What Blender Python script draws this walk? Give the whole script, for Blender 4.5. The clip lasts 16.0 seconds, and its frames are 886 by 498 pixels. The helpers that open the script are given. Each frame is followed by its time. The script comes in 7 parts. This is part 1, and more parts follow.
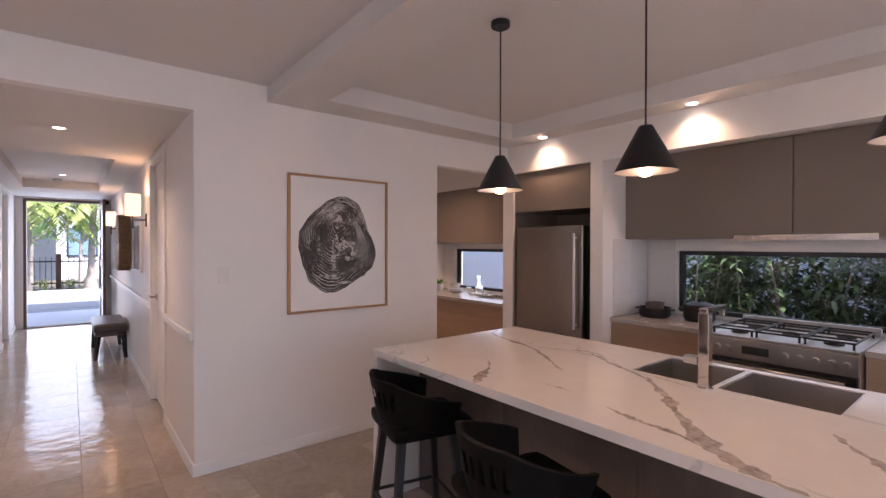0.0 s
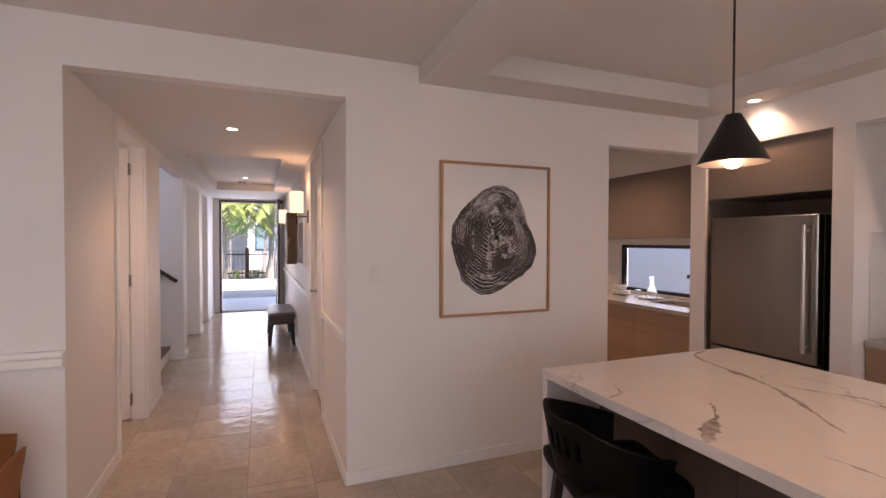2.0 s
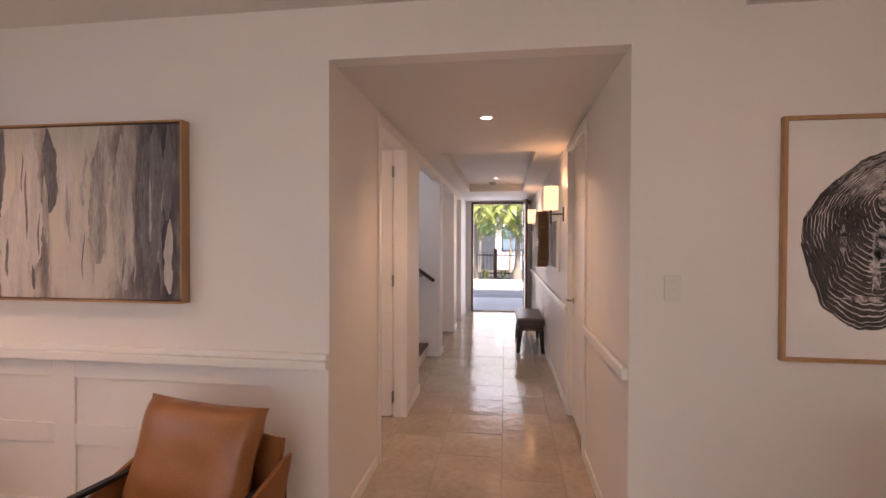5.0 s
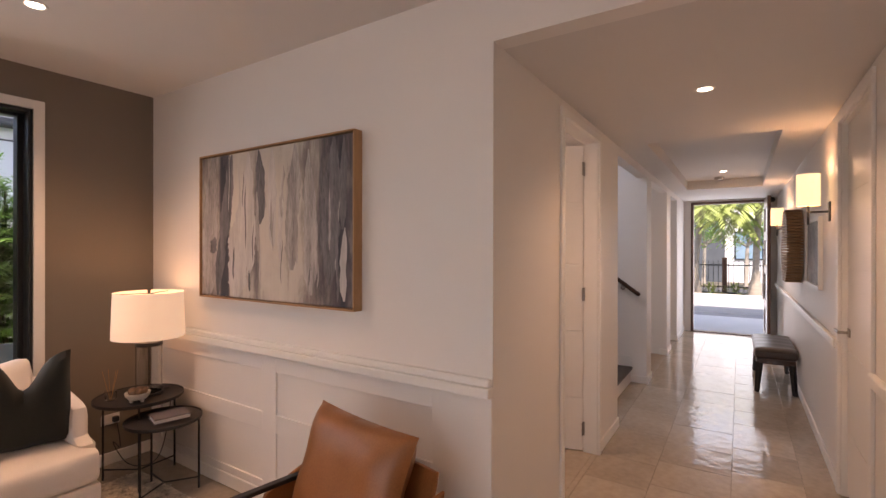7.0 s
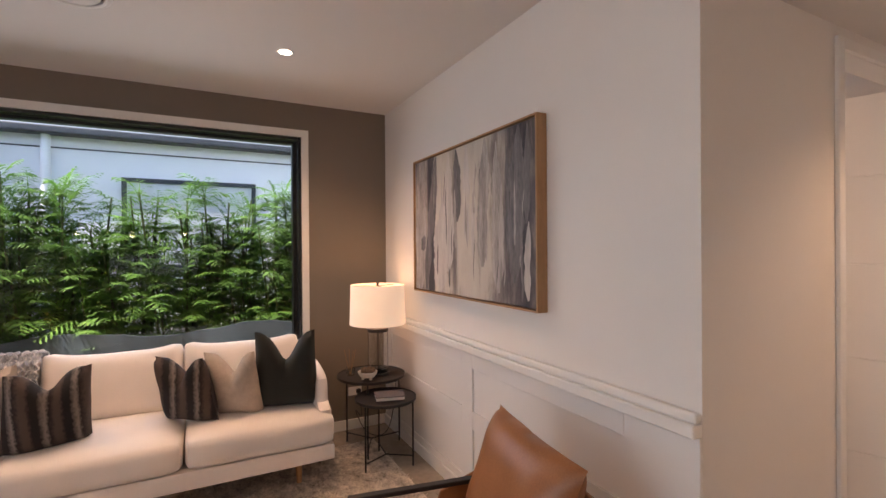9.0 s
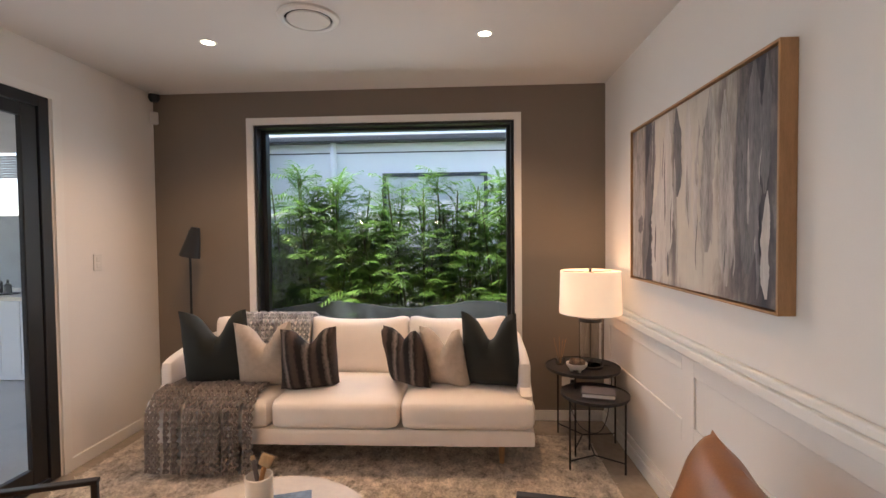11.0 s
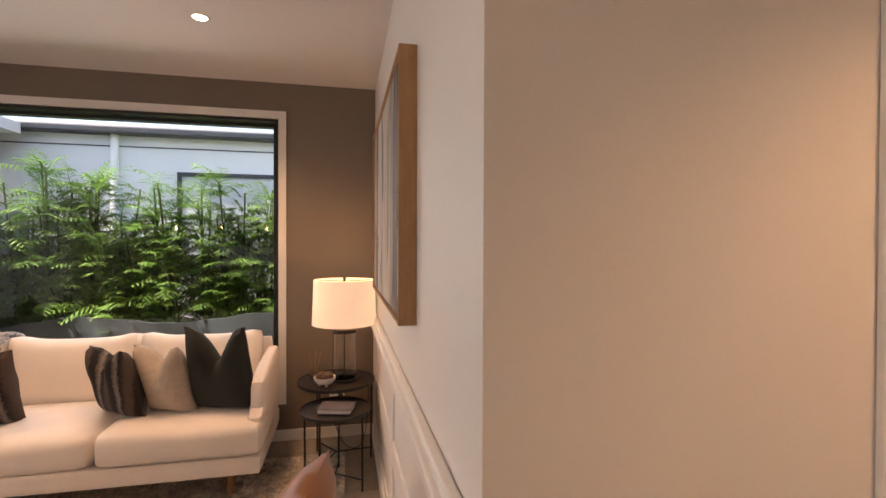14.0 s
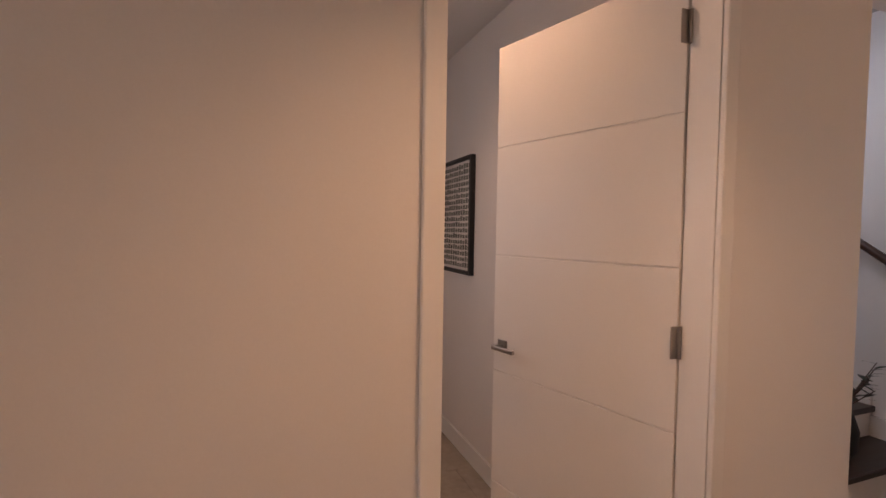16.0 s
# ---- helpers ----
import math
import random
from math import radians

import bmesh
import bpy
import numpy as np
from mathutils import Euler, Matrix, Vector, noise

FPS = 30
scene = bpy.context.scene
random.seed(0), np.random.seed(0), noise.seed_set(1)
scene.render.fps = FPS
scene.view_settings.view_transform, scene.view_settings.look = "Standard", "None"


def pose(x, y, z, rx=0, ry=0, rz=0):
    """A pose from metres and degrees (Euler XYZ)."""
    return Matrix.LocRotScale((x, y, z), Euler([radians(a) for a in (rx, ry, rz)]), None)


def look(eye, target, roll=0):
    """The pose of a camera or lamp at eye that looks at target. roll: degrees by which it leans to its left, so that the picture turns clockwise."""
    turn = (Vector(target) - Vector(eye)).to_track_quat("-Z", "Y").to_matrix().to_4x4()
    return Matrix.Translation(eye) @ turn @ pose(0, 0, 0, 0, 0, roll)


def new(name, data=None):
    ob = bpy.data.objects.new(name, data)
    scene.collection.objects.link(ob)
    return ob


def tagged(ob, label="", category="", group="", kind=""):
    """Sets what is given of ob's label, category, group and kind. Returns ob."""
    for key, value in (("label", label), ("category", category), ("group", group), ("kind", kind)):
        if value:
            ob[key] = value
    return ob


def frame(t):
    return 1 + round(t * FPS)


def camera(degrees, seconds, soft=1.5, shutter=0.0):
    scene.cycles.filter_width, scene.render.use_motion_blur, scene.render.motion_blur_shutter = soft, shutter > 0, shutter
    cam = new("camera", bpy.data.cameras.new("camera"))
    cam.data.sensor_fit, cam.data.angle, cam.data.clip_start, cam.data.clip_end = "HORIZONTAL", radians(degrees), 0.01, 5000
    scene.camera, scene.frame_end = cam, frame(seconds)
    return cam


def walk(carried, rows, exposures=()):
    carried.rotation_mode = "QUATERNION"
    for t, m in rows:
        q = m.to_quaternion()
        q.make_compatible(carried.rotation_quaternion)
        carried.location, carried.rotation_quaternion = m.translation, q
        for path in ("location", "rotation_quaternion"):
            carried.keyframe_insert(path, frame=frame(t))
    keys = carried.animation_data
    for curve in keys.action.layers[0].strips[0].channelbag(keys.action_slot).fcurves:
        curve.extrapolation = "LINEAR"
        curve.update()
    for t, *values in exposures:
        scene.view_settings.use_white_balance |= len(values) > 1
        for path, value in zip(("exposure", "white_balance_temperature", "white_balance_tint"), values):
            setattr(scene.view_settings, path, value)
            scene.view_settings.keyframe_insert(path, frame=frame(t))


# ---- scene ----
cam = camera(87.4, 16.0)
PATH = [
    (0, (0.932, 1.116, 1.541), (2.185, 2.675, 1.528), 0.1),
    (0.5, (0.926, 1.228, 1.545), (2.027, 2.898, 1.531), 0.0),
    (1, (0.955, 1.341, 1.546), (1.917, 3.095, 1.529), 0.0),
    (1.5, (1.026, 1.505, 1.548), (1.853, 3.325, 1.519), 0.0),
    (2, (1.071, 1.629, 1.547), (1.804, 3.49, 1.511), 0.1),
    (2.5, (1.066, 1.777, 1.528), (1.673, 3.683, 1.497), 0.2),
    (3, (1.048, 1.935, 1.531), (1.512, 3.88, 1.497), 0.2),
    (3.5, (0.986, 2.056, 1.549), (1.262, 4.037, 1.513), 0.3),
    (4, (0.975, 2.149, 1.536), (1.061, 4.147, 1.503), 0.2),
    (6.5, (1.067, 2.653, 1.557), (0.212, 4.461, 1.542), 0.2),
    (7, (1.033, 2.751, 1.547), (-0.046, 4.435, 1.544), 0.1),
    (7.5, (1.006, 2.809, 1.534), (-0.273, 4.347, 1.536), -0.1),
    (8, (1.012, 2.899, 1.526), (-0.466, 4.246, 1.543), -0.2),
    (8.5, (1.042, 3.017, 1.531), (-0.582, 4.185, 1.537), -0.3),
    (9, (1.084, 3.11, 1.528), (-0.69, 4.035, 1.524), -0.4),
    (9.5, (1.069, 3.185, 1.521), (-0.812, 3.862, 1.497), -0.3),
    (10, (1.006, 3.265, 1.518), (-0.962, 3.621, 1.47), -0.4),
    (12.5, (0.988, 3.776, 1.495), (-0.991, 3.491, 1.455), -0.5),
    (13, (0.947, 3.93, 1.502), (-1.053, 3.905, 1.468), -0.3),
    (13.5, (0.911, 4.124, 1.494), (-1.081, 4.303, 1.47), 0.1),
    (14, (0.912, 4.313, 1.494), (-1.044, 4.73, 1.473), 0.2),
    (14.5, (0.960, 4.517, 1.503), (-0.944, 5.130, 1.466), 0.6),
    (15, (0.993, 4.710, 1.510), (-0.855, 5.474, 1.466), 1.0),
    (15.5, (1.055, 4.906, 1.525), (-0.787, 5.673, 1.452), 0.7),
    (16, (1.090, 5.115, 1.530), (-0.778, 5.826, 1.452), 0.9),
]
walk(cam, [(t, look(eye, target, roll)) for t, eye, target, roll in PATH],
     [(0.0, 1.68, 5900, 23), (3.5, 1.53, 6850, 26), (7.5, 1.43, 7150, 23), (9.5, 1.65, 6400, 15), (12.5, 1.75, 6450, 10), (13.5, 1.77, 7100, 16), (15.0, 1.37, 7650, 23), (16.0, 1.21, 7100, 26)])

# ---- world, sun, large lights ----
world = bpy.data.worlds.new("sky")
scene.world = world
world.use_nodes = True
wn = world.node_tree.nodes
sky = wn.new("ShaderNodeTexSky")
sky.sky_type = "NISHITA"
sky.sun_disc = False
sky.sun_elevation, sky.sun_rotation = radians(58), radians(162.5)
wn["Background"].inputs["Strength"].default_value = 0.15
world.node_tree.links.new(sky.outputs[0], wn["Background"].inputs["Color"])


def lamp(name, kind, m, energy, color, **extra):
    data = bpy.data.lights.new(name, kind)
    data.energy, data.color = energy * (1.0 if kind == "SUN" else 0.3), color
    for key, value in extra.items():
        if key == "size":
            data.size = value
        elif key == "size_y":
            data.shape, data.size_y = "RECTANGLE", value
        elif key == "angle":
            data.angle = value
        elif key == "radius":
            data.shadow_soft_size = value
        elif key == "spot":
            data.spot_size, data.spot_blend = value, 0.7
    ob = new(name, data)
    ob.matrix_world = m
    return ob


SUN_FROM = Vector((0.3 * math.cos(radians(58)), -0.954 * math.cos(radians(58)), math.sin(radians(58))))
lamp("sun", "SUN", look(SUN_FROM * 20, (0, 0, 0)), 3.8, (1.0, 0.95, 0.88), angle=radians(0.5))
COOL, WARM = (0.88, 0.93, 1.0), (1.0, 0.62, 0.36)
# area lamps in the openings add sky light; the dining one is unseen
lamp("window_daylight", "AREA", look((-2.64, 2.76, 1.6), (0, 2.76, 1.0)), 12, COOL, size=1.9, size_y=1.3)
lamp("slider_daylight", "AREA", look((-0.75, 0.846, 1.25), (-0.75, 3, 1.25)), 8, COOL, size=2.0, size_y=2.2)
lamp("added_dining_light", "AREA", look((2.0, -2.42, 1.25), (2.0, 2, 1.25)), 17, COOL, size=3.4, size_y=2.2)
lamp("front_daylight", "AREA", look((0.83, 12.75, 1.2), (0.83, 5, 1.0)), 23, COOL, size=1.1, size_y=2.3)
lamp("kitchen_daylight", "AREA", look((5.30, 2.2, 1.2), (3, 2.2, 1.2)), 2.5, COOL, size=1.7, size_y=0.5)
lamp("pantry_daylight", "AREA", look((5.30, 5.7, 1.2), (4, 5.7, 1.2)), 2.0, COOL, size=0.9, size_y=0.5)

# ---- materials ----


def mat(name, color, rough=0.5, metal=0.0, var=0.08, scale=6.0, fine=60.0, bump=0.1, dist=0.002, coat=0.0, stretch=(1, 1, 1), tint=None, rand=0.0, spec=0.5, emit=0.0, rvar=0.08):
    """Base colour varied at two scales, with bump and roughness variation."""
    m = bpy.data.materials.new(name)
    m.use_nodes = True
    n, l = m.node_tree.nodes, m.node_tree.links
    b = n["Principled BSDF"]
    tc = n.new("ShaderNodeTexCoord")
    mp = n.new("ShaderNodeMapping")
    mp.inputs["Scale"].default_value = stretch
    l.new(tc.outputs["Object"], mp.inputs["Vector"])
    big = n.new("ShaderNodeTexNoise")
    big.inputs["Scale"].default_value, big.inputs["Detail"].default_value = scale, 4
    small = n.new("ShaderNodeTexNoise")
    small.inputs["Scale"].default_value, small.inputs["Detail"].default_value = fine, 3
    l.new(mp.outputs[0], big.inputs["Vector"])
    l.new(mp.outputs[0], small.inputs["Vector"])
    mixf = n.new("ShaderNodeMix")
    mixf.inputs[0].default_value = 0.4
    l.new(big.outputs["Fac"], mixf.inputs[2])
    l.new(small.outputs["Fac"], mixf.inputs[3])
    ramp = n.new("ShaderNodeValToRGB")
    lo = [max(0, c * (1 - 2 * var)) for c in color]
    hi = [min(1, c * (1 + 2 * var)) for c in (tint or color)]
    ramp.color_ramp.elements[0].color = (*lo, 1)
    ramp.color_ramp.elements[1].color = (*hi, 1)
    ramp.color_ramp.elements[0].position, ramp.color_ramp.elements[1].position = 0.25, 0.75
    l.new(mixf.outputs[0], ramp.inputs[0])
    out = ramp.outputs[0]
    if rand:
        oi = n.new("ShaderNodeObjectInfo")
        hs = n.new("ShaderNodeHueSaturation")
        mr = n.new("ShaderNodeMapRange")
        mr.inputs["To Min"].default_value, mr.inputs["To Max"].default_value = 1 - rand, 1 + rand
        l.new(oi.outputs["Random"], mr.inputs["Value"])
        l.new(mr.outputs[0], hs.inputs["Value"])
        l.new(out, hs.inputs["Color"])
        out = hs.outputs[0]
    l.new(out, b.inputs["Base Color"])
    rr = n.new("ShaderNodeMapRange")
    rr.inputs["To Min"].default_value, rr.inputs["To Max"].default_value = max(0.02, rough - rvar), min(1, rough + rvar)
    l.new(big.outputs["Fac"], rr.inputs["Value"])
    l.new(rr.outputs[0], b.inputs["Roughness"])
    b.inputs["Metallic"].default_value = metal
    b.inputs["Specular IOR Level"].default_value = spec
    b.inputs["Coat Weight"].default_value = coat
    if bump:
        bp = n.new("ShaderNodeBump")
        bp.inputs["Strength"].default_value, bp.inputs["Distance"].default_value = bump, dist
        l.new(mixf.outputs[0], bp.inputs["Height"])
        l.new(bp.outputs[0], b.inputs["Normal"])
    if emit:
        b.inputs["Emission Color"].default_value = (*color, 1)
        b.inputs["Emission Strength"].default_value = emit
    return m


def glow(name, color, strength):
    m = bpy.data.materials.new(name)
    m.use_nodes = True
    b = m.node_tree.nodes["Principled BSDF"]
    b.inputs["Base Color"].default_value = (*color, 1)
    b.inputs["Emission Color"].default_value = (*color, 1)
    b.inputs["Emission Strength"].default_value = strength
    return m


def leafy(m, amount=0.35):
    """Lets light through thin leaves."""
    n, l = m.node_tree.nodes, m.node_tree.links
    b = n["Principled BSDF"]
    tr = n.new("ShaderNodeBsdfTranslucent")
    mx = n.new("ShaderNodeMixShader")
    mx.inputs[0].default_value = amount
    l.new(b.inputs["Base Color"].links[0].from_socket, tr.inputs["Color"])
    l.new(b.outputs[0], mx.inputs[1])
    l.new(tr.outputs[0], mx.inputs[2])
    l.new(mx.outputs[0], n["Material Output"].inputs["Surface"])
    return m


def glass(name, color=(1, 1, 1), rough=0.0, ior=1.45, alpha=1.0):
    m = bpy.data.materials.new(name)
    m.use_nodes = True
    b = m.node_tree.nodes["Principled BSDF"]
    b.inputs["Base Color"].default_value = (*color, 1)
    b.inputs["Roughness"].default_value = rough
    b.inputs["Transmission Weight"].default_value = 1.0
    b.inputs["IOR"].default_value = ior
    return m


WALL = mat("wall_paint", (0.80, 0.77, 0.74), 0.55, var=0.015, scale=1.5, fine=180, bump=0.05, dist=0.001)
TAUPE = mat("taupe_paint", (0.205, 0.170, 0.135), 0.6, var=0.03, scale=2, fine=160, bump=0.06, dist=0.001)
CEIL = mat("ceiling_paint", (0.69, 0.665, 0.64), 0.75, var=0.012, scale=1.2, fine=150, bump=0.03, dist=0.001)
TRIM = mat("trim_paint", (0.82, 0.80, 0.77), 0.42, var=0.01, scale=3, fine=100, bump=0.02)
GROUT = mat("grout", (0.30, 0.255, 0.21), 0.8, var=0.1, fine=200)
BLACKMETAL = mat("black_metal", (0.012, 0.012, 0.013), 0.45, 0.0, var=0.1, fine=200, bump=0.05)
CHARFRAME = mat("black_window_frame", (0.014, 0.015, 0.016), 0.4, var=0.1, fine=200, bump=0.03)
STEEL = mat("brushed_steel", (0.56, 0.53, 0.50), 0.34, 1.0, var=0.04, scale=3, fine=300, bump=0.05, dist=0.0005, stretch=(1, 1, 0.02))
CHROME = mat("chrome", (0.75, 0.75, 0.75), 0.1, 1.0, var=0.02, bump=0.0, rvar=0.03)
CABINET = mat("taupe_cabinet", (0.20, 0.165, 0.135), 0.45, var=0.03, scale=2, fine=120, bump=0.02)
OAKCAB = mat("oak_cabinet_front", (0.36, 0.235, 0.150), 0.5, var=0.12, scale=3, fine=40, bump=0.08, stretch=(4, 0.25, 4))
BENCHTOP = mat("grey_stone_benchtop", (0.42, 0.38, 0.34), 0.25, var=0.06, scale=20, fine=120, bump=0.02)
DARK = mat("dark_recess", (0.02, 0.02, 0.02), 0.6, var=0.1)
GLASS = glass("window_glass", ior=1.28)
LAMPGLOW = glow("downlight_glow", (1.0, 0.86, 0.66), 5.0)
PLASTIC = mat("white_plastic", (0.75, 0.73, 0.70), 0.35, var=0.01, bump=0.0)
OAK = mat("oak_frame", (0.42, 0.235, 0.110), 0.45, var=0.14, scale=8, fine=70, bump=0.08, stretch=(6, 6, 0.6))
DARKWOOD = mat("dark_stained_wood", (0.055, 0.022, 0.012), 0.3, var=0.25, scale=10, fine=80, bump=0.08, stretch=(1, 6, 6))


def floor_tile_material():
    m = mat("stone_tile", (0.39, 0.33, 0.268), 0.13, var=0.10, scale=3.0, fine=22, bump=0.0, rand=0.12, rvar=0.07, tint=(0.44, 0.375, 0.305))
    n, l = m.node_tree.nodes, m.node_tree.links
    tc = n.new("ShaderNodeTexCoord")
    a = n.new("ShaderNodeTexNoise")
    a.inputs["Scale"].default_value, a.inputs["Detail"].default_value = 9.0, 2.0
    oi = n.new("ShaderNodeObjectInfo")
    add = n.new("ShaderNodeVectorMath")
    sc = n.new("ShaderNodeVectorMath")
    sc.operation = "SCALE"
    sc.inputs["Scale"].default_value = 40.0
    comb = n.new("ShaderNodeCombineXYZ")
    l.new(oi.outputs["Random"], comb.inputs[0])
    l.new(oi.outputs["Random"], comb.inputs[1])
    l.new(comb.outputs[0], sc.inputs[0])
    l.new(tc.outputs["Object"], add.inputs[0])
    l.new(sc.outputs[0], add.inputs[1])
    l.new(add.outputs[0], a.inputs["Vector"])
    bp = n.new("ShaderNodeBump")
    bp.inputs["Strength"].default_value, bp.inputs["Distance"].default_value = 0.7, 0.006
    l.new(a.outputs["Fac"], bp.inputs["Height"])
    l.new(bp.outputs[0], n["Principled BSDF"].inputs["Normal"])
    return m


TILE = floor_tile_material()

# ---- mesh helpers ----


def box(x0, y0, z0, x1, y1, z1, bevel=0.0, seg=2, bm=None):
    """A box by its two corners, joined into bm where given."""
    one = bmesh.new()
    bmesh.ops.create_cube(one, size=1, matrix=Matrix.LocRotScale(((x0 + x1) / 2, (y0 + y1) / 2, (z0 + z1) / 2), None, (abs(x1 - x0), abs(y1 - y0), abs(z1 - z0))))
    if bevel:
        bmesh.ops.bevel(one, geom=one.edges[:], offset=bevel, segments=seg, affect="EDGES", profile=0.5)
    return joined(bm, one)


def joined(bm, one):
    if bm is None:
        return one
    me = bpy.data.meshes.new("tmp")
    one.to_mesh(me)
    one.free()
    bm.from_mesh(me)
    bpy.data.meshes.remove(me)
    return bm


def rod(p, q, r, r2=None, seg=12, bm=None, caps=True):
    """A round bar from p to q."""
    p, q = Vector(p), Vector(q)
    one = bmesh.new()
    m = Matrix.Translation((p + q) / 2) @ (q - p).to_track_quat("Z", "Y").to_matrix().to_4x4()
    bmesh.ops.create_cone(one, cap_ends=caps, segments=seg, radius1=r, radius2=r if r2 is None else r2, depth=(q - p).length, matrix=m)
    return joined(bm, one)


def lathe(profile, at=(0, 0, 0), seg=32, bm=None, sx=1.0, sy=1.0):
    """A turned shape from (radius, height) pairs."""
    one = bmesh.new()
    rings = []
    for r, z in profile:
        rings.append([one.verts.new((at[0] + sx * r * math.cos(2 * math.pi * i / seg), at[1] + sy * r * math.sin(2 * math.pi * i / seg), at[2] + z)) for i in range(seg)])
    for a, b in zip(rings, rings[1:]):
        for i in range(seg):
            one.faces.new((a[i], a[(i + 1) % seg], b[(i + 1) % seg], b[i]))
    if profile[0][0] > 1e-4:
        one.faces.new(rings[0][::-1])
    if profile[-1][0] > 1e-4:
        one.faces.new(rings[-1])
    bmesh.ops.remove_doubles(one, verts=one.verts[:], dist=1e-5)
    bmesh.ops.recalc_face_normals(one, faces=one.faces[:])
    return joined(bm, one)


def part(name, bm, material, parent=None, label="", smooth=False):
    """Links a bmesh as one mesh object under a thing or a part."""
    me = bpy.data.meshes.new(name)
    if smooth:
        for f in bm.faces:
            f.smooth = True
    bm.to_mesh(me)
    bm.free()
    me.materials.append(material)
    if smooth:
        me.set_sharp_from_angle(angle=radians(40))
    ob = new(name, me)
    if parent:
        ob.parent = parent
    if label:
        tagged(ob, label)
    return ob


def structure(name, bm, material, label="", smooth=False):
    return tagged(part(name, bm, material, smooth=smooth), label=label, kind="structure")


def thing(name, label, category, group="", at=(0, 0, 0), rz=0):
    ob = new(name)
    ob.empty_display_size = 0.1
    ob.matrix_world = pose(*at, 0, 0, rz)
    return tagged(ob, label, category, group)


def boxes(*rows):
    bm = bmesh.new()
    for r in rows:
        box(*r, bm=bm)
    return bm


# ---- plan ----
YW, XL, XR = 4.55, 0.137, 1.57      # main wall, hall's two walls
XW, YS = -2.765, 0.85               # window wall, slider wall
XK, XB = 4.574, 5.35                # kitchen front wall, kitchen back wall
HC, H = 2.44, 2.70                  # hall soffit, ceiling
TOP = 2.85
YF = 12.6                           # front wall

# ---- setting ----
structure("wall_main_living", boxes((XW - 0.2, YW, 0, XL, YW + 0.1, TOP)), WALL, "smooth off-white painted plaster wall above panelling")
structure("wall_main_kitchen", boxes((XR, YW, 0, 3.62, YW + 0.1, TOP), (3.62, YW, 2.30, XK, YW + 0.1, TOP)), WALL, "off-white painted wall with pantry opening")
structure("wall_window", boxes((XW - 0.2, YS - 0.1, 0, XW, 1.70, TOP), (XW - 0.2, 3.83, 0, XW, YW, TOP), (XW - 0.2, 1.70, 0, XW, 3.83, 0.34), (XW - 0.2, 1.70, 2.43, XW, 3.83, TOP)), TAUPE, "dark taupe painted feature wall round the window")
structure("wall_slider", boxes((XW, YS - 0.1, 0, -1.79, YS, TOP), (-1.79, YS - 0.1, 2.40, 0.30, YS, TOP)), WALL, "off-white painted wall beside the sliding door")
# two unseen walls added to close off the dining end
structure("wall_dining_west", boxes((0.20, -2.5, 0, 0.30, YS - 0.1, TOP)), WALL, "off-white painted wall")
structure("wall_dining_south", boxes((0.20, -2.6, 0, 0.4, -2.5, TOP), (0.4, -2.6, 2.4, 3.7, -2.5, TOP), (3.7, -2.6, 0, XB, -2.5, TOP)), WALL, "unseen off-white painted wall with wide added opening")
SN, SF = 6.97, 8.47                  # stair opening
structure("wall_hall_left", boxes((XL - 0.1, YW + 0.1, 0, XL, 5.47, HC), (XL - 0.1, 5.47, 2.36, XL, 6.33, HC), (XL - 0.1, 6.33, 0, XL, SN, HC), (XL - 0.1, SN, 2.36, XL, SF, HC),
                                  (XL - 0.1, SF, 0, XL, 8.77, HC), (XL - 0.1, 8.77, 2.36, XL, 10.18, HC), (XL - 0.1, 10.18, 0, XL, 10.6, HC), (XL - 0.1, 10.6, 2.36, XL, 11.45, HC), (XL - 0.1, 11.45, 0, XL, YF, HC)), WALL, "off-white painted hall wall with openings")
structure("wall_hall_right", boxes((XR, YW + 0.1, 0, XR + 0.1, 5.74, HC), (XR, 5.74, 2.34, XR + 0.1, 6.56, HC), (XR, 6.56, 0, XR + 0.1, YF, HC)), WALL, "off-white painted hall wall")
structure("wall_front", boxes((XL - 0.1, YF, 0, 0.27, YF + 0.2, TOP), (1.40, YF, 0, XR + 0.1, YF + 0.2, TOP), (0.27, YF, 2.39, 1.40, YF + 0.2, TOP)), WALL, "off-white painted entry wall")
structure("wall_kitchen_front", boxes((XK, 4.47, 0, XB, YW + 0.062, TOP), (XK, 3.535, 2.30, XK + 0.1, 4.47, TOP), (XK, 3.41, 0, XB, 3.535, TOP), (XK, -2.5, 2.295, XK + 0.1, 3.41, TOP)), WALL, "off-white painted wall framing fridge and cooking niche")
structure("wall_kitchen_back", boxes((XB, -2.5, 0, XB + 0.15, 0.9, TOP), (XB, 0.9, 0, XB + 0.15, 3.12, 0.93), (XB, 0.9, 1.50, XB + 0.15, 3.12, TOP), (XB, 3.12, 0, XB + 0.15, 5.20, TOP),
                                     (XB, 5.20, 0, XB + 0.15, 6.33, 0.93), (XB, 5.20, 1.50, XB + 0.15, 6.33, TOP), (XB, 6.33, 0, XB + 0.15, 6.7, TOP)), WALL, "white tiled and painted back wall with low windows")
structure("wall_pantry", boxes((2.6, 6.6, 0, XB, 6.7, TOP), (2.5, YW + 0.1, 0, 2.6, 6.7, TOP)), WALL, "off-white painted pantry wall")
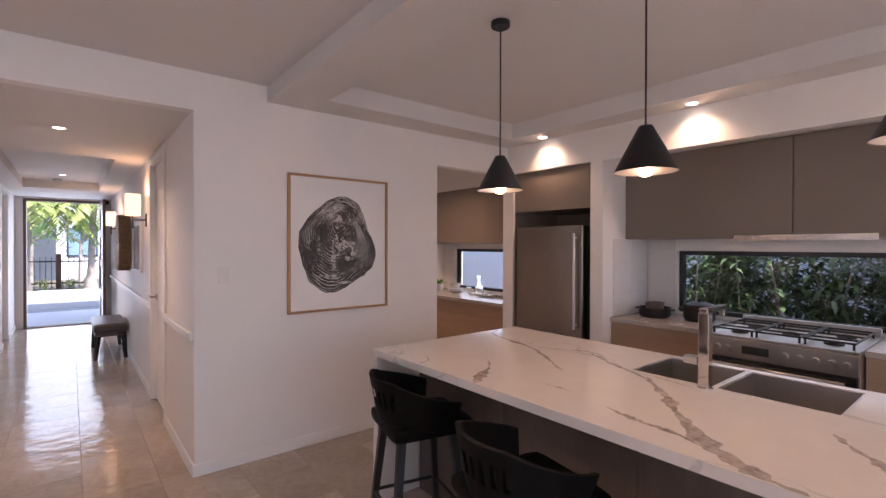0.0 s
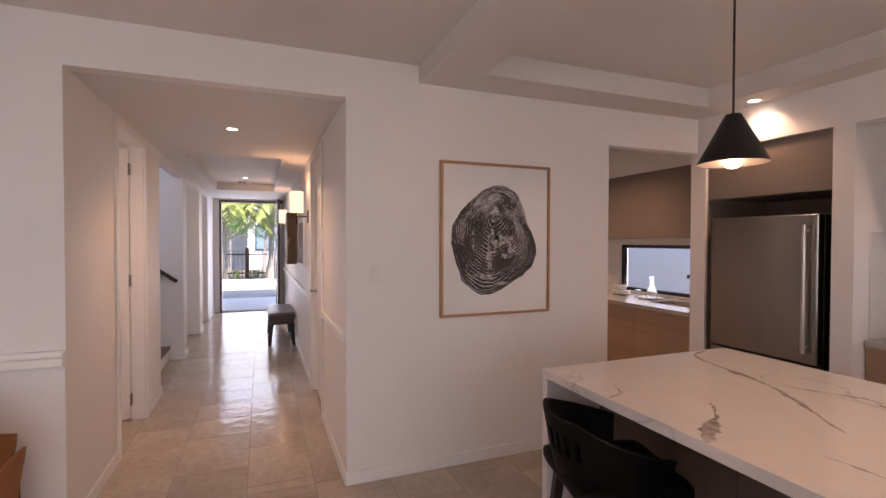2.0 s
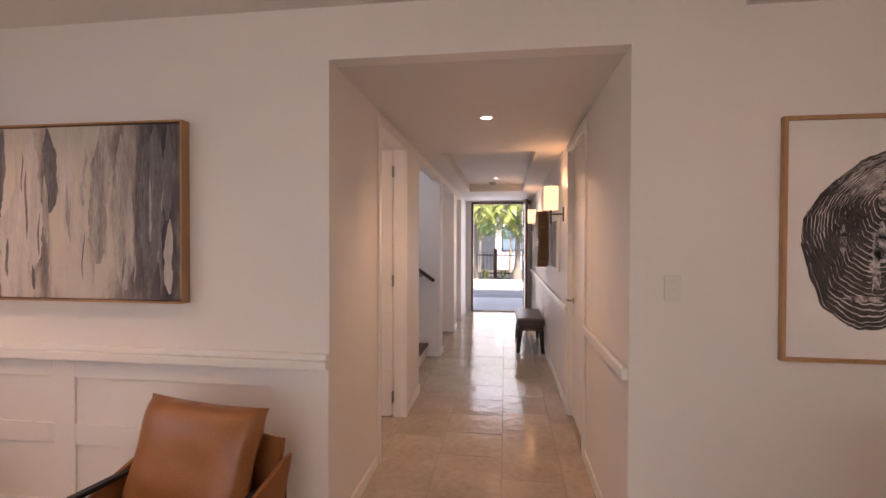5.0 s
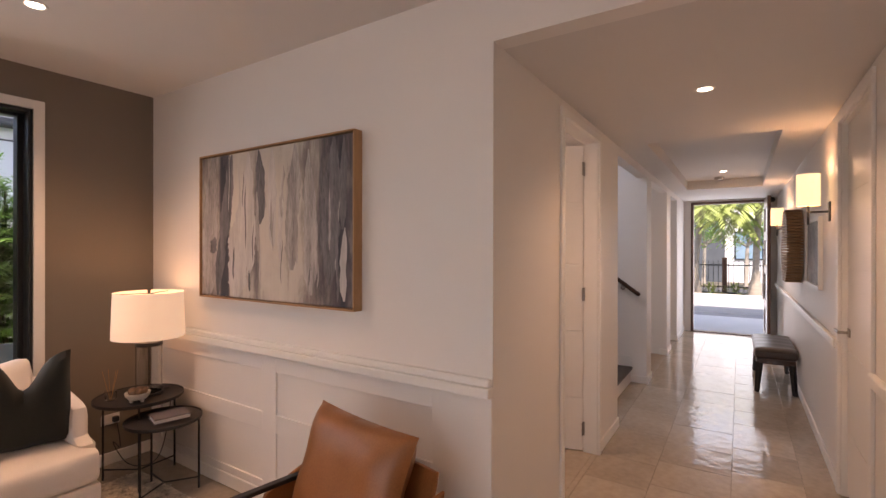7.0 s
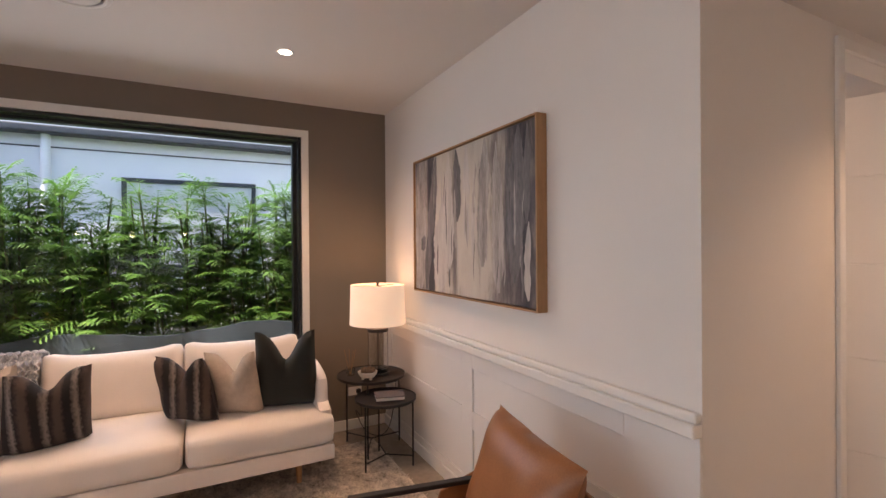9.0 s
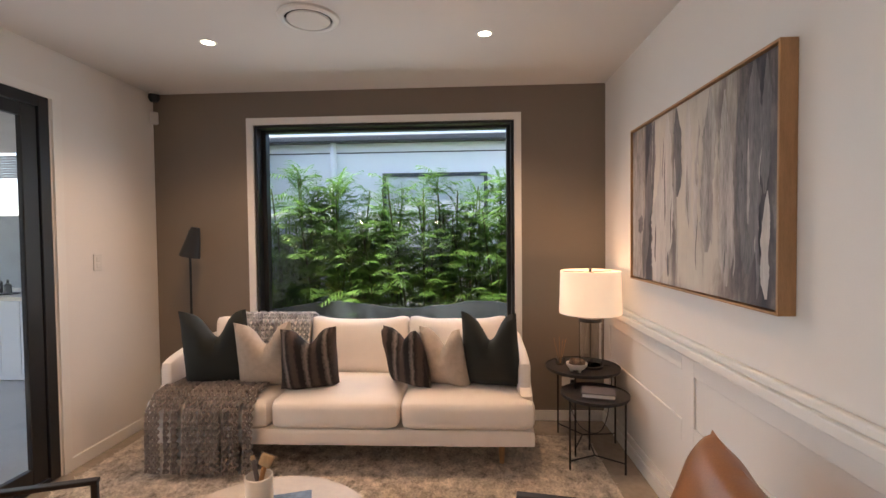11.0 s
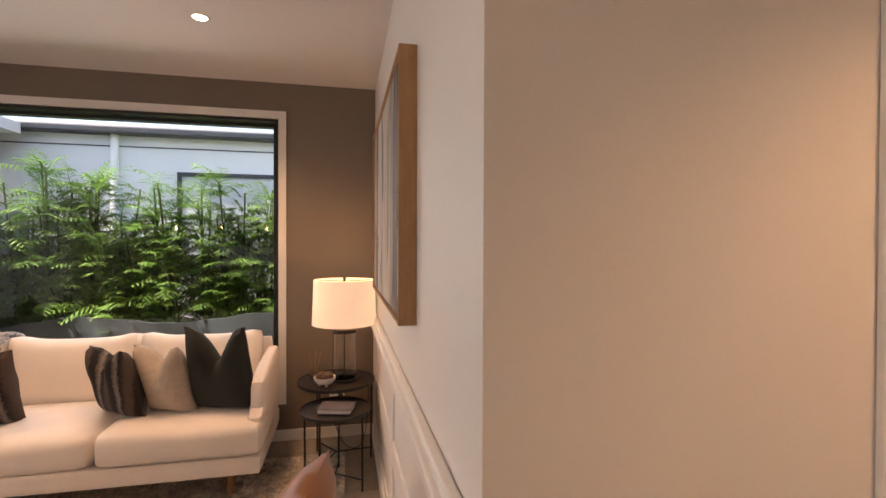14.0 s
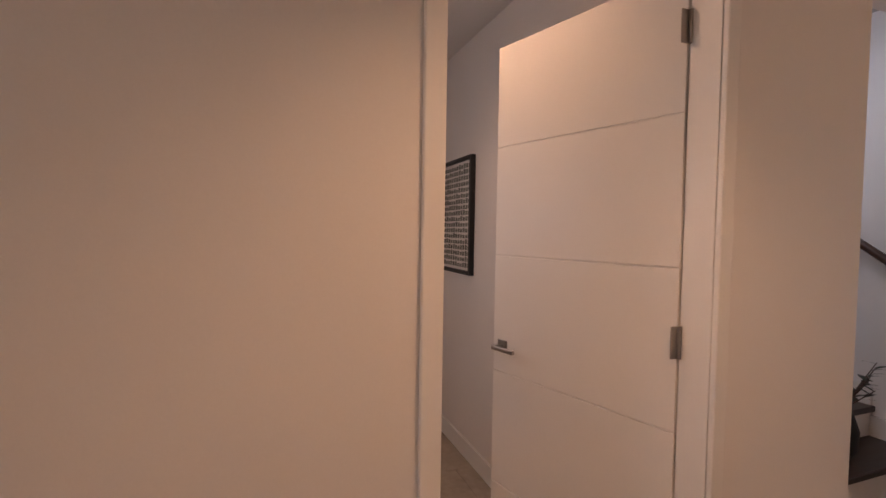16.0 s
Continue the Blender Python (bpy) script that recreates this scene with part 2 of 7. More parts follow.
# ceilings: living, kitchen ring with a raised tray, hall soffit and tray
structure("ceiling_living", boxes((XW, YS, H, 2.05, YW, H + 0.1), (0.3, -2.5, H, 2.05, YS, H + 0.1)), CEIL, "flat white plaster ceiling")
structure("ceiling_kitchen", boxes((2.05, 4.24, 2.585, XK, YW, TOP), (2.05, -2.5, 2.585, 2.38, 4.24, TOP), (4.31, -2.5, 2.585, XK, 4.24, TOP), (2.38, -2.5, H + 0.03, 4.31, 4.24, TOP), (XK + 0.1, -2.5, 2.338, XB, 3.41, TOP), (XK + 0.1, 3.535, 2.40, XB, 4.47, TOP)), CEIL, "white plaster tray ceiling with lowered border")
structure("ceiling_hall", boxes((XL - 0.1, YW + 0.1, HC, XR + 0.1, 7.04, TOP), (XL - 0.1, 7.04, HC, 0.36, 10.7, TOP), (1.30, 7.04, HC, XR + 0.1, 10.7, TOP), (XL - 0.1, 10.7, HC, XR + 0.1, YF, TOP), (0.36, 7.04, 2.57, 1.30, 10.7, TOP)), CEIL, "white plaster hall ceiling with shallow tray")
structure("wall_over_hall", boxes((XL, YW, HC, XR, YW + 0.1, TOP)), WALL, "off-white painted wall above the hall opening")
structure("ceiling_pantry", boxes((2.6, YW + 0.1, H, XB, 6.6, TOP)), CEIL, "white plaster pantry ceiling")
structure("bulkhead_pantry", boxes((5.0, YW + 0.1, 2.30, XB, 6.6, H)), WALL, "painted bulkhead above pantry cupboards")
structure("floor", boxes((XW, YS - 0.1, -0.1, XB, YW + 0.1, -0.006), (0.3, -2.5, -0.1, XB, YS - 0.1, -0.006), (-2.95, YW + 0.1, -0.1, XB, YF + 0.2, -0.006)), GROUT, "beige stone tile floor")

# ---- trim, doors and windows ----
SK = 0.085


def skirting(*rows):
    bm = bmesh.new()
    for r in rows:
        box(*r[:2], 0, *r[2:], SK, 0.004, 1, bm=bm)
    return bm


structure("baseboard_kitchen", skirting((XR - 0.014, YW - 0.014, 3.62, YW - 0.0005)), TRIM, "white painted skirting board")
structure("baseboard_hall_right", skirting((XR - 0.014, YW, XR - 0.0005, 5.67), (XR - 0.014, 6.63, XR - 0.0005, YF)), TRIM, "white painted skirting board")
structure("baseboard_hall_left", skirting((XL + 0.0005, YW, XL + 0.014, 5.42), (XL + 0.0005, 6.36, XL + 0.014, SN), (XL + 0.0005, SF, XL + 0.014, 8.77), (XL - 0.165, SF - 0.014, XL + 0.014, SF - 0.0005), (XL + 0.0005, 10.18, XL + 0.014, 10.6), (XL - 0.1, 10.166, XL + 0.014, 10.1795), (XL + 0.0005, 11.45, XL + 0.014, YF), (XL - 0.1, 11.436, XL + 0.014, 11.4495)), TRIM, "white painted skirting board")
structure("baseboard_living", skirting((XW, YW - 0.026, XL, YW - 0.0125), (XW + 0.0005, YS, XW + 0.014, YW - 0.026), (XW + 0.014, YS + 0.0005, -1.85, YS + 0.014)), TRIM, "white painted skirting board")

# dado rail and framed panelling on the living wall
dado = box(XW + 0.001, YW - 0.050, 0.905, XL + 0.002, YW - 0.0005, 0.950, 0.006)
box(XW + 0.001, YW - 0.036, 0.950, XL + 0.001, YW - 0.0005, 0.985, 0.012, 3, bm=dado)
structure("trim_dado_rail", dado, TRIM, "white painted moulded dado rail")
pan = bmesh.new()
stiles = [(XW + 0.001, -2.62), (-1.42, -1.293), (-0.17, XL)]
for a, b in stiles:
    box(a, YW - 0.012, 0.02, b, YW - 0.0005, 0.905, 0.002, 1, bm=pan)
for (a, b) in [(-2.62, -1.42), (-1.293, -0.17)]:
    for z0, z1 in ((0.02, 0.13), (0.44, 0.55), (0.805, 0.905)):
        box(a, YW - 0.012, z0, b, YW - 0.0005, z1, 0.002, 1, bm=pan)
structure("trim_wall_panelling", pan, WALL, "white painted framed wall panelling under the dado rail")
# hall side dado rails
hr = box(XR - 0.032, YW + 0.002, 0.905, XR - 0.0005, 5.67, 0.965, 0.010, 3)
box(XR - 0.032, 6.63, 0.905, XR - 0.0005, YF, 0.965, 0.010, 3, bm=hr)
structure("trim_hall_dado", hr, TRIM, "white painted rounded dado rail")


def architrave(x, y0, y1, top, side, w=0.066):
    """Door trim on the hall wall at x; side: +1 faces +x."""
    bm = bmesh.new()
    d = 0.018 * side
    for a, b in ((y0 - w, y0), (y1, y1 + w)):
        box(x, a, 0, x + d, b, top + w, 0.004, 2, bm=bm)
    box(x, y0, top, x + d, y1, top + w, 0.004, 2, bm=bm)
    return bm


HINGE = mat("steel_hinge", (0.36, 0.33, 0.30), 0.3, 1.0, var=0.1, fine=100)


def hinge(parent, x, y, z, side):
    """Side +1: the hall lies at +x."""
    bm = box(x - 0.004, y - 0.030, z - 0.05, x + 0.001, y - 0.004, z + 0.05, 0.0015, 1)
    box(x - 0.004, y + 0.004, z - 0.05, x + 0.001, y + 0.030, z + 0.05, 0.0015, 1, bm=bm)
    rod((x + 0.004 * side, y, z - 0.05), (x + 0.004 * side, y, z + 0.05), 0.006, bm=bm)
    return part("hinge", bm, HINGE, parent, "brushed steel hinge")


def door_handle(parent, m):
    h = part("door_handle", box(-0.026, -0.004, -0.026, 0.026, 0.004, 0.026, 0.002), HINGE, parent, "brushed steel lever handle")
    bm = rod((0, 0.004, 0), (0, 0.05, 0), 0.009)
    box(-0.012, 0.042, -0.009, 0.115, 0.058, 0.009, 0.003, bm=bm)
    part("lever", bm, HINGE, h)
    h.matrix_local = m
    return h


# open internal door on the hall's left side
structure("trim_door_left", architrave(XL + 0.0005, 5.475, 6.30, 2.34, 1, 0.05), TRIM, "white painted door architrave")
structure("trim_jamb_left", boxes((XL - 0.105, 5.45, 0, XL - 0.001, 5.480, 2.34), (XL - 0.105, 6.298, 0, XL - 0.001, 6.335, 2.34), (XL - 0.105, 5.480, 2.34, XL - 0.001, 6.298, 2.365)), TRIM, "white painted door jamb")
d1 = thing("door_1", "white flush internal door with grooves standing open", "door", at=(XL - 0.105, 6.290, 0.012), rz=0)
d1["kind"] = "structure"
DW = 0.815
# the leaf, seen from its hinge: along -y when shut, swung into the side room
leaf = bmesh.new()
zs = [0, 0.40, 0.905, 1.415, 1.885, 2.318]
for a, b in zip(zs, zs[1:]):
    box(-0.036, -DW, a + 0.0025, 0, -0.002, b - 0.0025, 0.002, 1, bm=leaf)
box(-0.032, -DW + 0.003, 0, -0.004, -0.005, 2.318, bm=leaf)
lf = part("leaf", leaf, TRIM, d1)
door_handle(lf, pose(0.004, -DW + 0.06, 1.02, 0, 0, 90) @ pose(0, 0, 0, 180, 0, 0))
d1.rotation_euler = (0, 0, radians(-74))
fr1 = thing("door_frame", "steel hinges on a white door jamb", "hinges", at=(0, 0, 0))
for z in (0.18, 1.20, 2.15):
    hinge(fr1, XL - 0.104, 6.292, z, 1)

# closed door on the hall's right side
structure("trim_door_right", architrave(XR - 0.0005, 5.74, 6.56, 2.34, -1), TRIM, "white painted door architrave")
structure("trim_jamb_right", boxes((XR + 0.001, 5.722, 0, XR + 0.1, 5.752, 2.34), (XR + 0.001, 6.548, 0, XR + 0.1, 6.578, 2.34), (XR + 0.001, 5.752, 2.325, XR + 0.1, 6.548, 2.345)), TRIM, "white painted door jamb")
d2 = thing("door_2", "closed white flush internal door with grooves", "door", at=(XR + 0.03, 5.756, 0.012))
d2["kind"] = "structure"
leaf = bmesh.new()
for a, b in zip(zs, zs[1:]):
    box(0, 0, a + 0.0025, 0.036, 0.788, b - 0.0025, 0.002, 1, bm=leaf)
box(0.004, 0.003, 0, 0.032, 0.785, 2.305, bm=leaf)
lf = part("leaf", leaf, TRIM, d2)
door_handle(lf, pose(-0.004, 0.728, 1.02, 0, 0, 90))
for z in (0.18, 1.17, 2.12):
    hinge(d2, -0.002, -0.003, z, -1)

# side room behind the open door
YN = 6.38                           # the side room's far wall
structure("wall_side_room", boxes((-2.95, 4.66, 0, -2.85, YN, 2.80), (-2.95, YN, 0, XL - 0.1, YN + 0.1, TOP), (-2.85, 4.66, 0, XL - 0.1, 4.70, 2.80)), WALL, "off-white painted wall of the side room")
structure("ceiling_side_room", boxes((-2.95, 4.66, 2.80, XL - 0.1, YN, 2.848)), CEIL, "white plaster ceiling of the side room")
structure("baseboard_side_room", boxes((-2.8495, 4.7, 0, -2.836, YN, 0.12), (-2.836, YN - 0.014, 0, XL - 0.106, YN - 0.0005, 0.12)), TRIM, "white painted skirting board")
lamp("side_room_downlight", "SPOT", look((-0.62, 5.62, 2.78), (-0.62, 5.62, 0)), 44, WARM, spot=radians(150), radius=0.08)
lamp("side_room_daylight", "AREA", look((-1.2, 4.72, 1.5), (-1.2, 6.5, 1.3)), 8, COOL, size=0.8, size_y=1.2)

# stair opening: steps rise away from the hall between two walls
structure("wall_stair", boxes((-4.0, SF, 0, XL - 0.1, SF + 0.1, 4.4), (-4.0, SN - 0.06, 0, -1.75, SN, 4.4), (-1.75, SN + 0.0005, 0, XL - 0.1, SN + 0.01, 4.4), (-4.1, SN, 0, -4.0, SF + 0.1, 4.4), (XL - 0.1, SN, TOP, XL, SF + 0.1, 4.4)), WALL, "pale painted stairwell wall")
structure("ceiling_stair", boxes((-4.1, SN - 0.06, 4.4, XL, SF + 0.1, 4.5)), CEIL, "white plaster stairwell ceiling")
TREAD = mat("dark_timber_tread", (0.035, 0.018, 0.012), 0.35, var=0.25, scale=5, fine=60, bump=0.1, stretch=(5, 1, 5))
st = thing("staircase", "staircase with dark timber treads and white risers", "stairs", at=(XL, 0, 0))
st["kind"] = "structure"
for i in range(12):
    x = -0.17 - 0.25 * i
    part("step", box(x - 0.27, SN + 0.015, 0.18 * (i + 1) - 0.035, x + 0.02, SF - 0.005, 0.18 * (i + 1), 0.006), TREAD, st, "dark timber tread")
    part("riser", boxes((x - 0.25, SN + 0.015, 0.0 if i == 0 else 0.18 * i, x, SF - 0.005, 0.18 * (i + 1) - 0.036)), TRIM, st, "white painted riser")
sb = bmesh.new()
for a in range(12):
    x = XL - 0.17 - 0.25 * a
    box(x - 0.25, SF - 0.02, 0.18 * a + 0.10, x, SF - 0.0005, 0.18 * (a + 1) + 0.12, bm=sb)
structure("trim_stair_stringer", sb, TRIM, "white painted stair stringer")
hrail = thing("handrail", "dark polished timber handrail on wall brackets", "handrail", at=(0, 0, 0))
hb = rod((0.06, 8.38, 1.03), (-2.6, 8.38, 1.03 + 2.66 * 0.72), 0.024, seg=16)
bmesh.ops.create_uvsphere(hb, u_segments=12, v_segments=8, radius=0.024, matrix=Matrix.Translation((0.06, 8.38, 1.03)))
part("rail", hb, DARKWOOD, hrail, smooth=True)
for x in (-0.12, -1.2, -2.3):
    z = 1.073 - x * 0.72
    bm = rod((x, 8.38, z - 0.02), (x, 8.40, z - 0.07), 0.007)
    rod((x, 8.40, z - 0.07), (x, SF - 0.002, z - 0.07), 0.007, bm=bm)
    rod((x, SF - 0.01, z - 0.07), (x, SF - 0.0015, z - 0.07), 0.028, bm=bm)
    part("bracket", bm, HINGE, hrail, "metal bracket")
# cool lamp added below the roof to brighten the stairwell
lamp("stair_fill", "AREA", look((-1.0, 7.65, 2.82), (-0.7, 8.2, 0)), 22, (0.72, 0.84, 1.0), size=1.6, size_y=1.0)

# rooms past the far openings
structure("wall_study", boxes((-2.2, SF + 0.1, 0, -2.1, YF, 2.6), (-2.1, YF, 0, XL - 0.1, YF + 0.1, 2.6), (-2.1, 10.20, 0, XL - 0.1, 10.25, 2.6)), WALL, "off-white painted wall of the room beyond")
structure("ceiling_study", boxes((-2.2, SF + 0.1, 2.6, XL - 0.1, YF + 0.1, 2.7)), CEIL, "white plaster ceiling of the room beyond")
# lamps added at the windowless wall to brighten these rooms
lamp("study_fill", "AREA", look((-2.05, 9.2, 1.4), (0, 9.2, 1.2)), 12, COOL, size=1.0, size_y=1.4)
lamp("front_room_fill", "AREA", look((-2.05, 11.3, 1.4), (0, 11.3, 1.2)), 12, COOL, size=1.6, size_y=1.4)
structure("floor_study", boxes((-2.2, SF + 0.1, -0.05, -1.2, YF, 0.0)), TILE, "tiled floor")
structure("floor_stair", boxes((-4.1, SN, -0.05, -1.2, SF + 0.1, 0.0)), TILE, "tiled floor")

# front door, swung inwards
fdr = thing("door_3", "tall dark brown timber entry door standing open", "front door", at=(1.385, YF - 0.01, 0.01))
fdr["kind"] = "structure"
FRONTWOOD = mat("brown_entry_timber", (0.10, 0.045, 0.028), 0.4, var=0.2, scale=6, fine=60, bump=0.1, stretch=(6, 6, 0.5))
fl = bmesh.new()
for a, b in ((0.0, 0.14), (1.0, 1.14)):
    box(0, -b, 0, 0.045, -a, 2.36, 0.003, 1, bm=fl)
for z in (0.0, 0.56, 1.12, 1.68, 2.22):
    box(0, -1.0, z, 0.045, -0.14, z + 0.14, 0.003, 1, bm=fl)
lf = part("leaf", fl, FRONTWOOD, fdr)
for z in (0.14, 0.70, 1.26, 1.82):
    part("pane", boxes((0.018, -1.0, z, 0.026, -0.14, z + 0.42)), glass("frosted_door_glass", (0.85, 0.85, 0.82), 0.35), fdr, "frosted glass pane")
bm = rod((-0.05, -1.07, 0.75), (-0.05, -1.07, 1.35), 0.014)
for z in (0.82, 1.28):
    rod((-0.05, -1.07, z), (0.0, -1.07, z), 0.008, bm=bm)
part("pull_handle", bm, CHROME, fdr, "steel pull handle")
structure("trim_front_door", boxes((0.255, YF - 0.02, 0, 0.30, YF + 0.12, 2.41), (1.385, YF + 0.02, 0, 1.415, YF + 0.12, 2.41), (0.30, YF - 0.02, 2.365, 1.385, YF + 0.12, 2.41), (0.30, YF - 0.015, -0.006, 1.385, YF + 0.12, 0.018)), FRONTWOOD, "dark brown timber door frame and sill")

# large fixed window behind the sofa
structure("trim_window_living", boxes((XW + 0.0005, 1.645, 0.28, XW + 0.018, 1.70, 2.485), (XW + 0.0005, 3.83, 0.28, XW + 0.018, 3.885, 2.485), (XW + 0.0005, 1.70, 2.43, XW + 0.018, 3.83, 2.485), (XW + 0.0005, 1.70, 0.28, XW + 0.018, 3.83, 0.335)), TRIM, "white painted window architrave")
w1 = thing("window_1", "large fixed picture window in a black aluminium frame", "window", at=(XW - 0.13, 0, 0))
w1["kind"] = "structure"
fb = bmesh.new()
for r in ((-0.05, 1.702, 0.342, 0.03, 1.757, 2.428), (-0.05, 3.779, 0.342, 0.03, 3.828, 2.428), (-0.05, 1.757, 2.388, 0.03, 3.779, 2.428), (-0.05, 1.757, 0.342, 0.03, 3.779, 0.40),
          (0.03, 1.702, 0.342, 0.125, 1.722, 2.428), (0.03, 3.808, 0.342, 0.125, 3.828, 2.428), (0.03, 1.722, 2.408, 0.125, 3.808, 2.428), (0.03, 1.722, 0.342, 0.125, 3.808, 0.362)):
    box(*r, 0.004, 1, bm=fb)
part("window_frame", fb, CHARFRAME, w1, "black aluminium frame")
gp = part("pane", boxes((-0.014, 1.752, 0.395, -0.008, 3.784, 2.392)), GLASS, w1)
gp.visible_shadow = False

# sliding door to the terrace
structure("trim_slider", boxes((-1.862, YS + 0.0005, 0, -1.80, YS + 0.016, 2.44), (-1.80, YS + 0.0005, 2.385, 0.30, YS + 0.016, 2.44)), TRIM, "white painted architrave round the sliding door")
sd = thing("door_4", "black aluminium framed glass sliding door", "sliding door", at=(0, YS, 0))
sd["kind"] = "structure"
fb = bmesh.new()
for r in ((-1.79, -0.10, 0.0, -1.72, 0.0, 2.40), (-1.72, -0.10, 2.32, 0.2, 0.0, 2.40), (-1.72, -0.10, 0.0, 0.2, 0.0, 0.03)):
    box(*r, 0.003, 1, bm=fb)
part("door_frame", fb, CHARFRAME, sd, "black aluminium track frame")
fb = bmesh.new()
for r in ((-1.715, -0.05, 0.035, -1.615, -0.012, 2.315), (-0.80, -0.05, 0.035, -0.70, -0.012, 2.315), (-1.615, -0.05, 2.24, -0.80, -0.012, 2.315), (-1.615, -0.05, 0.035, -0.80, -0.012, 0.13)):
    box(*r, 0.003, 1, bm=fb)
part("sash", fb, CHARFRAME, sd, "black aluminium sliding sash")
gp = part("pane", boxes((-1.62, -0.033, 0.125, -0.795, -0.028, 2.245)), GLASS, sd)
gp.visible_shadow = False

# low kitchen and pantry windows


def strip_window(name, y0, y1, label):
    w = thing(name, label, "window", at=(XB + 0.04, 0, 0))
    w["kind"] = "structure"
    fb = bmesh.new()
    for r in ((0, y0 + 0.001, 0.931, 0.06, y0 + 0.04, 1.499), (0, y1 - 0.04, 0.931, 0.06, y1 - 0.001, 1.499), (0, y0 + 0.04, 0.931, 0.06, y1 - 0.04, 0.968), (0, y0 + 0.04, 1.462, 0.06, y1 - 0.04, 1.499)):
        box(*r, 0.003, 1, bm=fb)
    part("window_frame", fb, CHARFRAME, w, "black aluminium frame")
    g = part("pane", boxes((0.028, y0 + 0.035, 0.964, 0.033, y1 - 0.035, 1.466)), GLASS, w)
    g.visible_shadow = False


strip_window("window_2", 0.9, 3.12, "long low window in a black aluminium frame above the cooker")
strip_window("window_3", 5.20, 6.33, "low pantry window in a black aluminium frame")
# unseen dining opening glazing, added to let daylight in
w4 = thing("window_4", "unseen wide glazed opening in a black frame, added for daylight", "window", at=(0, -2.55, 0))
w4["kind"] = "structure"
fb = bmesh.new()
for r in ((0.401, -0.03, 0.0, 0.46, 0.03, 2.399), (3.64, -0.03, 0.0, 3.699, 0.03, 2.399), (0.46, -0.03, 2.34, 3.64, 0.03, 2.399), (0.46, -0.03, 0.0, 3.64, 0.03, 0.06), (2.02, -0.03, 0.06, 2.08, 0.03, 2.34)):
    box(*r, 0.003, 1, bm=fb)
part("window_frame", fb, CHARFRAME, w4, "black aluminium frame")
for a, b in ((0.46, 2.02), (2.08, 3.64)):
    g = part("pane", boxes((a, -0.004, 0.06, b, 0.002, 2.34)), GLASS, w4)
    g.visible_shadow = False


# ---- lamps of the place ----
def downlight(x, y, z, watts, tilt=(0, 0)):
    t = thing("downlight", "round white recessed downlight glowing warm", "downlight", "ceiling downlights", at=(x, y, z))
    part("trim_ring", lathe([(0.036, -0.001), (0.042, -0.005), (0.048, -0.004), (0.051, -0.0003)], seg=28), PLASTIC, t, smooth=True)
    part("lens", lathe([(0.0, -0.0025), (0.036, -0.0025), (0.036, -0.0005)], seg=24), LAMPGLOW, t, "glowing frosted lens")
    lamp("downlight_beam", "SPOT", look((x, y, z - 0.012), (x + tilt[0], y + tilt[1], 0)), watts, WARM, spot=radians(130), radius=0.035)


# the third one, out of view, is added for light
for x, y in ((-1.79, 3.56), (-1.79, 1.88), (0.35, 1.9)):
    downlight(x, y, H, 78)
downlight(0.865, 5.72, HC, 54)
downlight(0.845, 9.9, 2.57, 40)
downlight(4.47, 3.99, 2.585, 26)
downlight(4.47, 2.62, 2.585, 26)
# unseen downlight added to light the kitchen's right end
downlight(4.47, 1.25, 2.585, 18)
downlight(4.2, 5.6, H, 75)

# ---- soft shapes ----


def softbox(x0, y0, z0, x1, y1, z1, r=0.05, puff=(0, 0, 0), cuts=9, rough=0.0, seed=0, bm=None):
    """A rounded, puffed block, as upholstery."""
    one = bmesh.new()
    bmesh.ops.create_cube(one, size=2)
    bmesh.ops.subdivide_edges(one, edges=one.edges[:], cuts=cuts, use_grid_fill=True)
    c = Vector(((x0 + x1) / 2, (y0 + y1) / 2, (z0 + z1) / 2))
    h = Vector(((x1 - x0) / 2, (y1 - y0) / 2, (z1 - z0) / 2))
    for v in one.verts:
        n = v.co.copy()
        p = Vector((n.x * h.x, n.y * h.y, n.z * h.z))
        q = Vector([max(-(h[i] - r), min(h[i] - r, p[i])) for i in range(3)])
        d = p - q
        if d.length > 1e-6:
            p = q + d.normalized() * r
        for i, a, b in ((0, 1, 2), (1, 0, 2), (2, 0, 1)):
            p[i] += puff[i] * (1 if n[i] > 0 else -1) * abs(n[i]) * max(0, 1 - n[a] ** 2) * max(0, 1 - n[b] ** 2)
        if rough:
            p += noise.noise_vector(p * 5 + Vector((seed, 0, 0))) * rough
        v.co = c + p
    return joined(bm, one)


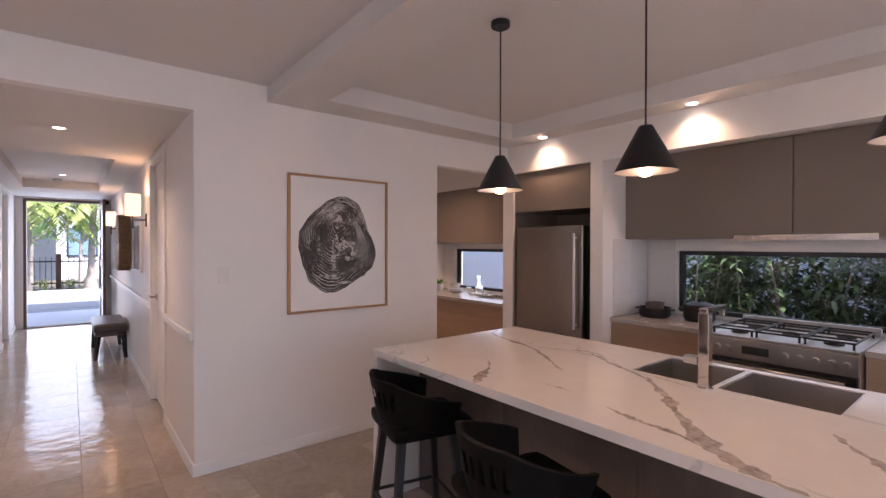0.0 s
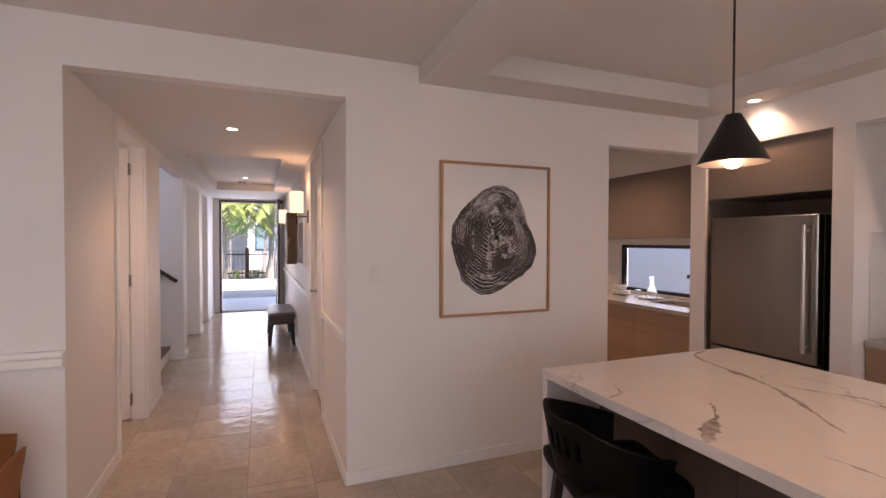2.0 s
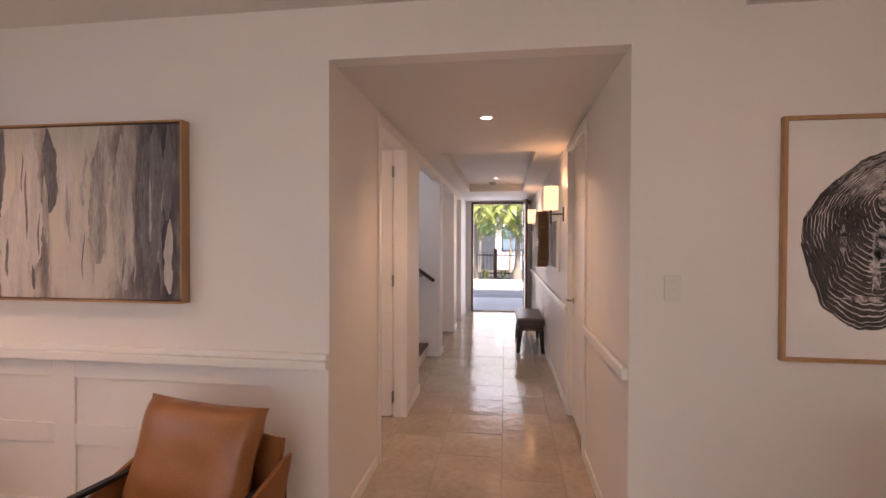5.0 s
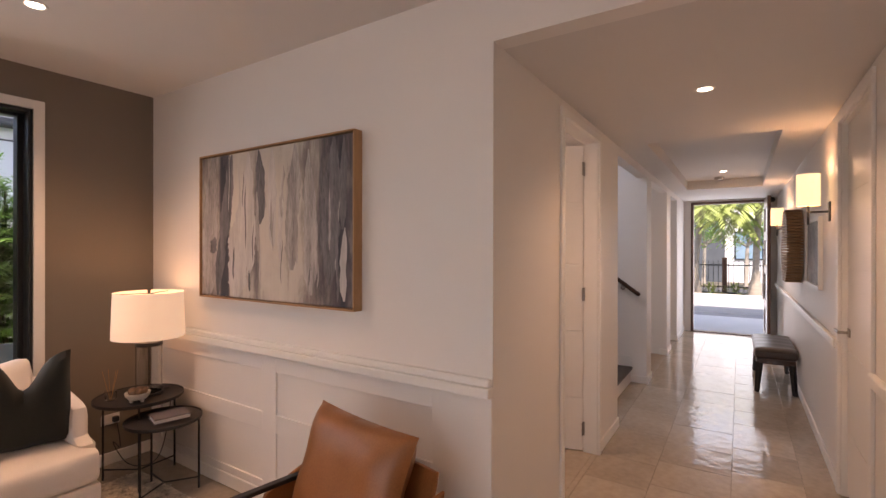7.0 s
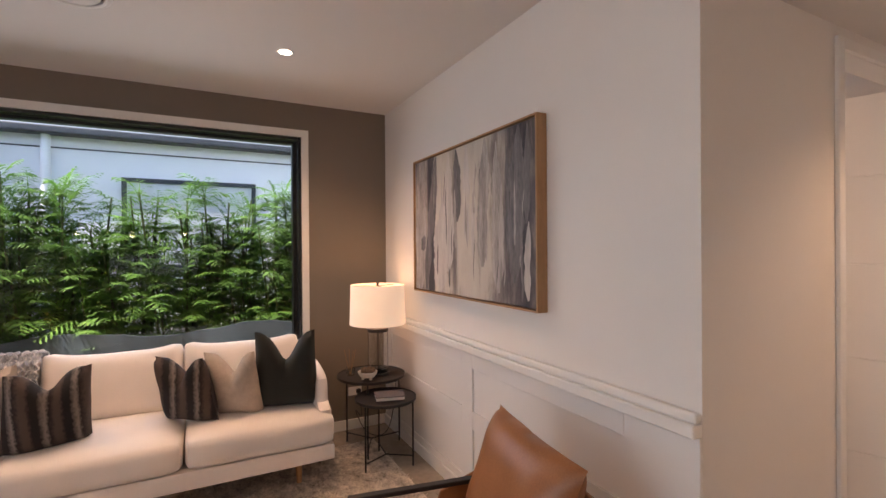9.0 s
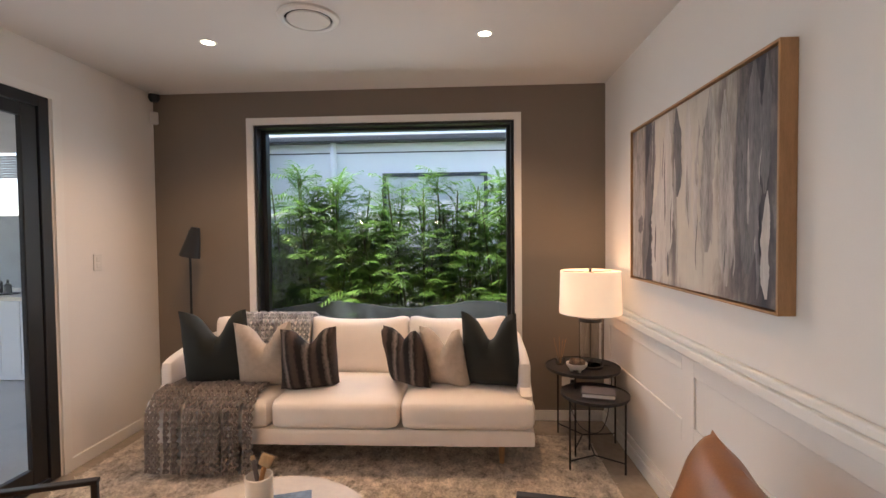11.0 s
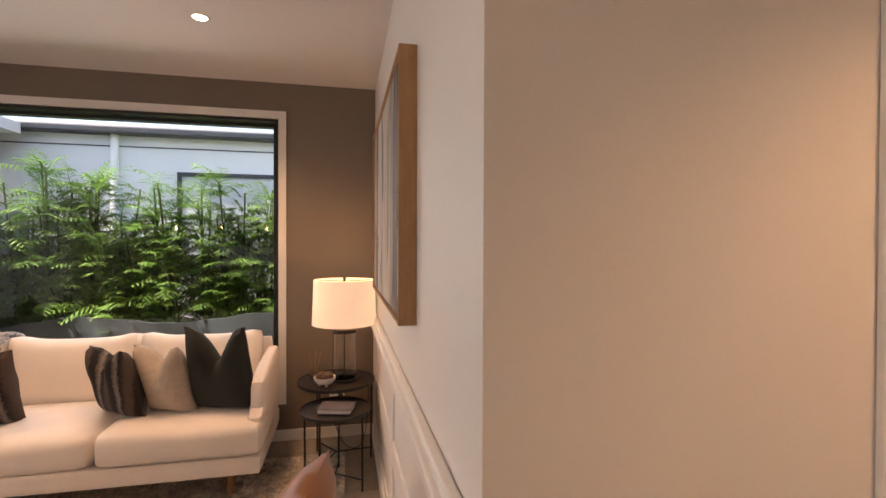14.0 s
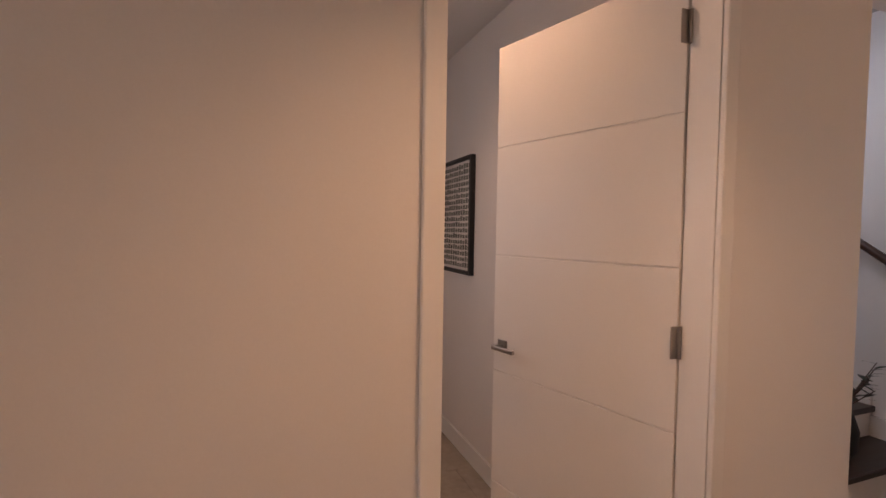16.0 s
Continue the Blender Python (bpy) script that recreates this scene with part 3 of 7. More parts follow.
def pillow(w, h, t, chop=0.0, seed=0, n=18):
    """A cushion standing in the x-z plane, base at z = 0, with a dented top where chop is given."""
    bm = bmesh.new()
    grid = {}
    for side in (1, -1):
        for i in range(n + 1):
            for j in range(n + 1):
                u, v = 2 * i / n - 1, 2 * j / n - 1
                edge = i in (0, n) or j in (0, n)
                if edge and side < 0:
                    grid[side, i, j] = grid[1, i, j]
                    continue
                pinch = 1 - 0.07 * (1 - u * u) * v * v * (1 if v > 0 else 0.3) - 0.05 * u * u * (1 - v * v)
                x = w / 2 * u * (1 - 0.07 * (1 - v * v))
                z = h / 2 + h / 2 * v * (1 - 0.05 * (1 - u * u))
                if chop:
                    z -= 0.8 * chop * math.exp(-(u / 0.42) ** 2) * max(0, (v + 0.35) / 1.35) ** 1.4
                    x *= 1 - 0.10 * max(0, v)
                y = side * t / 2 * ((1 - u ** 4) * (1 - v ** 4)) ** 0.55
                if chop:
                    y *= 1 - 0.55 * math.exp(-(u / 0.22) ** 2) * max(0, v)
                p = Vector((x, y, z))
                if not edge:
                    p += noise.noise_vector(Vector((x * 7 + seed, y * 4, z * 7))) * 0.008
                grid[side, i, j] = bm.verts.new(p)
    for side in (1, -1):
        for i in range(n):
            for j in range(n):
                q = [grid[side, i, j], grid[side, i + 1, j], grid[side, i + 1, j + 1], grid[side, i, j + 1]]
                bm.faces.new(q if side < 0 else q[::-1])
    return bm


# ---- more materials ----
FABRIC = mat("cream_linen", (0.86, 0.80, 0.75), 0.9, var=0.03, scale=5, fine=260, bump=0.25, dist=0.0015)
GREENVELVET = mat("dark_green_velvet", (0.009, 0.012, 0.009), 0.75, var=0.2, scale=9, fine=200, bump=0.15)
GREENVELVET.node_tree.nodes["Principled BSDF"].inputs["Sheen Weight"].default_value = 0.08
OATMEAL = mat("oatmeal_weave", (0.48, 0.41, 0.34), 0.9, var=0.08, scale=30, fine=180, bump=0.4, dist=0.002)
LEATHER = mat("tan_leather", (0.235, 0.088, 0.028), 0.36, var=0.08, scale=5, fine=150, bump=0.04, dist=0.001, tint=(0.31, 0.125, 0.042))
BROWNLEATHER = mat("dark_brown_leather", (0.055, 0.036, 0.028), 0.33, var=0.15, scale=6, fine=120, bump=0.15, dist=0.001)
BLACKLEATHER = mat("black_seat_shell", (0.005, 0.005, 0.005), 0.6, var=0.15, scale=6, fine=200, bump=0.1, spec=0.12)
LEGWOOD = mat("light_oak_leg", (0.42, 0.22, 0.09), 0.4, var=0.12, scale=8, fine=60, bump=0.05, stretch=(5, 5, 0.6))
PAPER = mat("white_paper", (0.74, 0.71, 0.68), 0.7, var=0.01, bump=0.02)
CERAMIC = mat("white_ceramic", (0.72, 0.68, 0.62), 0.3, var=0.03, scale=8, fine=80, bump=0.03)
CASTIRON = mat("black_cast_iron", (0.014, 0.013, 0.012), 0.55, var=0.2, fine=250, bump=0.2)
CLEAR = glass("clear_glass", (0.97, 0.98, 0.97))
STONE = mat("pale_stone_top", (0.62, 0.54, 0.45), 0.35, var=0.06, scale=5, fine=50, bump=0.05)
LEAF = mat("palm_leaf", (0.075, 0.185, 0.040), 0.55, var=0.3, scale=2.5, fine=15, bump=0.1, tint=(0.18, 0.34, 0.06))
leafy(LEAF)
BARK = mat("palm_trunk", (0.36, 0.31, 0.25), 0.8, var=0.15, scale=4, fine=40, bump=0.4, stretch=(1, 1, 4))
CANE = mat("palm_cane", (0.10, 0.12, 0.04), 0.5, var=0.3, scale=6, fine=40, stretch=(1, 1, 3))
RENDERWALL = mat("white_render", (0.74, 0.75, 0.76), 0.8, var=0.03, scale=2, fine=120, bump=0.15)
CONCRETE = mat("pale_concrete", (0.52, 0.53, 0.53), 0.6, var=0.08, scale=1.5, fine=60, bump=0.1)
STEELDARK = mat("fridge_steel", (0.30, 0.275, 0.25), 0.27, 1.0, var=0.008, scale=2, fine=150, bump=0.0, stretch=(3, 3, 0.6), rvar=0.006)


def marble():
    m = mat("veined_white_stone", (0.74, 0.70, 0.66), 0.12, var=0.03, scale=1.5, fine=9, bump=0.0, rvar=0.03)
    n, l = m.node_tree.nodes, m.node_tree.links
    b = n["Principled BSDF"]
    base = b.inputs["Base Color"].links[0].from_socket
    tc = n.new("ShaderNodeTexCoord")
    nz = n.new("ShaderNodeTexNoise")
    nz.inputs["Scale"].default_value, nz.inputs["Detail"].default_value = 1.8, 5
    l.new(tc.outputs["Object"], nz.inputs["Vector"])
    sc = n.new("ShaderNodeVectorMath")
    sc.operation = "SCALE"
    sc.inputs["Scale"].default_value = 0.55
    l.new(nz.outputs["Color"], sc.inputs[0])
    ad = n.new("ShaderNodeVectorMath")
    l.new(tc.outputs["Object"], ad.inputs[0])
    l.new(sc.outputs[0], ad.inputs[1])
    mp = n.new("ShaderNodeMapping")
    mp.inputs["Rotation"].default_value = (0.35, 0.25, radians(28))
    mp.inputs["Scale"].default_value = (1.0, 0.36, 1.0)
    mp.inputs["Location"].default_value = (0.33, 0.12, 0.4)
    l.new(ad.outputs[0], mp.inputs["Vector"])
    vo = n.new("ShaderNodeTexVoronoi")
    vo.feature = "DISTANCE_TO_EDGE"
    vo.inputs["Scale"].default_value = 1.15
    l.new(mp.outputs[0], vo.inputs["Vector"])
    wid = n.new("ShaderNodeTexNoise")
    wid.inputs["Scale"].default_value = 2.3
    l.new(tc.outputs["Object"], wid.inputs["Vector"])
    mr = n.new("ShaderNodeMapRange")
    mr.inputs["From Min"].default_value, mr.inputs["From Max"].default_value = 0.42, 0.66
    mr.inputs["To Min"].default_value, mr.inputs["To Max"].default_value = 0.001, 0.018
    l.new(wid.outputs["Fac"], mr.inputs["Value"])
    lt = n.new("ShaderNodeMath")
    lt.operation = "DIVIDE"
    l.new(vo.outputs["Distance"], lt.inputs[0])
    l.new(mr.outputs[0], lt.inputs[1])
    rp = n.new("ShaderNodeValToRGB")
    rp.color_ramp.elements[0].color, rp.color_ramp.elements[1].color = (1, 1, 1, 1), (0, 0, 0, 1)
    rp.color_ramp.elements[0].position, rp.color_ramp.elements[1].position = 0.5, 1.0
    l.new(lt.outputs[0], rp.inputs[0])
    mx = n.new("ShaderNodeMix")
    mx.data_type = "RGBA"
    mx.inputs[7].default_value = (0.30, 0.26, 0.225, 1)
    sm = n.new("ShaderNodeMath")
    sm.operation = "MULTIPLY"
    sm.inputs[1].default_value = 0.28
    l.new(rp.outputs[0], sm.inputs[0])
    l.new(sm.outputs[0], mx.inputs[0])
    l.new(base, mx.inputs[6])
    l.new(mx.outputs[2], b.inputs["Base Color"])
    return m


MARBLE = marble()


def striped(name, axis, freq, cols, rough=0.9):
    """Woven stripes along one axis, broken by noise."""
    m = mat(name, cols[0], rough, var=0.2, fine=200, bump=0.5, dist=0.003)
    n, l = m.node_tree.nodes, m.node_tree.links
    tc = n.new("ShaderNodeTexCoord")
    sp = n.new("ShaderNodeSeparateXYZ")
    l.new(tc.outputs["Object"], sp.inputs[0])
    nz = n.new("ShaderNodeTexNoise")
    nz.inputs["Scale"].default_value = 60
    l.new(tc.outputs["Object"], nz.inputs["Vector"])
    ma = n.new("ShaderNodeMath")
    ma.operation = "MULTIPLY_ADD"
    ma.inputs[1].default_value, ma.inputs[2].default_value = freq, 0.0
    l.new(sp.outputs[axis], ma.inputs[0])
    pp = n.new("ShaderNodeMath")
    pp.operation = "FRACT"
    l.new(ma.outputs[0], pp.inputs[0])
    ad = n.new("ShaderNodeMath")
    ad.operation = "MULTIPLY_ADD"
    ad.inputs[1].default_value = 0.22
    l.new(nz.outputs["Fac"], ad.inputs[0])
    l.new(pp.outputs[0], ad.inputs[2])
    rp = n.new("ShaderNodeValToRGB")
    e = rp.color_ramp.elements
    e[0].position, e[0].color = 0.10, (*cols[0], 1)
    e[1].position, e[1].color = 1.05, (*cols[0], 1)
    for pos, c in ((0.30, cols[1]), (0.42, cols[0]), (0.60, cols[2]), (0.78, cols[2]), (0.90, cols[0])):
        e.new(pos).color = (*c, 1)
    l.new(ad.outputs[0], rp.inputs[0])
    l.new(rp.outputs[0], n["Principled BSDF"].inputs["Base Color"])
    return m


STRIPE = striped("striped_weave", 1, 8.0, ((0.012, 0.010, 0.010), (0.22, 0.19, 0.17), (0.075, 0.052, 0.044)))

# ---- kitchen ----
IZ = 0.92
isl = thing("kitchen_island", "kitchen island with veined white stone waterfall top", "kitchen island", at=(0, 0, 0))
IX0, IX1, IY0, IY1 = 2.355, 3.61, 0.55, 3.555
top = bmesh.new()
SX0, SX1, SY0, SYm, SY1 = 3.14, 3.56, 1.52, 1.955, 2.34
for r in ((IX0, IY0, SX0, IY1), (SX1, IY0, IX1, IY1), (SX0, IY0, SX1, SY0), (SX0, SY1, SX1, IY1), (SX0, SYm - 0.012, SX1, SYm + 0.012)):
    box(r[0], r[1], IZ - 0.04, r[2], r[3], IZ, bm=top)
part("benchtop", top, MARBLE, isl, "polished white stone with brown-grey veins")
VEIN = mat("grey_brown_vein", (0.33, 0.285, 0.245), 0.13, var=0.25, scale=10, fine=40, bump=0, tint=(0.46, 0.41, 0.37))


def stone_vein(points, w, seed):
    """A wandering vein across the benchtop through a few points, swelling and thinning out at both ends."""
    bm = bmesh.new()
    pts = [Vector((x, y, IZ + 0.0005)) for x, y in points]
    pts = [2 * pts[0] - pts[1]] + pts + [2 * pts[-1] - pts[-2]]
    line = []
    for k in range(1, len(pts) - 2):
        a, b, c, d = pts[k - 1:k + 3]
        for i in range(16):
            f = i / 16
            line.append(0.5 * (2 * b + (c - a) * f + (2 * a - 5 * b + 4 * c - d) * f * f + (3 * b - a - 3 * c + d) * f ** 3))
    line.append(pts[-2])
    m = len(line) - 1
    prev = None
    for i, p in enumerate(line):
        f = i / m
        d = line[min(m, i + 1)] - line[max(0, i - 1)]
        side = Vector((-d.y, d.x, 0)).normalized()
        q = p + side * (0.010 * noise.noise(Vector((seed, i * 0.35, 4))))
        half = 0.5 * w * (0.12 + math.sin(math.pi * f) ** 0.6) * (0.8 + 0.9 * noise.noise(Vector((seed, i * 0.13, 9))))
        e0 = half * (1 + 0.5 * noise.noise(Vector((seed, i * 0.6, 5))))
        e1 = half * (1 + 0.5 * noise.noise(Vector((seed, i * 0.6, 6))))
        u, v = q + side * e0, q - side * e1
        for z in (u, v):
            z.x = max(z.x, IX0 + 0.001)
        u, v = bm.verts.new(u), bm.verts.new(v)
        if prev:
            bm.faces.new((prev[0], prev[1], v, u))
        prev = (u, v)
    part("stone_vein", bm, VEIN, isl)


for k, (w, line) in enumerate((
        (0.030, ((3.45, 3.54), (3.27, 3.46), (3.184, 3.20), (3.134, 3.00), (3.007, 2.772), (2.837, 2.544))),
        (0.016, ((3.134, 3.00), (3.23, 2.85), (3.31, 2.674), (3.20, 2.51))),
        (0.026, ((3.30, 2.69), (3.176, 2.494), (3.10, 2.325), (3.02, 2.18))),
        (0.062, ((3.06, 2.22), (2.868, 2.045), (2.70, 1.915), (2.50, 1.735), (2.39, 1.56), (2.36, 1.44))),
        (0.026, ((2.545, 2.115), (2.505, 1.96), (2.495, 1.83), (2.45, 1.70))),
        (0.052, ((2.356, 2.655), (2.457, 2.727), (2.56, 2.79))),
        (0.014, ((2.53, 2.775), (2.62, 2.83), (2.70, 2.92))),
        (0.008, ((2.595, 2.477), (2.604, 2.40), (2.604, 2.308))),
        (0.010, ((3.10, 2.31), (3.09, 2.15), (3.057, 2.008))),
        (0.030, ((2.90, 1.50), (2.80, 1.43), (2.708, 1.347), (2.60, 1.30))),
        (0.016, ((2.36, 3.10), (2.45, 3.13), (2.50, 3.22))))):
    stone_vein(line, w, 3.7 * k + 1.3)
part("waterfall_end", box(IX0, IY1 - 0.04, 0, IX1, IY1, IZ - 0.0405, 0.002, 1), MARBLE, isl, "stone waterfall side panel")
part("waterfall_end", box(IX0, IY0, 0, IX1, IY0 + 0.04, IZ - 0.0405, 0.002, 1), MARBLE, isl, "stone waterfall side panel")
SMOKE = mat("smoked_oak_panel", (0.115, 0.085, 0.068), 0.4, var=0.12, scale=3, fine=40, bump=0.05, stretch=(4, 4, 0.3))
for a in range(4):
    y = IY0 + 0.045 + a * 0.7275
    part("back_panel", box(2.66, y, 0.0, 2.68, y + 0.7245, IZ - 0.042, 0.0015, 1), SMOKE, isl, "dark timber back panel")
part("body", boxes((2.682, IY0 + 0.045, 0.0, 2.90, IY1 - 0.045, IZ - 0.043), (2.90, IY0 + 0.045, 0.1, IX1 - 0.03, IY1 - 0.045, 0.62), (2.90, 2.40, 0.62, IX1 - 0.03, IY1 - 0.045, IZ - 0.043)), CABINET, isl)

snk = thing("sink", "double bowl stainless steel undermount sink", "sink", at=(0, 0, 0))
for a, b in ((SY0 + 0.003, SYm - 0.015), (SYm + 0.015, SY1 - 0.003)):
    bm = boxes((SX0, a, 0.70, SX1, b, 0.706), (SX0 + 0.001, a, 0.706, SX0 + 0.006, b, IZ - 0.004), (SX1 - 0.006, a, 0.706, SX1 - 0.001, b, IZ - 0.004), (SX0 + 0.006, a, 0.706, SX1 - 0.006, a + 0.005, IZ - 0.004), (SX0 + 0.006, b - 0.005, 0.706, SX1 - 0.006, b, IZ - 0.004))
    part("bowl", bm, STEEL, snk)
    part("drain", lathe([(0.0, 0.006), (0.03, 0.006), (0.042, 0.011), (0.045, 0.0062)], ((SX0 + SX1) / 2, (a + b) / 2, 0.7005), 20), CHROME, snk, "round metal drain", True)
tap = thing("kitchen_tap", "square chrome mixer tap on the island", "tap", at=(3.095, 1.975, IZ))
part("base", lathe([(0.032, 0.0), (0.032, 0.006), (0.026, 0.009)], seg=20), CHROME, tap, smooth=True)
part("column", box(-0.022, -0.022, 0.006, 0.022, 0.022, 0.33, 0.004), CHROME, tap)
part("spout", box(-0.022, -0.018, 0.33, 0.21, 0.018, 0.352, 0.004), CHROME, tap)
part("lever", box(-0.020, 0.024, 0.10, 0.020, 0.085, 0.135, 0.004), CHROME, tap)
part("nozzle", box(0.175, -0.012, 0.30, 0.205, 0.012, 0.331, 0.003), CHROME, tap)


def bar_stool(x, y, rz):
    s = thing("bar_stool", "black bar stool with slotted bucket seat at the island", "bar stool", "stools at the island", at=(x, y, 0), rz=rz)
    # bucket shell: back towards -x
    bm = bmesh.new()
    nt, nz = 44, 9
    ring = {}
    for k, rad in enumerate((0.0, -0.022)):
        for i in range(nt + 1):
            th = radians(180 - 122 + 244 * i / nt)
            w = abs(2 * i / nt - 1)
            topz = 0.255 - 0.115 * max(0, (w - 0.30) / 0.70) ** 0.9
            for j in range(nz + 1):
                f = j / nz
                r = (0.205 + 0.055 * f ** 0.8) + rad
                ring[k, i, j] = bm.verts.new((r * math.cos(th) * 1.0 + 0.01, r * 1.02 * math.sin(th), 0.63 + topz * f))
    hole = lambda i, j: 15 <= i <= 28 and i % 2 == 0 and 4 <= j <= 6
    for i in range(nt):
        for j in range(nz):
            if hole(i, j):
                continue
            a = [ring[0, i, j], ring[0, i + 1, j], ring[0, i + 1, j + 1], ring[0, i, j + 1]]
            b = [ring[1, i, j], ring[1, i, j + 1], ring[1, i + 1, j + 1], ring[1, i + 1, j]]
            bm.faces.new(a)
            bm.faces.new(b)
    for i in range(nt):
        bm.faces.new((ring[0, i, nz], ring[0, i + 1, nz], ring[1, i + 1, nz], ring[1, i, nz]))
    for i in (0, nt):
        for j in range(nz):
            q = (ring[0, i, j], ring[0, i, j + 1], ring[1, i, j + 1], ring[1, i, j])
            bm.faces.new(q if i == 0 else q[::-1])
    bmesh.ops.recalc_face_normals(bm, faces=bm.faces[:])
    part("bucket_back", bm, BLACKLEATHER, s, "slotted black moulded backrest", True)
    part("seat", softbox(-0.20, -0.21, 0.60, 0.24, 0.21, 0.675, 0.03, (0, 0, 0.006), 6), BLACKLEATHER, s, smooth=True)
    for sx in (-1, 1):
        for sy in (-1, 1):
            part("leg", rod((0.135 * sx, 0.135 * sy, 0.63), (0.195 * sx, 0.195 * sy, 0.0), 0.028, 0.020, 4), BLACKMETAL, s)
    for a, b in (((-1, -1), (1, -1)), ((1, -1), (1, 1)), ((1, 1), (-1, 1)), ((-1, 1), (-1, -1))):
        part("footrest", rod((0.178 * a[0], 0.178 * a[1], 0.22), (0.178 * b[0], 0.178 * b[1], 0.22), 0.009), BLACKMETAL, s)


bar_stool(2.345, 3.085, -14)
bar_stool(2.225, 2.25, -10)


SHADEIN = mat("silver_shade_lining", (0.22, 0.20, 0.18), 0.4, 0.5, var=0.03)
BULB = glow("warm_bulb", (1.0, 0.66, 0.32), 5.0)
for y in (2.85, 2.05, 1.27):
    p = thing("pendant_light", "black cone pendant light over the island", "pendant light", "pendants over the island", at=(2.715, y, 0))
    zt = H + 0.03
    part("ceiling_rose", lathe([(0.0, zt - 0.03), (0.046, zt - 0.03), (0.05, zt - 0.026), (0.05, zt - 0.0003)], seg=28), BLACKMETAL, p, smooth=True)
    part("cord", rod((0, 0, 2.015), (0, 0, zt - 0.028), 0.0042, seg=8), BLACKMETAL, p)
    part("shade", lathe([(0.0, 2.020), (0.026, 2.019), (0.031, 2.010), (0.121, 1.836), (0.1195, 1.836), (0.029, 2.005), (0.0, 2.007)], seg=48), BLACKMETAL, p, smooth=True)
    part("lining", lathe([(0.118, 1.8372), (0.028, 2.0035), (0.0, 2.0045)], seg=48), SHADEIN, p, "silver inner lining", True)
    part("bulb", lathe([(0.0, 1.818), (0.016, 1.821), (0.028, 1.832), (0.033, 1.850), (0.029, 1.868), (0.018, 1.882), (0.014, 1.90), (0.014, 1.99), (0.0, 1.99)], seg=24), BULB, p, "glowing clear bulb", True)
    lamp("pendant_bulb", "POINT", Matrix.Translation((2.715, y, 1.785)), 5.0, WARM, radius=0.03)

# fridge in its recess
# taupe panels added to keep the recess round the fridge dark
structure("wall_fridge_recess", boxes((5.30, 3.536, 0, 5.345, 4.469, 2.29), (4.60, 4.462, 0, 5.299, 4.4695, 1.890), (4.60, 3.5355, 0, 5.299, 3.543, 1.890)), CABINET, "taupe panels added to darken the fridge recess")
fr = thing("fridge", "tall stainless steel fridge in a dark recess", "fridge", at=(0, 0, 0))
part("body", box(4.63, 3.60, 0.03, 5.28, 4.40, 1.73, 0.006), BLACKMETAL, fr)
part("door", box(4.552, 3.60, 0.70, 4.622, 4.40, 1.735, 0.012, 3), STEELDARK, fr, "brushed steel upper door")
part("freezer_drawer", box(4.552, 3.60, 0.06, 4.622, 4.40, 0.69, 0.012, 3), STEELDARK, fr, "brushed steel freezer drawer")
bm = rod((4.512, 3.665, 0.78), (4.512, 3.665, 1.66), 0.013)
for z in (0.82, 1.62):
    rod((4.512, 3.665, z), (4.553, 3.665, z), 0.009, bm=bm)
part("handle", bm, STEEL, fr, "vertical steel bar handle", True)
bm = rod((4.512, 3.68, 0.62), (4.512, 4.32, 0.62), 0.013)
for y in (3.75, 4.25):
    rod((4.512, y, 0.62), (4.553, y, 0.62), 0.009, bm=bm)
part("handle", bm, STEEL, fr, "steel bar handle", True)


def cupboard(name, label, x0, x1, y0, y1, z0, z1, cols, material, face=0.018, gap=0.002, drawers=False, pulls=False):
    c = thing(name, label, "cupboard", at=(0, 0, 0))
    part("body", boxes((x0 + face + 0.001, y0 + 0.002, z0, x1, y1 - 0.002, z1)), material, c)
    n = cols
    for i in range(n):
        if drawers:
            a, b = z0 + (z1 - z0) * i / n, z0 + (z1 - z0) * (i + 1) / n
            dr = part("drawer", box(x0, y0 + gap, a + gap, x0 + face, y1 - gap, b - gap, 0.0015, 1), material, c)
            if pulls:
                part("finger_pull", box(x0 - 0.012, (y0 + y1) / 2 - 0.08, b - 0.012, x0 - 0.0005, (y0 + y1) / 2 + 0.08, b - 0.008, 0.001, 1), HINGE, dr, "slim metal edge pull")
        else:
            a, b = y0 + (y1 - y0) * i / n, y0 + (y1 - y0) * (i + 1) / n
            part("door", box(x0, a + gap, z0 + gap, x0 + face, b - gap, z1 - gap, 0.0015, 1), material, c)
    return c


cupboard("overhead_cupboard", "taupe matt cupboard above the fridge", 4.60, 5.29, 3.537, 4.468, 1.892, 2.298, 1, CABINET)
cupboard("wall_cupboard", "taupe matt wall cupboard above the cooker", 4.937, XB - 0.002, 2.130, 3.405, 1.605, 2.336, 1, CABINET)
cupboard("wall_cupboard", "taupe matt wall cupboard above the cooker", 4.937, XB - 0.002, 0.860, 2.128, 1.605, 2.336, 1, CABINET)
cupboard("wall_cupboard", "taupe matt wall cupboard above the benchtop", 4.937, XB - 0.002, -0.41, 0.858, 1.605, 2.336, 1, CABINET)
rh = thing("range_hood", "slim steel slide-out range hood under the cupboards", "range hood", at=(0, 0, 0))
part("body", box(4.942, 1.675, 1.585, XB - 0.01, 2.500, 1.603, 0.002), STEEL, rh)
part("front_rail", box(4.922, 1.675, 1.583, 4.9365, 2.500, 1.630, 0.003), STEELDARK, rh, "brushed steel front rail")
cupboard("base_cupboard", "light oak base drawers under grey stone", 4.705, XB - 0.002, 2.560, 3.405, 0.10, 0.868, 3, OAKCAB, drawers=True, pulls=True)
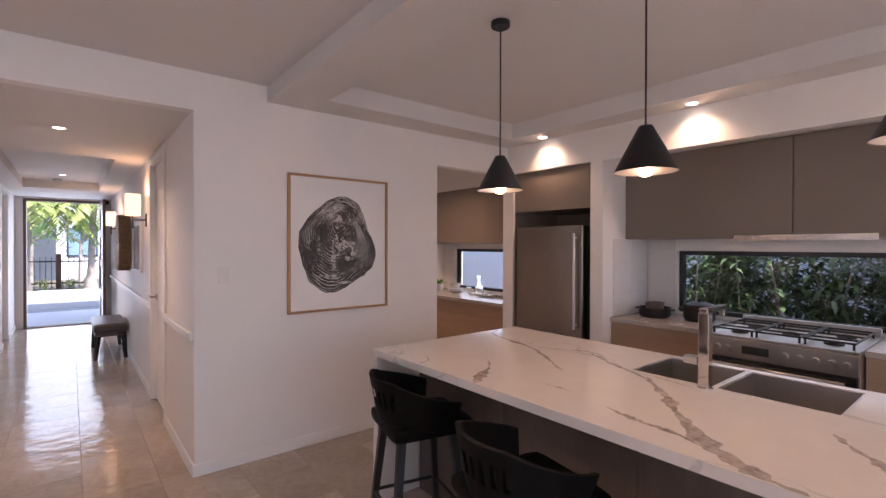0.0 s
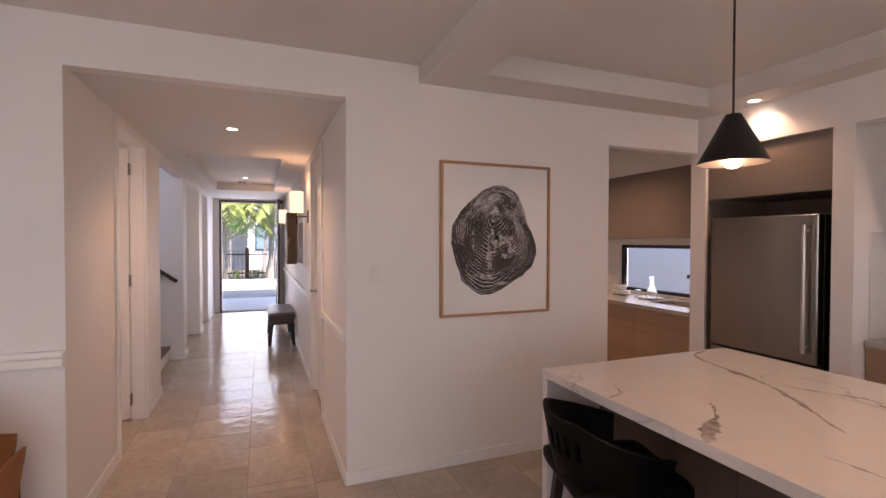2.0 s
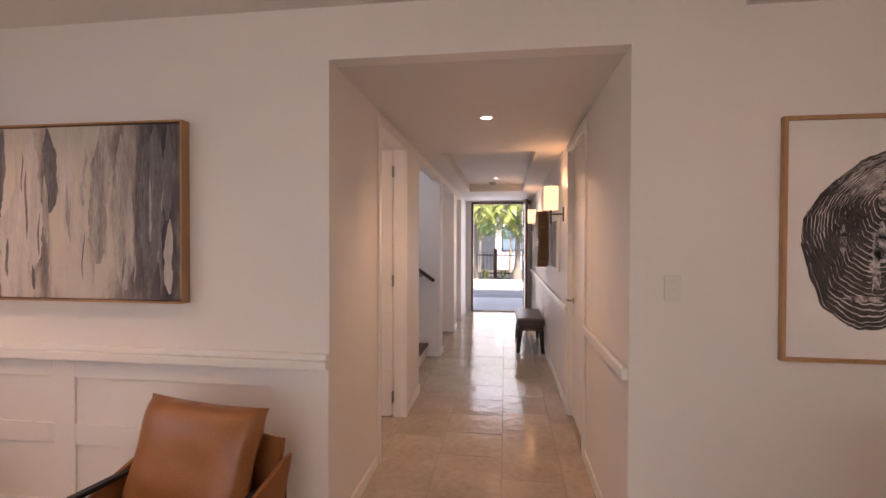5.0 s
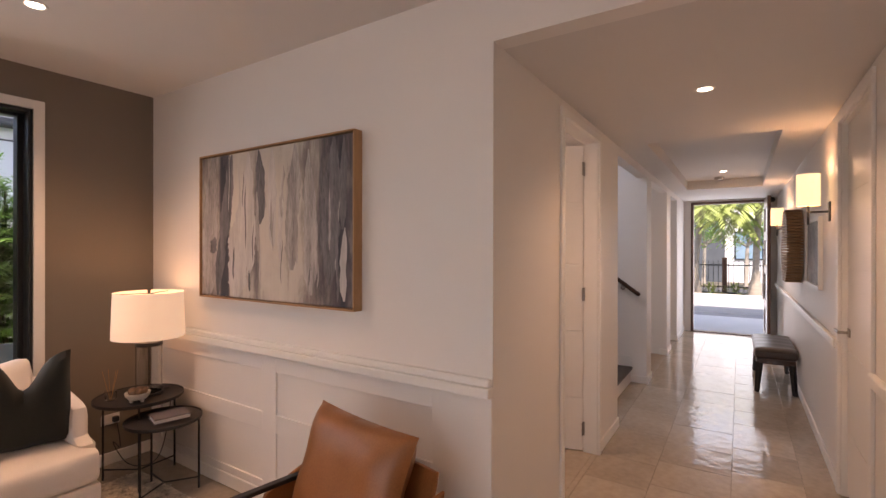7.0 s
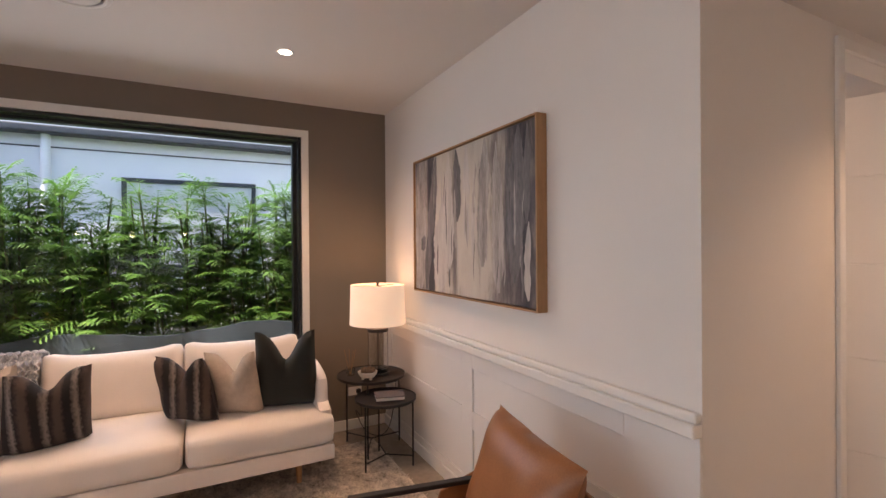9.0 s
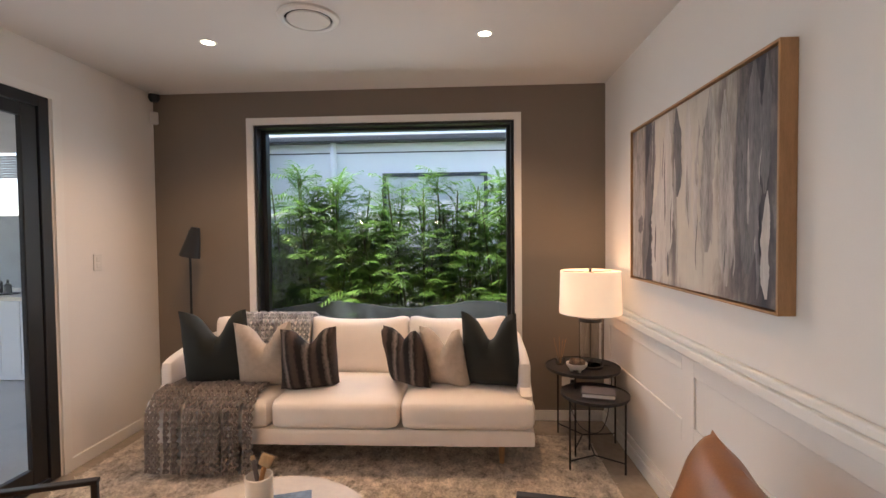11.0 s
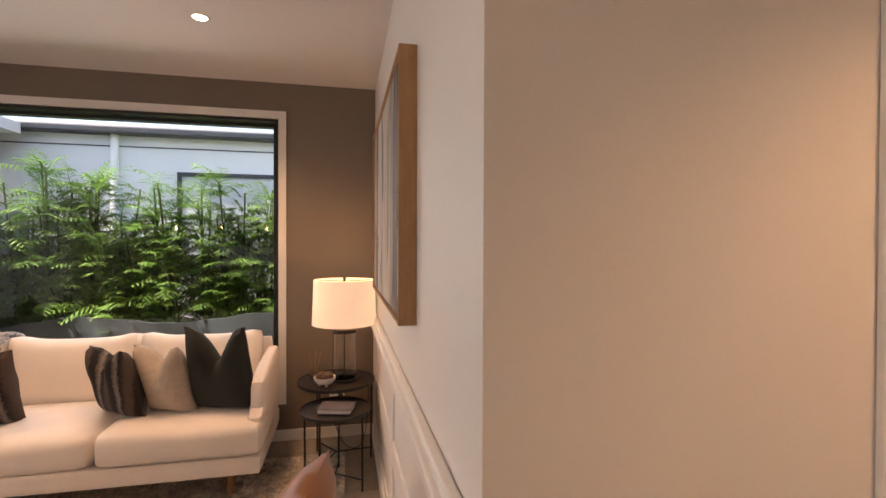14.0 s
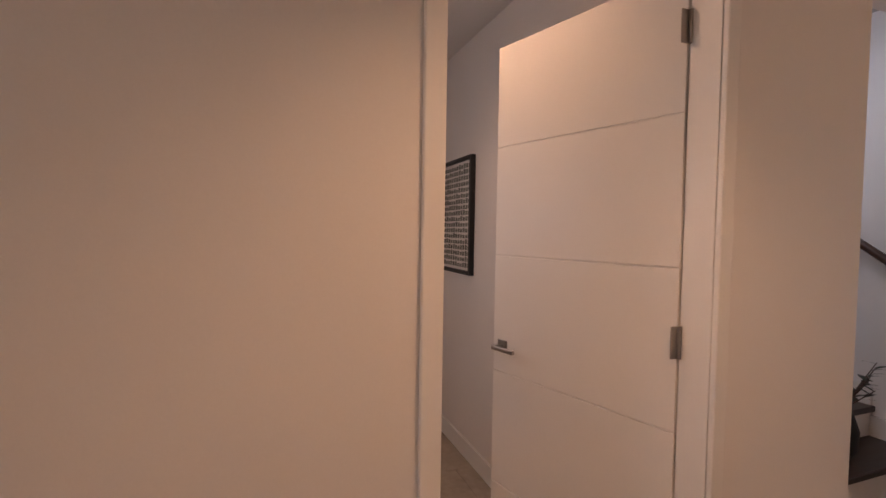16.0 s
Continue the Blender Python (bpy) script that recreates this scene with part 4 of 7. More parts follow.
cupboard("base_cupboard", "light oak base drawers under grey stone", 4.705, XB - 0.002, 0.55, 1.700, 0.10, 0.868, 3, OAKCAB, drawers=True, pulls=True)
structure("trim_kickboard", boxes((4.75, 2.56, 0, XB - 0.01, 3.405, 0.098), (4.75, 0.55, 0, XB - 0.01, 1.70, 0.098)), DARK, "dark kickboard")
wt = thing("worktop", "grey stone worktop beside the cooker", "worktop", at=(0, 0, 0))
part("slab", box(4.690, 2.558, 0.870, XB - 0.001, 3.408, 0.908, 0.003), BENCHTOP, wt)
wt = thing("worktop", "grey stone worktop beside the cooker", "worktop", at=(0, 0, 0))
part("slab", box(4.690, 0.55, 0.870, XB - 0.001, 1.702, 0.908, 0.003), BENCHTOP, wt)

ck = thing("cooker", "wide stainless steel freestanding gas cooker", "cooker", at=(0, 0, 0))
CY0, CY1 = 1.706, 2.554
part("body", box(4.60, CY0, 0.02, 5.30, CY1, 0.895, 0.004), STEEL, ck)
part("hob", box(4.57, CY0, 0.896, 5.28, CY1, 0.912, 0.004), STEEL, ck)
part("splash_rail", box(5.281, CY0, 0.896, 5.305, CY1, 0.975, 0.003), STEEL, ck, "steel back rail")
part("control_panel", box(4.560, CY0, 0.765, 4.599, CY1, 0.893, 0.006), STEEL, ck)
part("display", box(4.556, 2.16, 0.80, 4.5595, 2.32, 0.855, 0.001, 1), DARK, ck, "black clock display")
for y in (2.47, 2.41, 2.07, 1.99, 1.91, 1.83, 1.76):
    part("knob", rod((4.530, y, 0.828), (4.559, y, 0.828), 0.019, 0.022, 20), STEEL, ck, "round steel knob")
ov = part("oven_door", box(4.562, CY0 + 0.01, 0.20, 4.599, CY1 - 0.01, 0.755, 0.004), mat("oven_glass", (0.012, 0.012, 0.012), 0.08, var=0.1, bump=0), ck, "black glass oven door")
bm = rod((4.525, CY0 + 0.06, 0.715), (4.525, CY1 - 0.06, 0.715), 0.012)
for y in (CY0 + 0.1, CY1 - 0.1):
    rod((4.525, y, 0.715), (4.562, y, 0.715), 0.008, bm=bm)
part("handle", bm, STEEL, ov, "steel bar handle", True)
for i, (x, y) in enumerate(((4.76, 1.86), (4.76, 2.40), (5.10, 1.86), (5.10, 2.40), (4.93, 2.13))):
    part("burner", lathe([(0.0, 0.934), (0.032, 0.933), (0.035, 0.925), (0.052, 0.922), (0.055, 0.9125)], (x, y, 0), 20), CASTIRON, ck, "black gas burner", True)
for y in (1.86, 2.13, 2.40):
    g = bmesh.new()
    for a in (-0.125, 0.125):
        box(4.62, y + a - 0.005, 0.945, 5.22, y + a + 0.005, 0.955, bm=g)
    for x in (4.625, 4.76, 4.93, 5.10, 5.215):
        box(x - 0.005, y - 0.125, 0.945, x + 0.005, y + 0.125, 0.957, bm=g)
    for x in (4.625, 5.215):
        for a in (-0.12, 0.12):
            box(x - 0.006, y + a - 0.006, 0.9125, x + 0.006, y + a + 0.006, 0.946, bm=g)
    part("trivet", g, CASTIRON, ck, "black cast iron trivet")


def pot(x, y, r, h, lid, label):
    p = thing("cooking_pot", label, "pot", "pots on the worktop", at=(x, y, 0.9085))
    part("body", lathe([(r * 0.86, 0.0), (r * 0.97, 0.02), (r, h), (r * 0.96, h), (r * 0.92, 0.025), (0, 0.02)], seg=32), CASTIRON, p, smooth=True)
    for s in (-1, 1):
        bm = box(-0.05, s * r - 0.012 + 0.012 * s, h * 0.72, 0.05, s * r + 0.016 + 0.016 * s, h * 0.72 + 0.014, 0.005)
        part("handle", bm, CASTIRON, p)
    if lid:
        part("lid", lathe([(r * 1.01, h + 0.001), (r * 0.95, h + 0.015), (r * 0.4, h + 0.034), (0, h + 0.038)], seg=32), CASTIRON, p, smooth=True)
        part("knob", lathe([(0.008, h + 0.037), (0.018, h + 0.05), (0.016, h + 0.06), (0, h + 0.062)], seg=16), CASTIRON, p, smooth=True)
    return p


pot(5.05, 3.18, 0.135, 0.085, False, "black cast iron casserole pot on the worktop")
pot(5.10, 2.82, 0.125, 0.125, True, "black lidded cast iron pot on the worktop")
bb = thing("mortar", "rough brown stone mortar inside the open pot", "mortar", at=(5.05, 3.18, 0.93))
part("body", lathe([(0.055, 0.0), (0.075, 0.05), (0.078, 0.105), (0.066, 0.105), (0.05, 0.06), (0, 0.05)], seg=24), mat("rough_brown_stone", (0.13, 0.10, 0.085), 0.85, var=0.3, scale=20, fine=90, bump=0.6), bb, smooth=True)

# ---- pantry ----
cupboard("pantry_base_cupboard", "oak base cupboards along the pantry", 4.63, XB - 0.002, YW + 0.11, 6.595, 0.10, 0.868, 3, OAKCAB)
pt = thing("pantry_worktop", "grey stone pantry worktop with a dark sink", "worktop", at=(0, 0, 0))
tb = bmesh.new()
for r in ((4.61, YW + 0.11, 4.86, 6.595), (5.22, YW + 0.11, XB - 0.001, 6.595), (4.86, YW + 0.11, 5.22, 4.90), (4.86, 5.36, 5.22, 6.595)):
    box(r[0], r[1], 0.870, r[2], r[3], 0.908, bm=tb)
part("slab", tb, BENCHTOP, pt)
part("sink_bowl", boxes((4.855, 4.895, 0.72, 5.225, 5.365, 0.73), (4.855, 4.895, 0.73, 4.862, 5.365, 0.869), (5.218, 4.895, 0.73, 5.225, 5.365, 0.869), (4.862, 4.895, 0.73, 5.218, 4.902, 0.869), (4.862, 5.358, 0.73, 5.218, 5.365, 0.869)), STEEL, pt, "dark sunken sink bowl")
cupboard("pantry_wall_cupboard", "taupe matt pantry wall cupboards", 5.0, XB - 0.002, YW + 0.11, 6.595, 1.575, 2.298, 1, CABINET)
ptap = thing("pantry_tap", "slim black pantry mixer tap", "tap", at=(5.27, 5.06, 0.9085))
bm = rod((0, 0, 0), (0, 0, 0.30), 0.013)
rod((0, 0, 0.29), (-0.20, 0, 0.29), 0.011, bm=bm)
rod((-0.195, 0, 0.29), (-0.195, 0, 0.26), 0.011, bm=bm)
part("spout", bm, BLACKMETAL, ptap, smooth=True)
part("lever", rod((0, 0, 0.17), (0, -0.09, 0.19), 0.006), BLACKMETAL, ptap)
for i, z in enumerate((0.909, 0.934)):
    pl = thing("plate", "white ceramic plate in a stack", "plate", "stacked crockery", at=(5.06, 5.98, z))
    part("dish", lathe([(0.07, 0.0), (0.105, 0.012), (0.11, 0.022), (0.104, 0.022), (0.07, 0.008), (0, 0.006)], seg=32), CERAMIC, pl, smooth=True)
bw = thing("bowl", "white ceramic bowl stacked on plates", "bowl", "stacked crockery", at=(5.06, 5.98, 0.9585))
part("dish", lathe([(0.03, 0.0), (0.06, 0.02), (0.078, 0.07), (0.073, 0.07), (0.055, 0.025), (0, 0.01)], seg=32), CERAMIC, bw, smooth=True)
tr = thing("round_tray", "round white serving tray", "tray", at=(5.10, 5.56, 0.909))
part("dish", lathe([(0.12, 0.0), (0.135, 0.006), (0.135, 0.018), (0.128, 0.018), (0.125, 0.008), (0, 0.008)], seg=36), CERAMIC, tr, smooth=True)
cf = thing("carafe", "clear glass water carafe on the tray", "carafe", at=(5.10, 5.55, 0.918))
part("vessel", lathe([(0.0, 0.0), (0.055, 0.0), (0.065, 0.03), (0.05, 0.08), (0.021, 0.14), (0.02, 0.19), (0.032, 0.235), (0.029, 0.235), (0.017, 0.19), (0.018, 0.142), (0.046, 0.08), (0.06, 0.032), (0.05, 0.006), (0, 0.006)], seg=28), CLEAR, cf, smooth=True)
tu = thing("tumbler", "small clear drinking glass", "glass", at=(5.10, 5.75, 0.909))
part("vessel", lathe([(0.0, 0.0), (0.03, 0.0), (0.034, 0.08), (0.031, 0.08), (0.027, 0.008), (0, 0.008)], seg=20), CLEAR, tu, smooth=True)


def leafblade(bm, p, d, up, length, width, n=3, droop=0.3):
    """A narrow leaf from p along d, bending down."""
    d, up = d.normalized(), up.normalized()
    side = d.cross(up).normalized()
    prev = None
    for i in range(n + 1):
        f = i / n
        c = p + d * (length * f) - Vector((0, 0, droop * length * f * f))
        w = width * math.sin(math.pi * min(0.97, 0.12 + 0.88 * f)) * 0.5
        a, b = bm.verts.new(c + side * w), bm.verts.new(c - side * w)
        if prev:
            bm.faces.new((prev[0], prev[1], b, a))
        prev = (a, b)


pp = thing("potted_plant", "small leafy plant in a white pot", "plant", at=(5.03, 6.30, 0.909))
part("planter", lathe([(0.04, 0.0), (0.055, 0.01), (0.062, 0.10), (0.056, 0.10), (0.05, 0.08), (0, 0.08)], seg=24), CERAMIC, pp, smooth=True)
rng = random.Random(4)
bm = bmesh.new()
for i in range(46):
    a, e = rng.uniform(0, 6.28), rng.uniform(0.3, 1.3)
    d = Vector((math.cos(a) * math.cos(e), math.sin(a) * math.cos(e), math.sin(e)))
    leafblade(bm, Vector((0, 0, 0.085)) + d * rng.uniform(0, 0.06), d, Vector((0.1, 0.2, 1)), rng.uniform(0.05, 0.09), 0.03, 3, 0.5)
part("foliage", bm, LEAF, pp)

# ---- pictures and fittings on walls ----
def frame_bars(x0, x1, z0, z1, y, depth, w, bm=None):
    bm = bm or bmesh.new()
    box(x0, y - depth, z0, x0 + w, y, z1, 0.0015, 1, bm=bm)
    box(x1 - w, y - depth, z0, x1, y, z1, 0.0015, 1, bm=bm)
    box(x0 + w, y - depth, z0, x1 - w, y, z0 + w, 0.0015, 1, bm=bm)
    box(x0 + w, y - depth, z1 - w, x1 - w, y, z1, 0.0015, 1, bm=bm)
    return bm


INK = mat("black_print_ink", (0.012, 0.010, 0.009), 0.8, var=0.7, scale=16, fine=90, bump=0.0, tint=(0.040, 0.033, 0.030))
PALEINK = mat("pale_ring_ink", (0.42, 0.38, 0.36), 0.8, var=0.35, scale=30, fine=140, bump=0.0, tint=(0.56, 0.52, 0.50))
art = thing("framed_print", "framed black tree-ring print behind glass in a thin oak frame", "picture", at=(0, 0, 0))
PX0, PX1, PZ0, PZ1 = 2.195, 3.058, 1.027, 2.087
part("picture_frame", frame_bars(PX0, PX1, PZ0, PZ1, YW - 0.0005, 0.030, 0.018), OAK, art, "thin oak frame")
part("paper", boxes((PX0 + 0.018, YW - 0.014, PZ0 + 0.018, PX1 - 0.018, YW - 0.002, PZ1 - 0.018)), PAPER, art, "white paper")


def outline(th, k):
    """Radius of the wood slice's edge by angle."""
    s = 0.3452 + -0.0123 * math.cos(th) + 0.0015 * math.sin(th) + -0.0223 * math.cos(2 * th) + 0.0039 * math.sin(2 * th) + 0.0039 * math.cos(3 * th) + -0.0143 * math.sin(3 * th) + 0.0078 * math.cos(4 * th) + -0.0196 * math.sin(4 * th)
    return s * (1 + k * (noise.noise(Vector((math.cos(th) * 5, math.sin(th) * 5, 3))) + 0.5 * noise.noise(Vector((math.cos(th) * 22, math.sin(th) * 22, 3)))))


bm = bmesh.new()
cx, cz = 2.614, 1.543
mid = bm.verts.new((cx, YW - 0.0155, cz))
edge = [bm.verts.new((cx + 1.0 * outline(2 * math.pi * i / 220, 0.035) * math.cos(2 * math.pi * i / 220), YW - 0.0155, cz + 1.0 * outline(2 * math.pi * i / 220, 0.035) * math.sin(2 * math.pi * i / 220))) for i in range(220)]
for i in range(220):
    bm.faces.new((mid, edge[i], edge[(i + 1) % 220]))
part("tree_ring_print", bm, INK, art, "black ink wood slice print")
# pale gaps between the growth rings, broken and uneven, crowding towards the bark
rings = bmesh.new()
core = Vector((2.605, 0, 1.735))
for k in range(21):
    f = 0.10 + 0.87 * (k / 20) ** 0.9
    prev = None
    for i in range(241):
        th = 2 * math.pi * i / 240
        rad = outline(th, 0.035)
        bark = Vector((cx + rad * math.cos(th), 0, cz + rad * math.sin(th)))
        q = Vector((math.cos(th) * 2, math.sin(th) * 2, k * 0.31))
        g = f * (1 + 0.035 * noise.noise(q) + 0.012 * noise.noise(q * 4))
        c = core.lerp(bark, min(g, 0.985))
        out = (bark - core).normalized()
        ink = 0.36 + 1.0 * noise.noise(Vector((math.cos(th) * 1.6, math.sin(th) * 1.6, k * 0.17 + 7))) + 0.7 * noise.noise(Vector((math.cos(th) * 9, math.sin(th) * 9, k * 0.9)))
        half = 0.0034 * min(1.0, max(0.0, ink))
        if half < 0.00022:
            prev = None
            continue
        u = rings.verts.new((c.x + out.x * half, YW - 0.0160, c.z + out.z * half))
        v = rings.verts.new((c.x - out.x * half, YW - 0.0160, c.z - out.z * half))
        if prev:
            rings.faces.new((prev[0], prev[1], v, u))
        prev = (u, v)
tagged(part("growth_rings", rings, PALEINK, art, "pale broken growth rings"), kind="stuff")
GAP = mat("pale_ink_gap", (0.36, 0.33, 0.32), 0.8, var=0.5, scale=25, fine=160, bump=0)
gr = GAP.node_tree
gn = gr.nodes.new("ShaderNodeTexNoise")
gn.inputs["Scale"].default_value, gn.inputs["Detail"].default_value, gn.inputs["Roughness"].default_value = 34.0, 10.0, 0.75
gt = gr.nodes.new("ShaderNodeTexCoord")
gr.links.new(gt.outputs["Object"], gn.inputs["Vector"])
gc = gr.nodes.new("ShaderNodeValToRGB")
gc.color_ramp.elements[0].position, gc.color_ramp.elements[0].color = 0.42, (0.018, 0.015, 0.014, 1)
gc.color_ramp.elements[1].position, gc.color_ramp.elements[1].color = 0.56, (0.52, 0.48, 0.46, 1)
gr.links.new(gn.outputs["Fac"], gc.inputs[0])
gr.links.new(gc.outputs[0], gr.nodes["Principled BSDF"].inputs["Base Color"])
for (px, pz, rx, rz_, sd) in ((2.605, 1.735, 0.034, 0.050, 1), (2.60, 1.535, 0.050, 0.075, 2), (2.67, 1.555, 0.070, 0.034, 3), (2.565, 1.42, 0.020, 0.09, 4), (2.745, 1.49, 0.026, 0.045, 5), (2.70, 1.44, 0.045, 0.016, 6), (2.53, 1.30, 0.075, 0.014, 7), (2.44, 1.56, 0.012, 0.060, 8), (2.66, 1.245, 0.060, 0.012, 9)):
    bm = bmesh.new()
    c = bm.verts.new((px, YW - 0.0165, pz))
    ed = []
    for i in range(40):
        a = 2 * math.pi * i / 40
        k = 1 + 0.6 * noise.noise(Vector((math.cos(a) * 2 + sd * 7, math.sin(a) * 2, 1))) + 0.35 * noise.noise(Vector((math.cos(a) * 6 + sd * 7, math.sin(a) * 6, 1)))
        ed.append(bm.verts.new((px + rx * k * math.cos(a), YW - 0.0165, pz + rz_ * k * math.sin(a))))
    for i in range(40):
        bm.faces.new((c, ed[i], ed[(i + 1) % 40]))
    part("ink_gap", bm, GAP, art, "pale unprinted patch")
pg = part("glazing", boxes((PX0 + 0.018, YW - 0.0215, PZ0 + 0.018, PX1 - 0.018, YW - 0.0190, PZ1 - 0.018)), glass("picture_glass", ior=1.2), art, "clear glass")
pg.visible_shadow = False


def brush_painting():
    m = mat("abstract_paint", (0.3, 0.27, 0.25), 0.6, var=0.1, scale=20, fine=120, bump=0.3, dist=0.002)
    n, l = m.node_tree.nodes, m.node_tree.links
    tc = n.new("ShaderNodeTexCoord")

    def nz(scale, detail, stretch):
        mp = n.new("ShaderNodeMapping")
        mp.inputs["Scale"].default_value = stretch
        l.new(tc.outputs["Object"], mp.inputs["Vector"])
        t = n.new("ShaderNodeTexNoise")
        t.inputs["Scale"].default_value, t.inputs["Detail"].default_value = scale, detail
        t.inputs["Distortion"].default_value = 0.35
        t.inputs["Roughness"].default_value = 0.68
        l.new(mp.outputs[0], t.inputs["Vector"])
        return t.outputs["Fac"]

    wide, thin = nz(4.5, 9, (1.3, 1, 0.5)), nz(12, 10, (1.5, 1, 0.16))
    mx = n.new("ShaderNodeMix")
    mx.inputs[0].default_value = 0.42
    l.new(wide, mx.inputs[2])
    l.new(thin, mx.inputs[3])
    # darker left band and right edge
    sp = n.new("ShaderNodeSeparateXYZ")
    l.new(tc.outputs["Object"], sp.inputs[0])
    pos = n.new("ShaderNodeMapRange")
    pos.inputs["From Min"].default_value, pos.inputs["From Max"].default_value = -2.02, -0.62
    l.new(sp.outputs[0], pos.inputs["Value"])
    pr = n.new("ShaderNodeValToRGB")
    e = pr.color_ramp.elements
    e[0].position, e[0].color = 0.0, (0.50, 0.50, 0.50, 1)
    e[1].position, e[1].color = 1.0, (0.42, 0.42, 0.42, 1)
    for p, v in ((0.15, 0.52), (0.17, 0.18), (0.22, 0.20), (0.245, 0.74), (0.36, 0.66), (0.42, 0.46), (0.47, 0.70), (0.66, 0.66), (0.76, 0.52), (0.84, 0.36), (0.94, 0.28)):
        e.new(p).color = (v, v, v, 1)
    l.new(pos.outputs[0], pr.inputs[0])
    ad = n.new("ShaderNodeMath")
    ad.operation = "MULTIPLY_ADD"
    ad.inputs[1].default_value = 1.25
    l.new(mx.outputs[0], ad.inputs[0])
    sb = n.new("ShaderNodeMath")
    sb.operation = "SUBTRACT"
    sb.inputs[1].default_value = 0.62
    l.new(pr.outputs[0], sb.inputs[0])
    l.new(sb.outputs[0], ad.inputs[2])
    rp = n.new("ShaderNodeValToRGB")
    e = rp.color_ramp.elements
    e[0].position, e[0].color = 0.22, (0.032, 0.032, 0.042, 1)
    e[1].position, e[1].color = 0.80, (0.56, 0.52, 0.46, 1)
    for p, c in ((0.36, (0.10, 0.085, 0.090)), (0.47, (0.22, 0.19, 0.175)), (0.56, (0.36, 0.32, 0.28)), (0.64, (0.50, 0.46, 0.405))):
        e.new(p).color = (*c, 1)
    l.new(ad.outputs[0], rp.inputs[0])
    l.new(rp.outputs[0], n["Principled BSDF"].inputs["Base Color"])
    return m


pa = thing("abstract_painting", "grey and white abstract canvas in a deep oak frame", "painting", at=(0, 0, 0))
part("picture_frame", frame_bars(-2.022, -0.617, 1.222, 2.156, YW - 0.0005, 0.062, 0.010), OAK, pa, "deep oak shadow frame")
part("canvas", box(-2.006, YW - 0.052, 1.238, -0.633, YW - 0.003, 2.140, 0.002, 1), brush_painting(), pa, "painted canvas")
PAINTWHITE = mat("white_brush_paint", (0.60, 0.58, 0.55), 0.6, var=0.22, scale=9, fine=60, bump=0.25, stretch=(3, 1, 0.35), tint=(0.45, 0.42, 0.40))
PAINTDARK = mat("charcoal_brush_paint", (0.055, 0.052, 0.06), 0.55, var=0.5, scale=9, fine=60, bump=0.25, stretch=(3, 1, 0.35), tint=(0.13, 0.12, 0.125))
PAINTGREY = mat("taupe_brush_paint", (0.27, 0.245, 0.23), 0.6, var=0.35, scale=9, fine=60, bump=0.25, stretch=(3, 1, 0.35), tint=(0.36, 0.33, 0.31))


def brush_stroke(u, v0, v1, w, material, k, lean=0.0):
    """A vertical dragged stroke of paint with ragged edges and thinning ends."""
    bm = bmesh.new()
    y = YW - 0.0524 - 0.00006 * k
    prev = None
    m = 44
    for i in range(m + 1):
        f = i / m
        z = 1.243 + 0.892 * (v0 + (v1 - v0) * f)
        half = 0.5 * w * min(1.0, 0.25 + 5 * f, 0.12 + 3.2 * (1 - f))
        sway = 0.02 * noise.noise(Vector((k * 3.1, f * 1.6, 0)))
        lo = half * (1 + 0.35 * noise.noise(Vector((k * 5.3, f * 6, 1))) + 0.25 * noise.noise(Vector((k * 5.3, f * 25, 2))))
        hi = half * (1 + 0.35 * noise.noise(Vector((k * 7.7, f * 6, 3))) + 0.25 * noise.noise(Vector((k * 7.7, f * 25, 4))))
        cxx = -2.0 + 1.361 * (u + lean * (f - 0.5)) + sway
        a = bm.verts.new((min(max(cxx - lo, -2.004), -0.635), y, z))
        b = bm.verts.new((min(max(cxx + hi, -2.004), -0.635), y, z))
        if prev:
            bm.faces.new((prev[0], prev[1], b, a))
        prev = (a, b)
    part("brush_stroke", bm, material, pa)


strokes = [(0.07, 0.0, 1.0, 0.16, PAINTGREY, 0.02), (0.30, 0.0, 0.70, 0.20, PAINTWHITE, 0.05), (0.37, 0.15, 1.0, 0.10, PAINTWHITE, 0.0), (0.185, 0.0, 1.0, 0.085, PAINTDARK, 0.11), (0.215, 0.40, 1.0, 0.075, PAINTDARK, 0.04),
           (0.10, 0.30, 0.42, 0.07, PAINTDARK, 0.0), (0.445, 0.50, 1.0, 0.085, PAINTDARK, -0.02), (0.43, 0.32, 0.72, 0.035, PAINTGREY, 0.0), (0.535, 0.35, 1.0, 0.075, PAINTWHITE, 0.0), (0.59, 0.25, 0.80, 0.04, PAINTWHITE, 0.0),
           (0.67, 0.20, 1.0, 0.11, PAINTGREY, 0.02), (0.77, 0.05, 0.95, 0.10, PAINTGREY, 0.0), (0.89, 0.12, 1.0, 0.12, PAINTDARK, 0.02), (0.955, 0.45, 1.0, 0.05, PAINTDARK, 0.0), (0.955, 0.03, 0.46, 0.045, PAINTWHITE, 0.0), (0.84, 0.3, 0.9, 0.03, PAINTDARK, 0.0), (0.26, 0.12, 0.35, 0.018, PAINTDARK, 0.0)]
srng = random.Random(8)
for k in range(26):
    v = srng.uniform(0.0, 0.7)
    u = srng.uniform(0.2, 0.95)
    strokes.append((u, v, min(1.0, v + srng.uniform(0.12, 0.45)), srng.uniform(0.006, 0.020), srng.choice((PAINTWHITE, PAINTGREY, PAINTDARK) if u < 0.6 else (PAINTGREY, PAINTGREY, PAINTDARK)), 0.0))
for k, (u, v0, v1, w, material, lean) in enumerate(strokes):
    brush_stroke(u, v0, v1, w, material, k, lean)


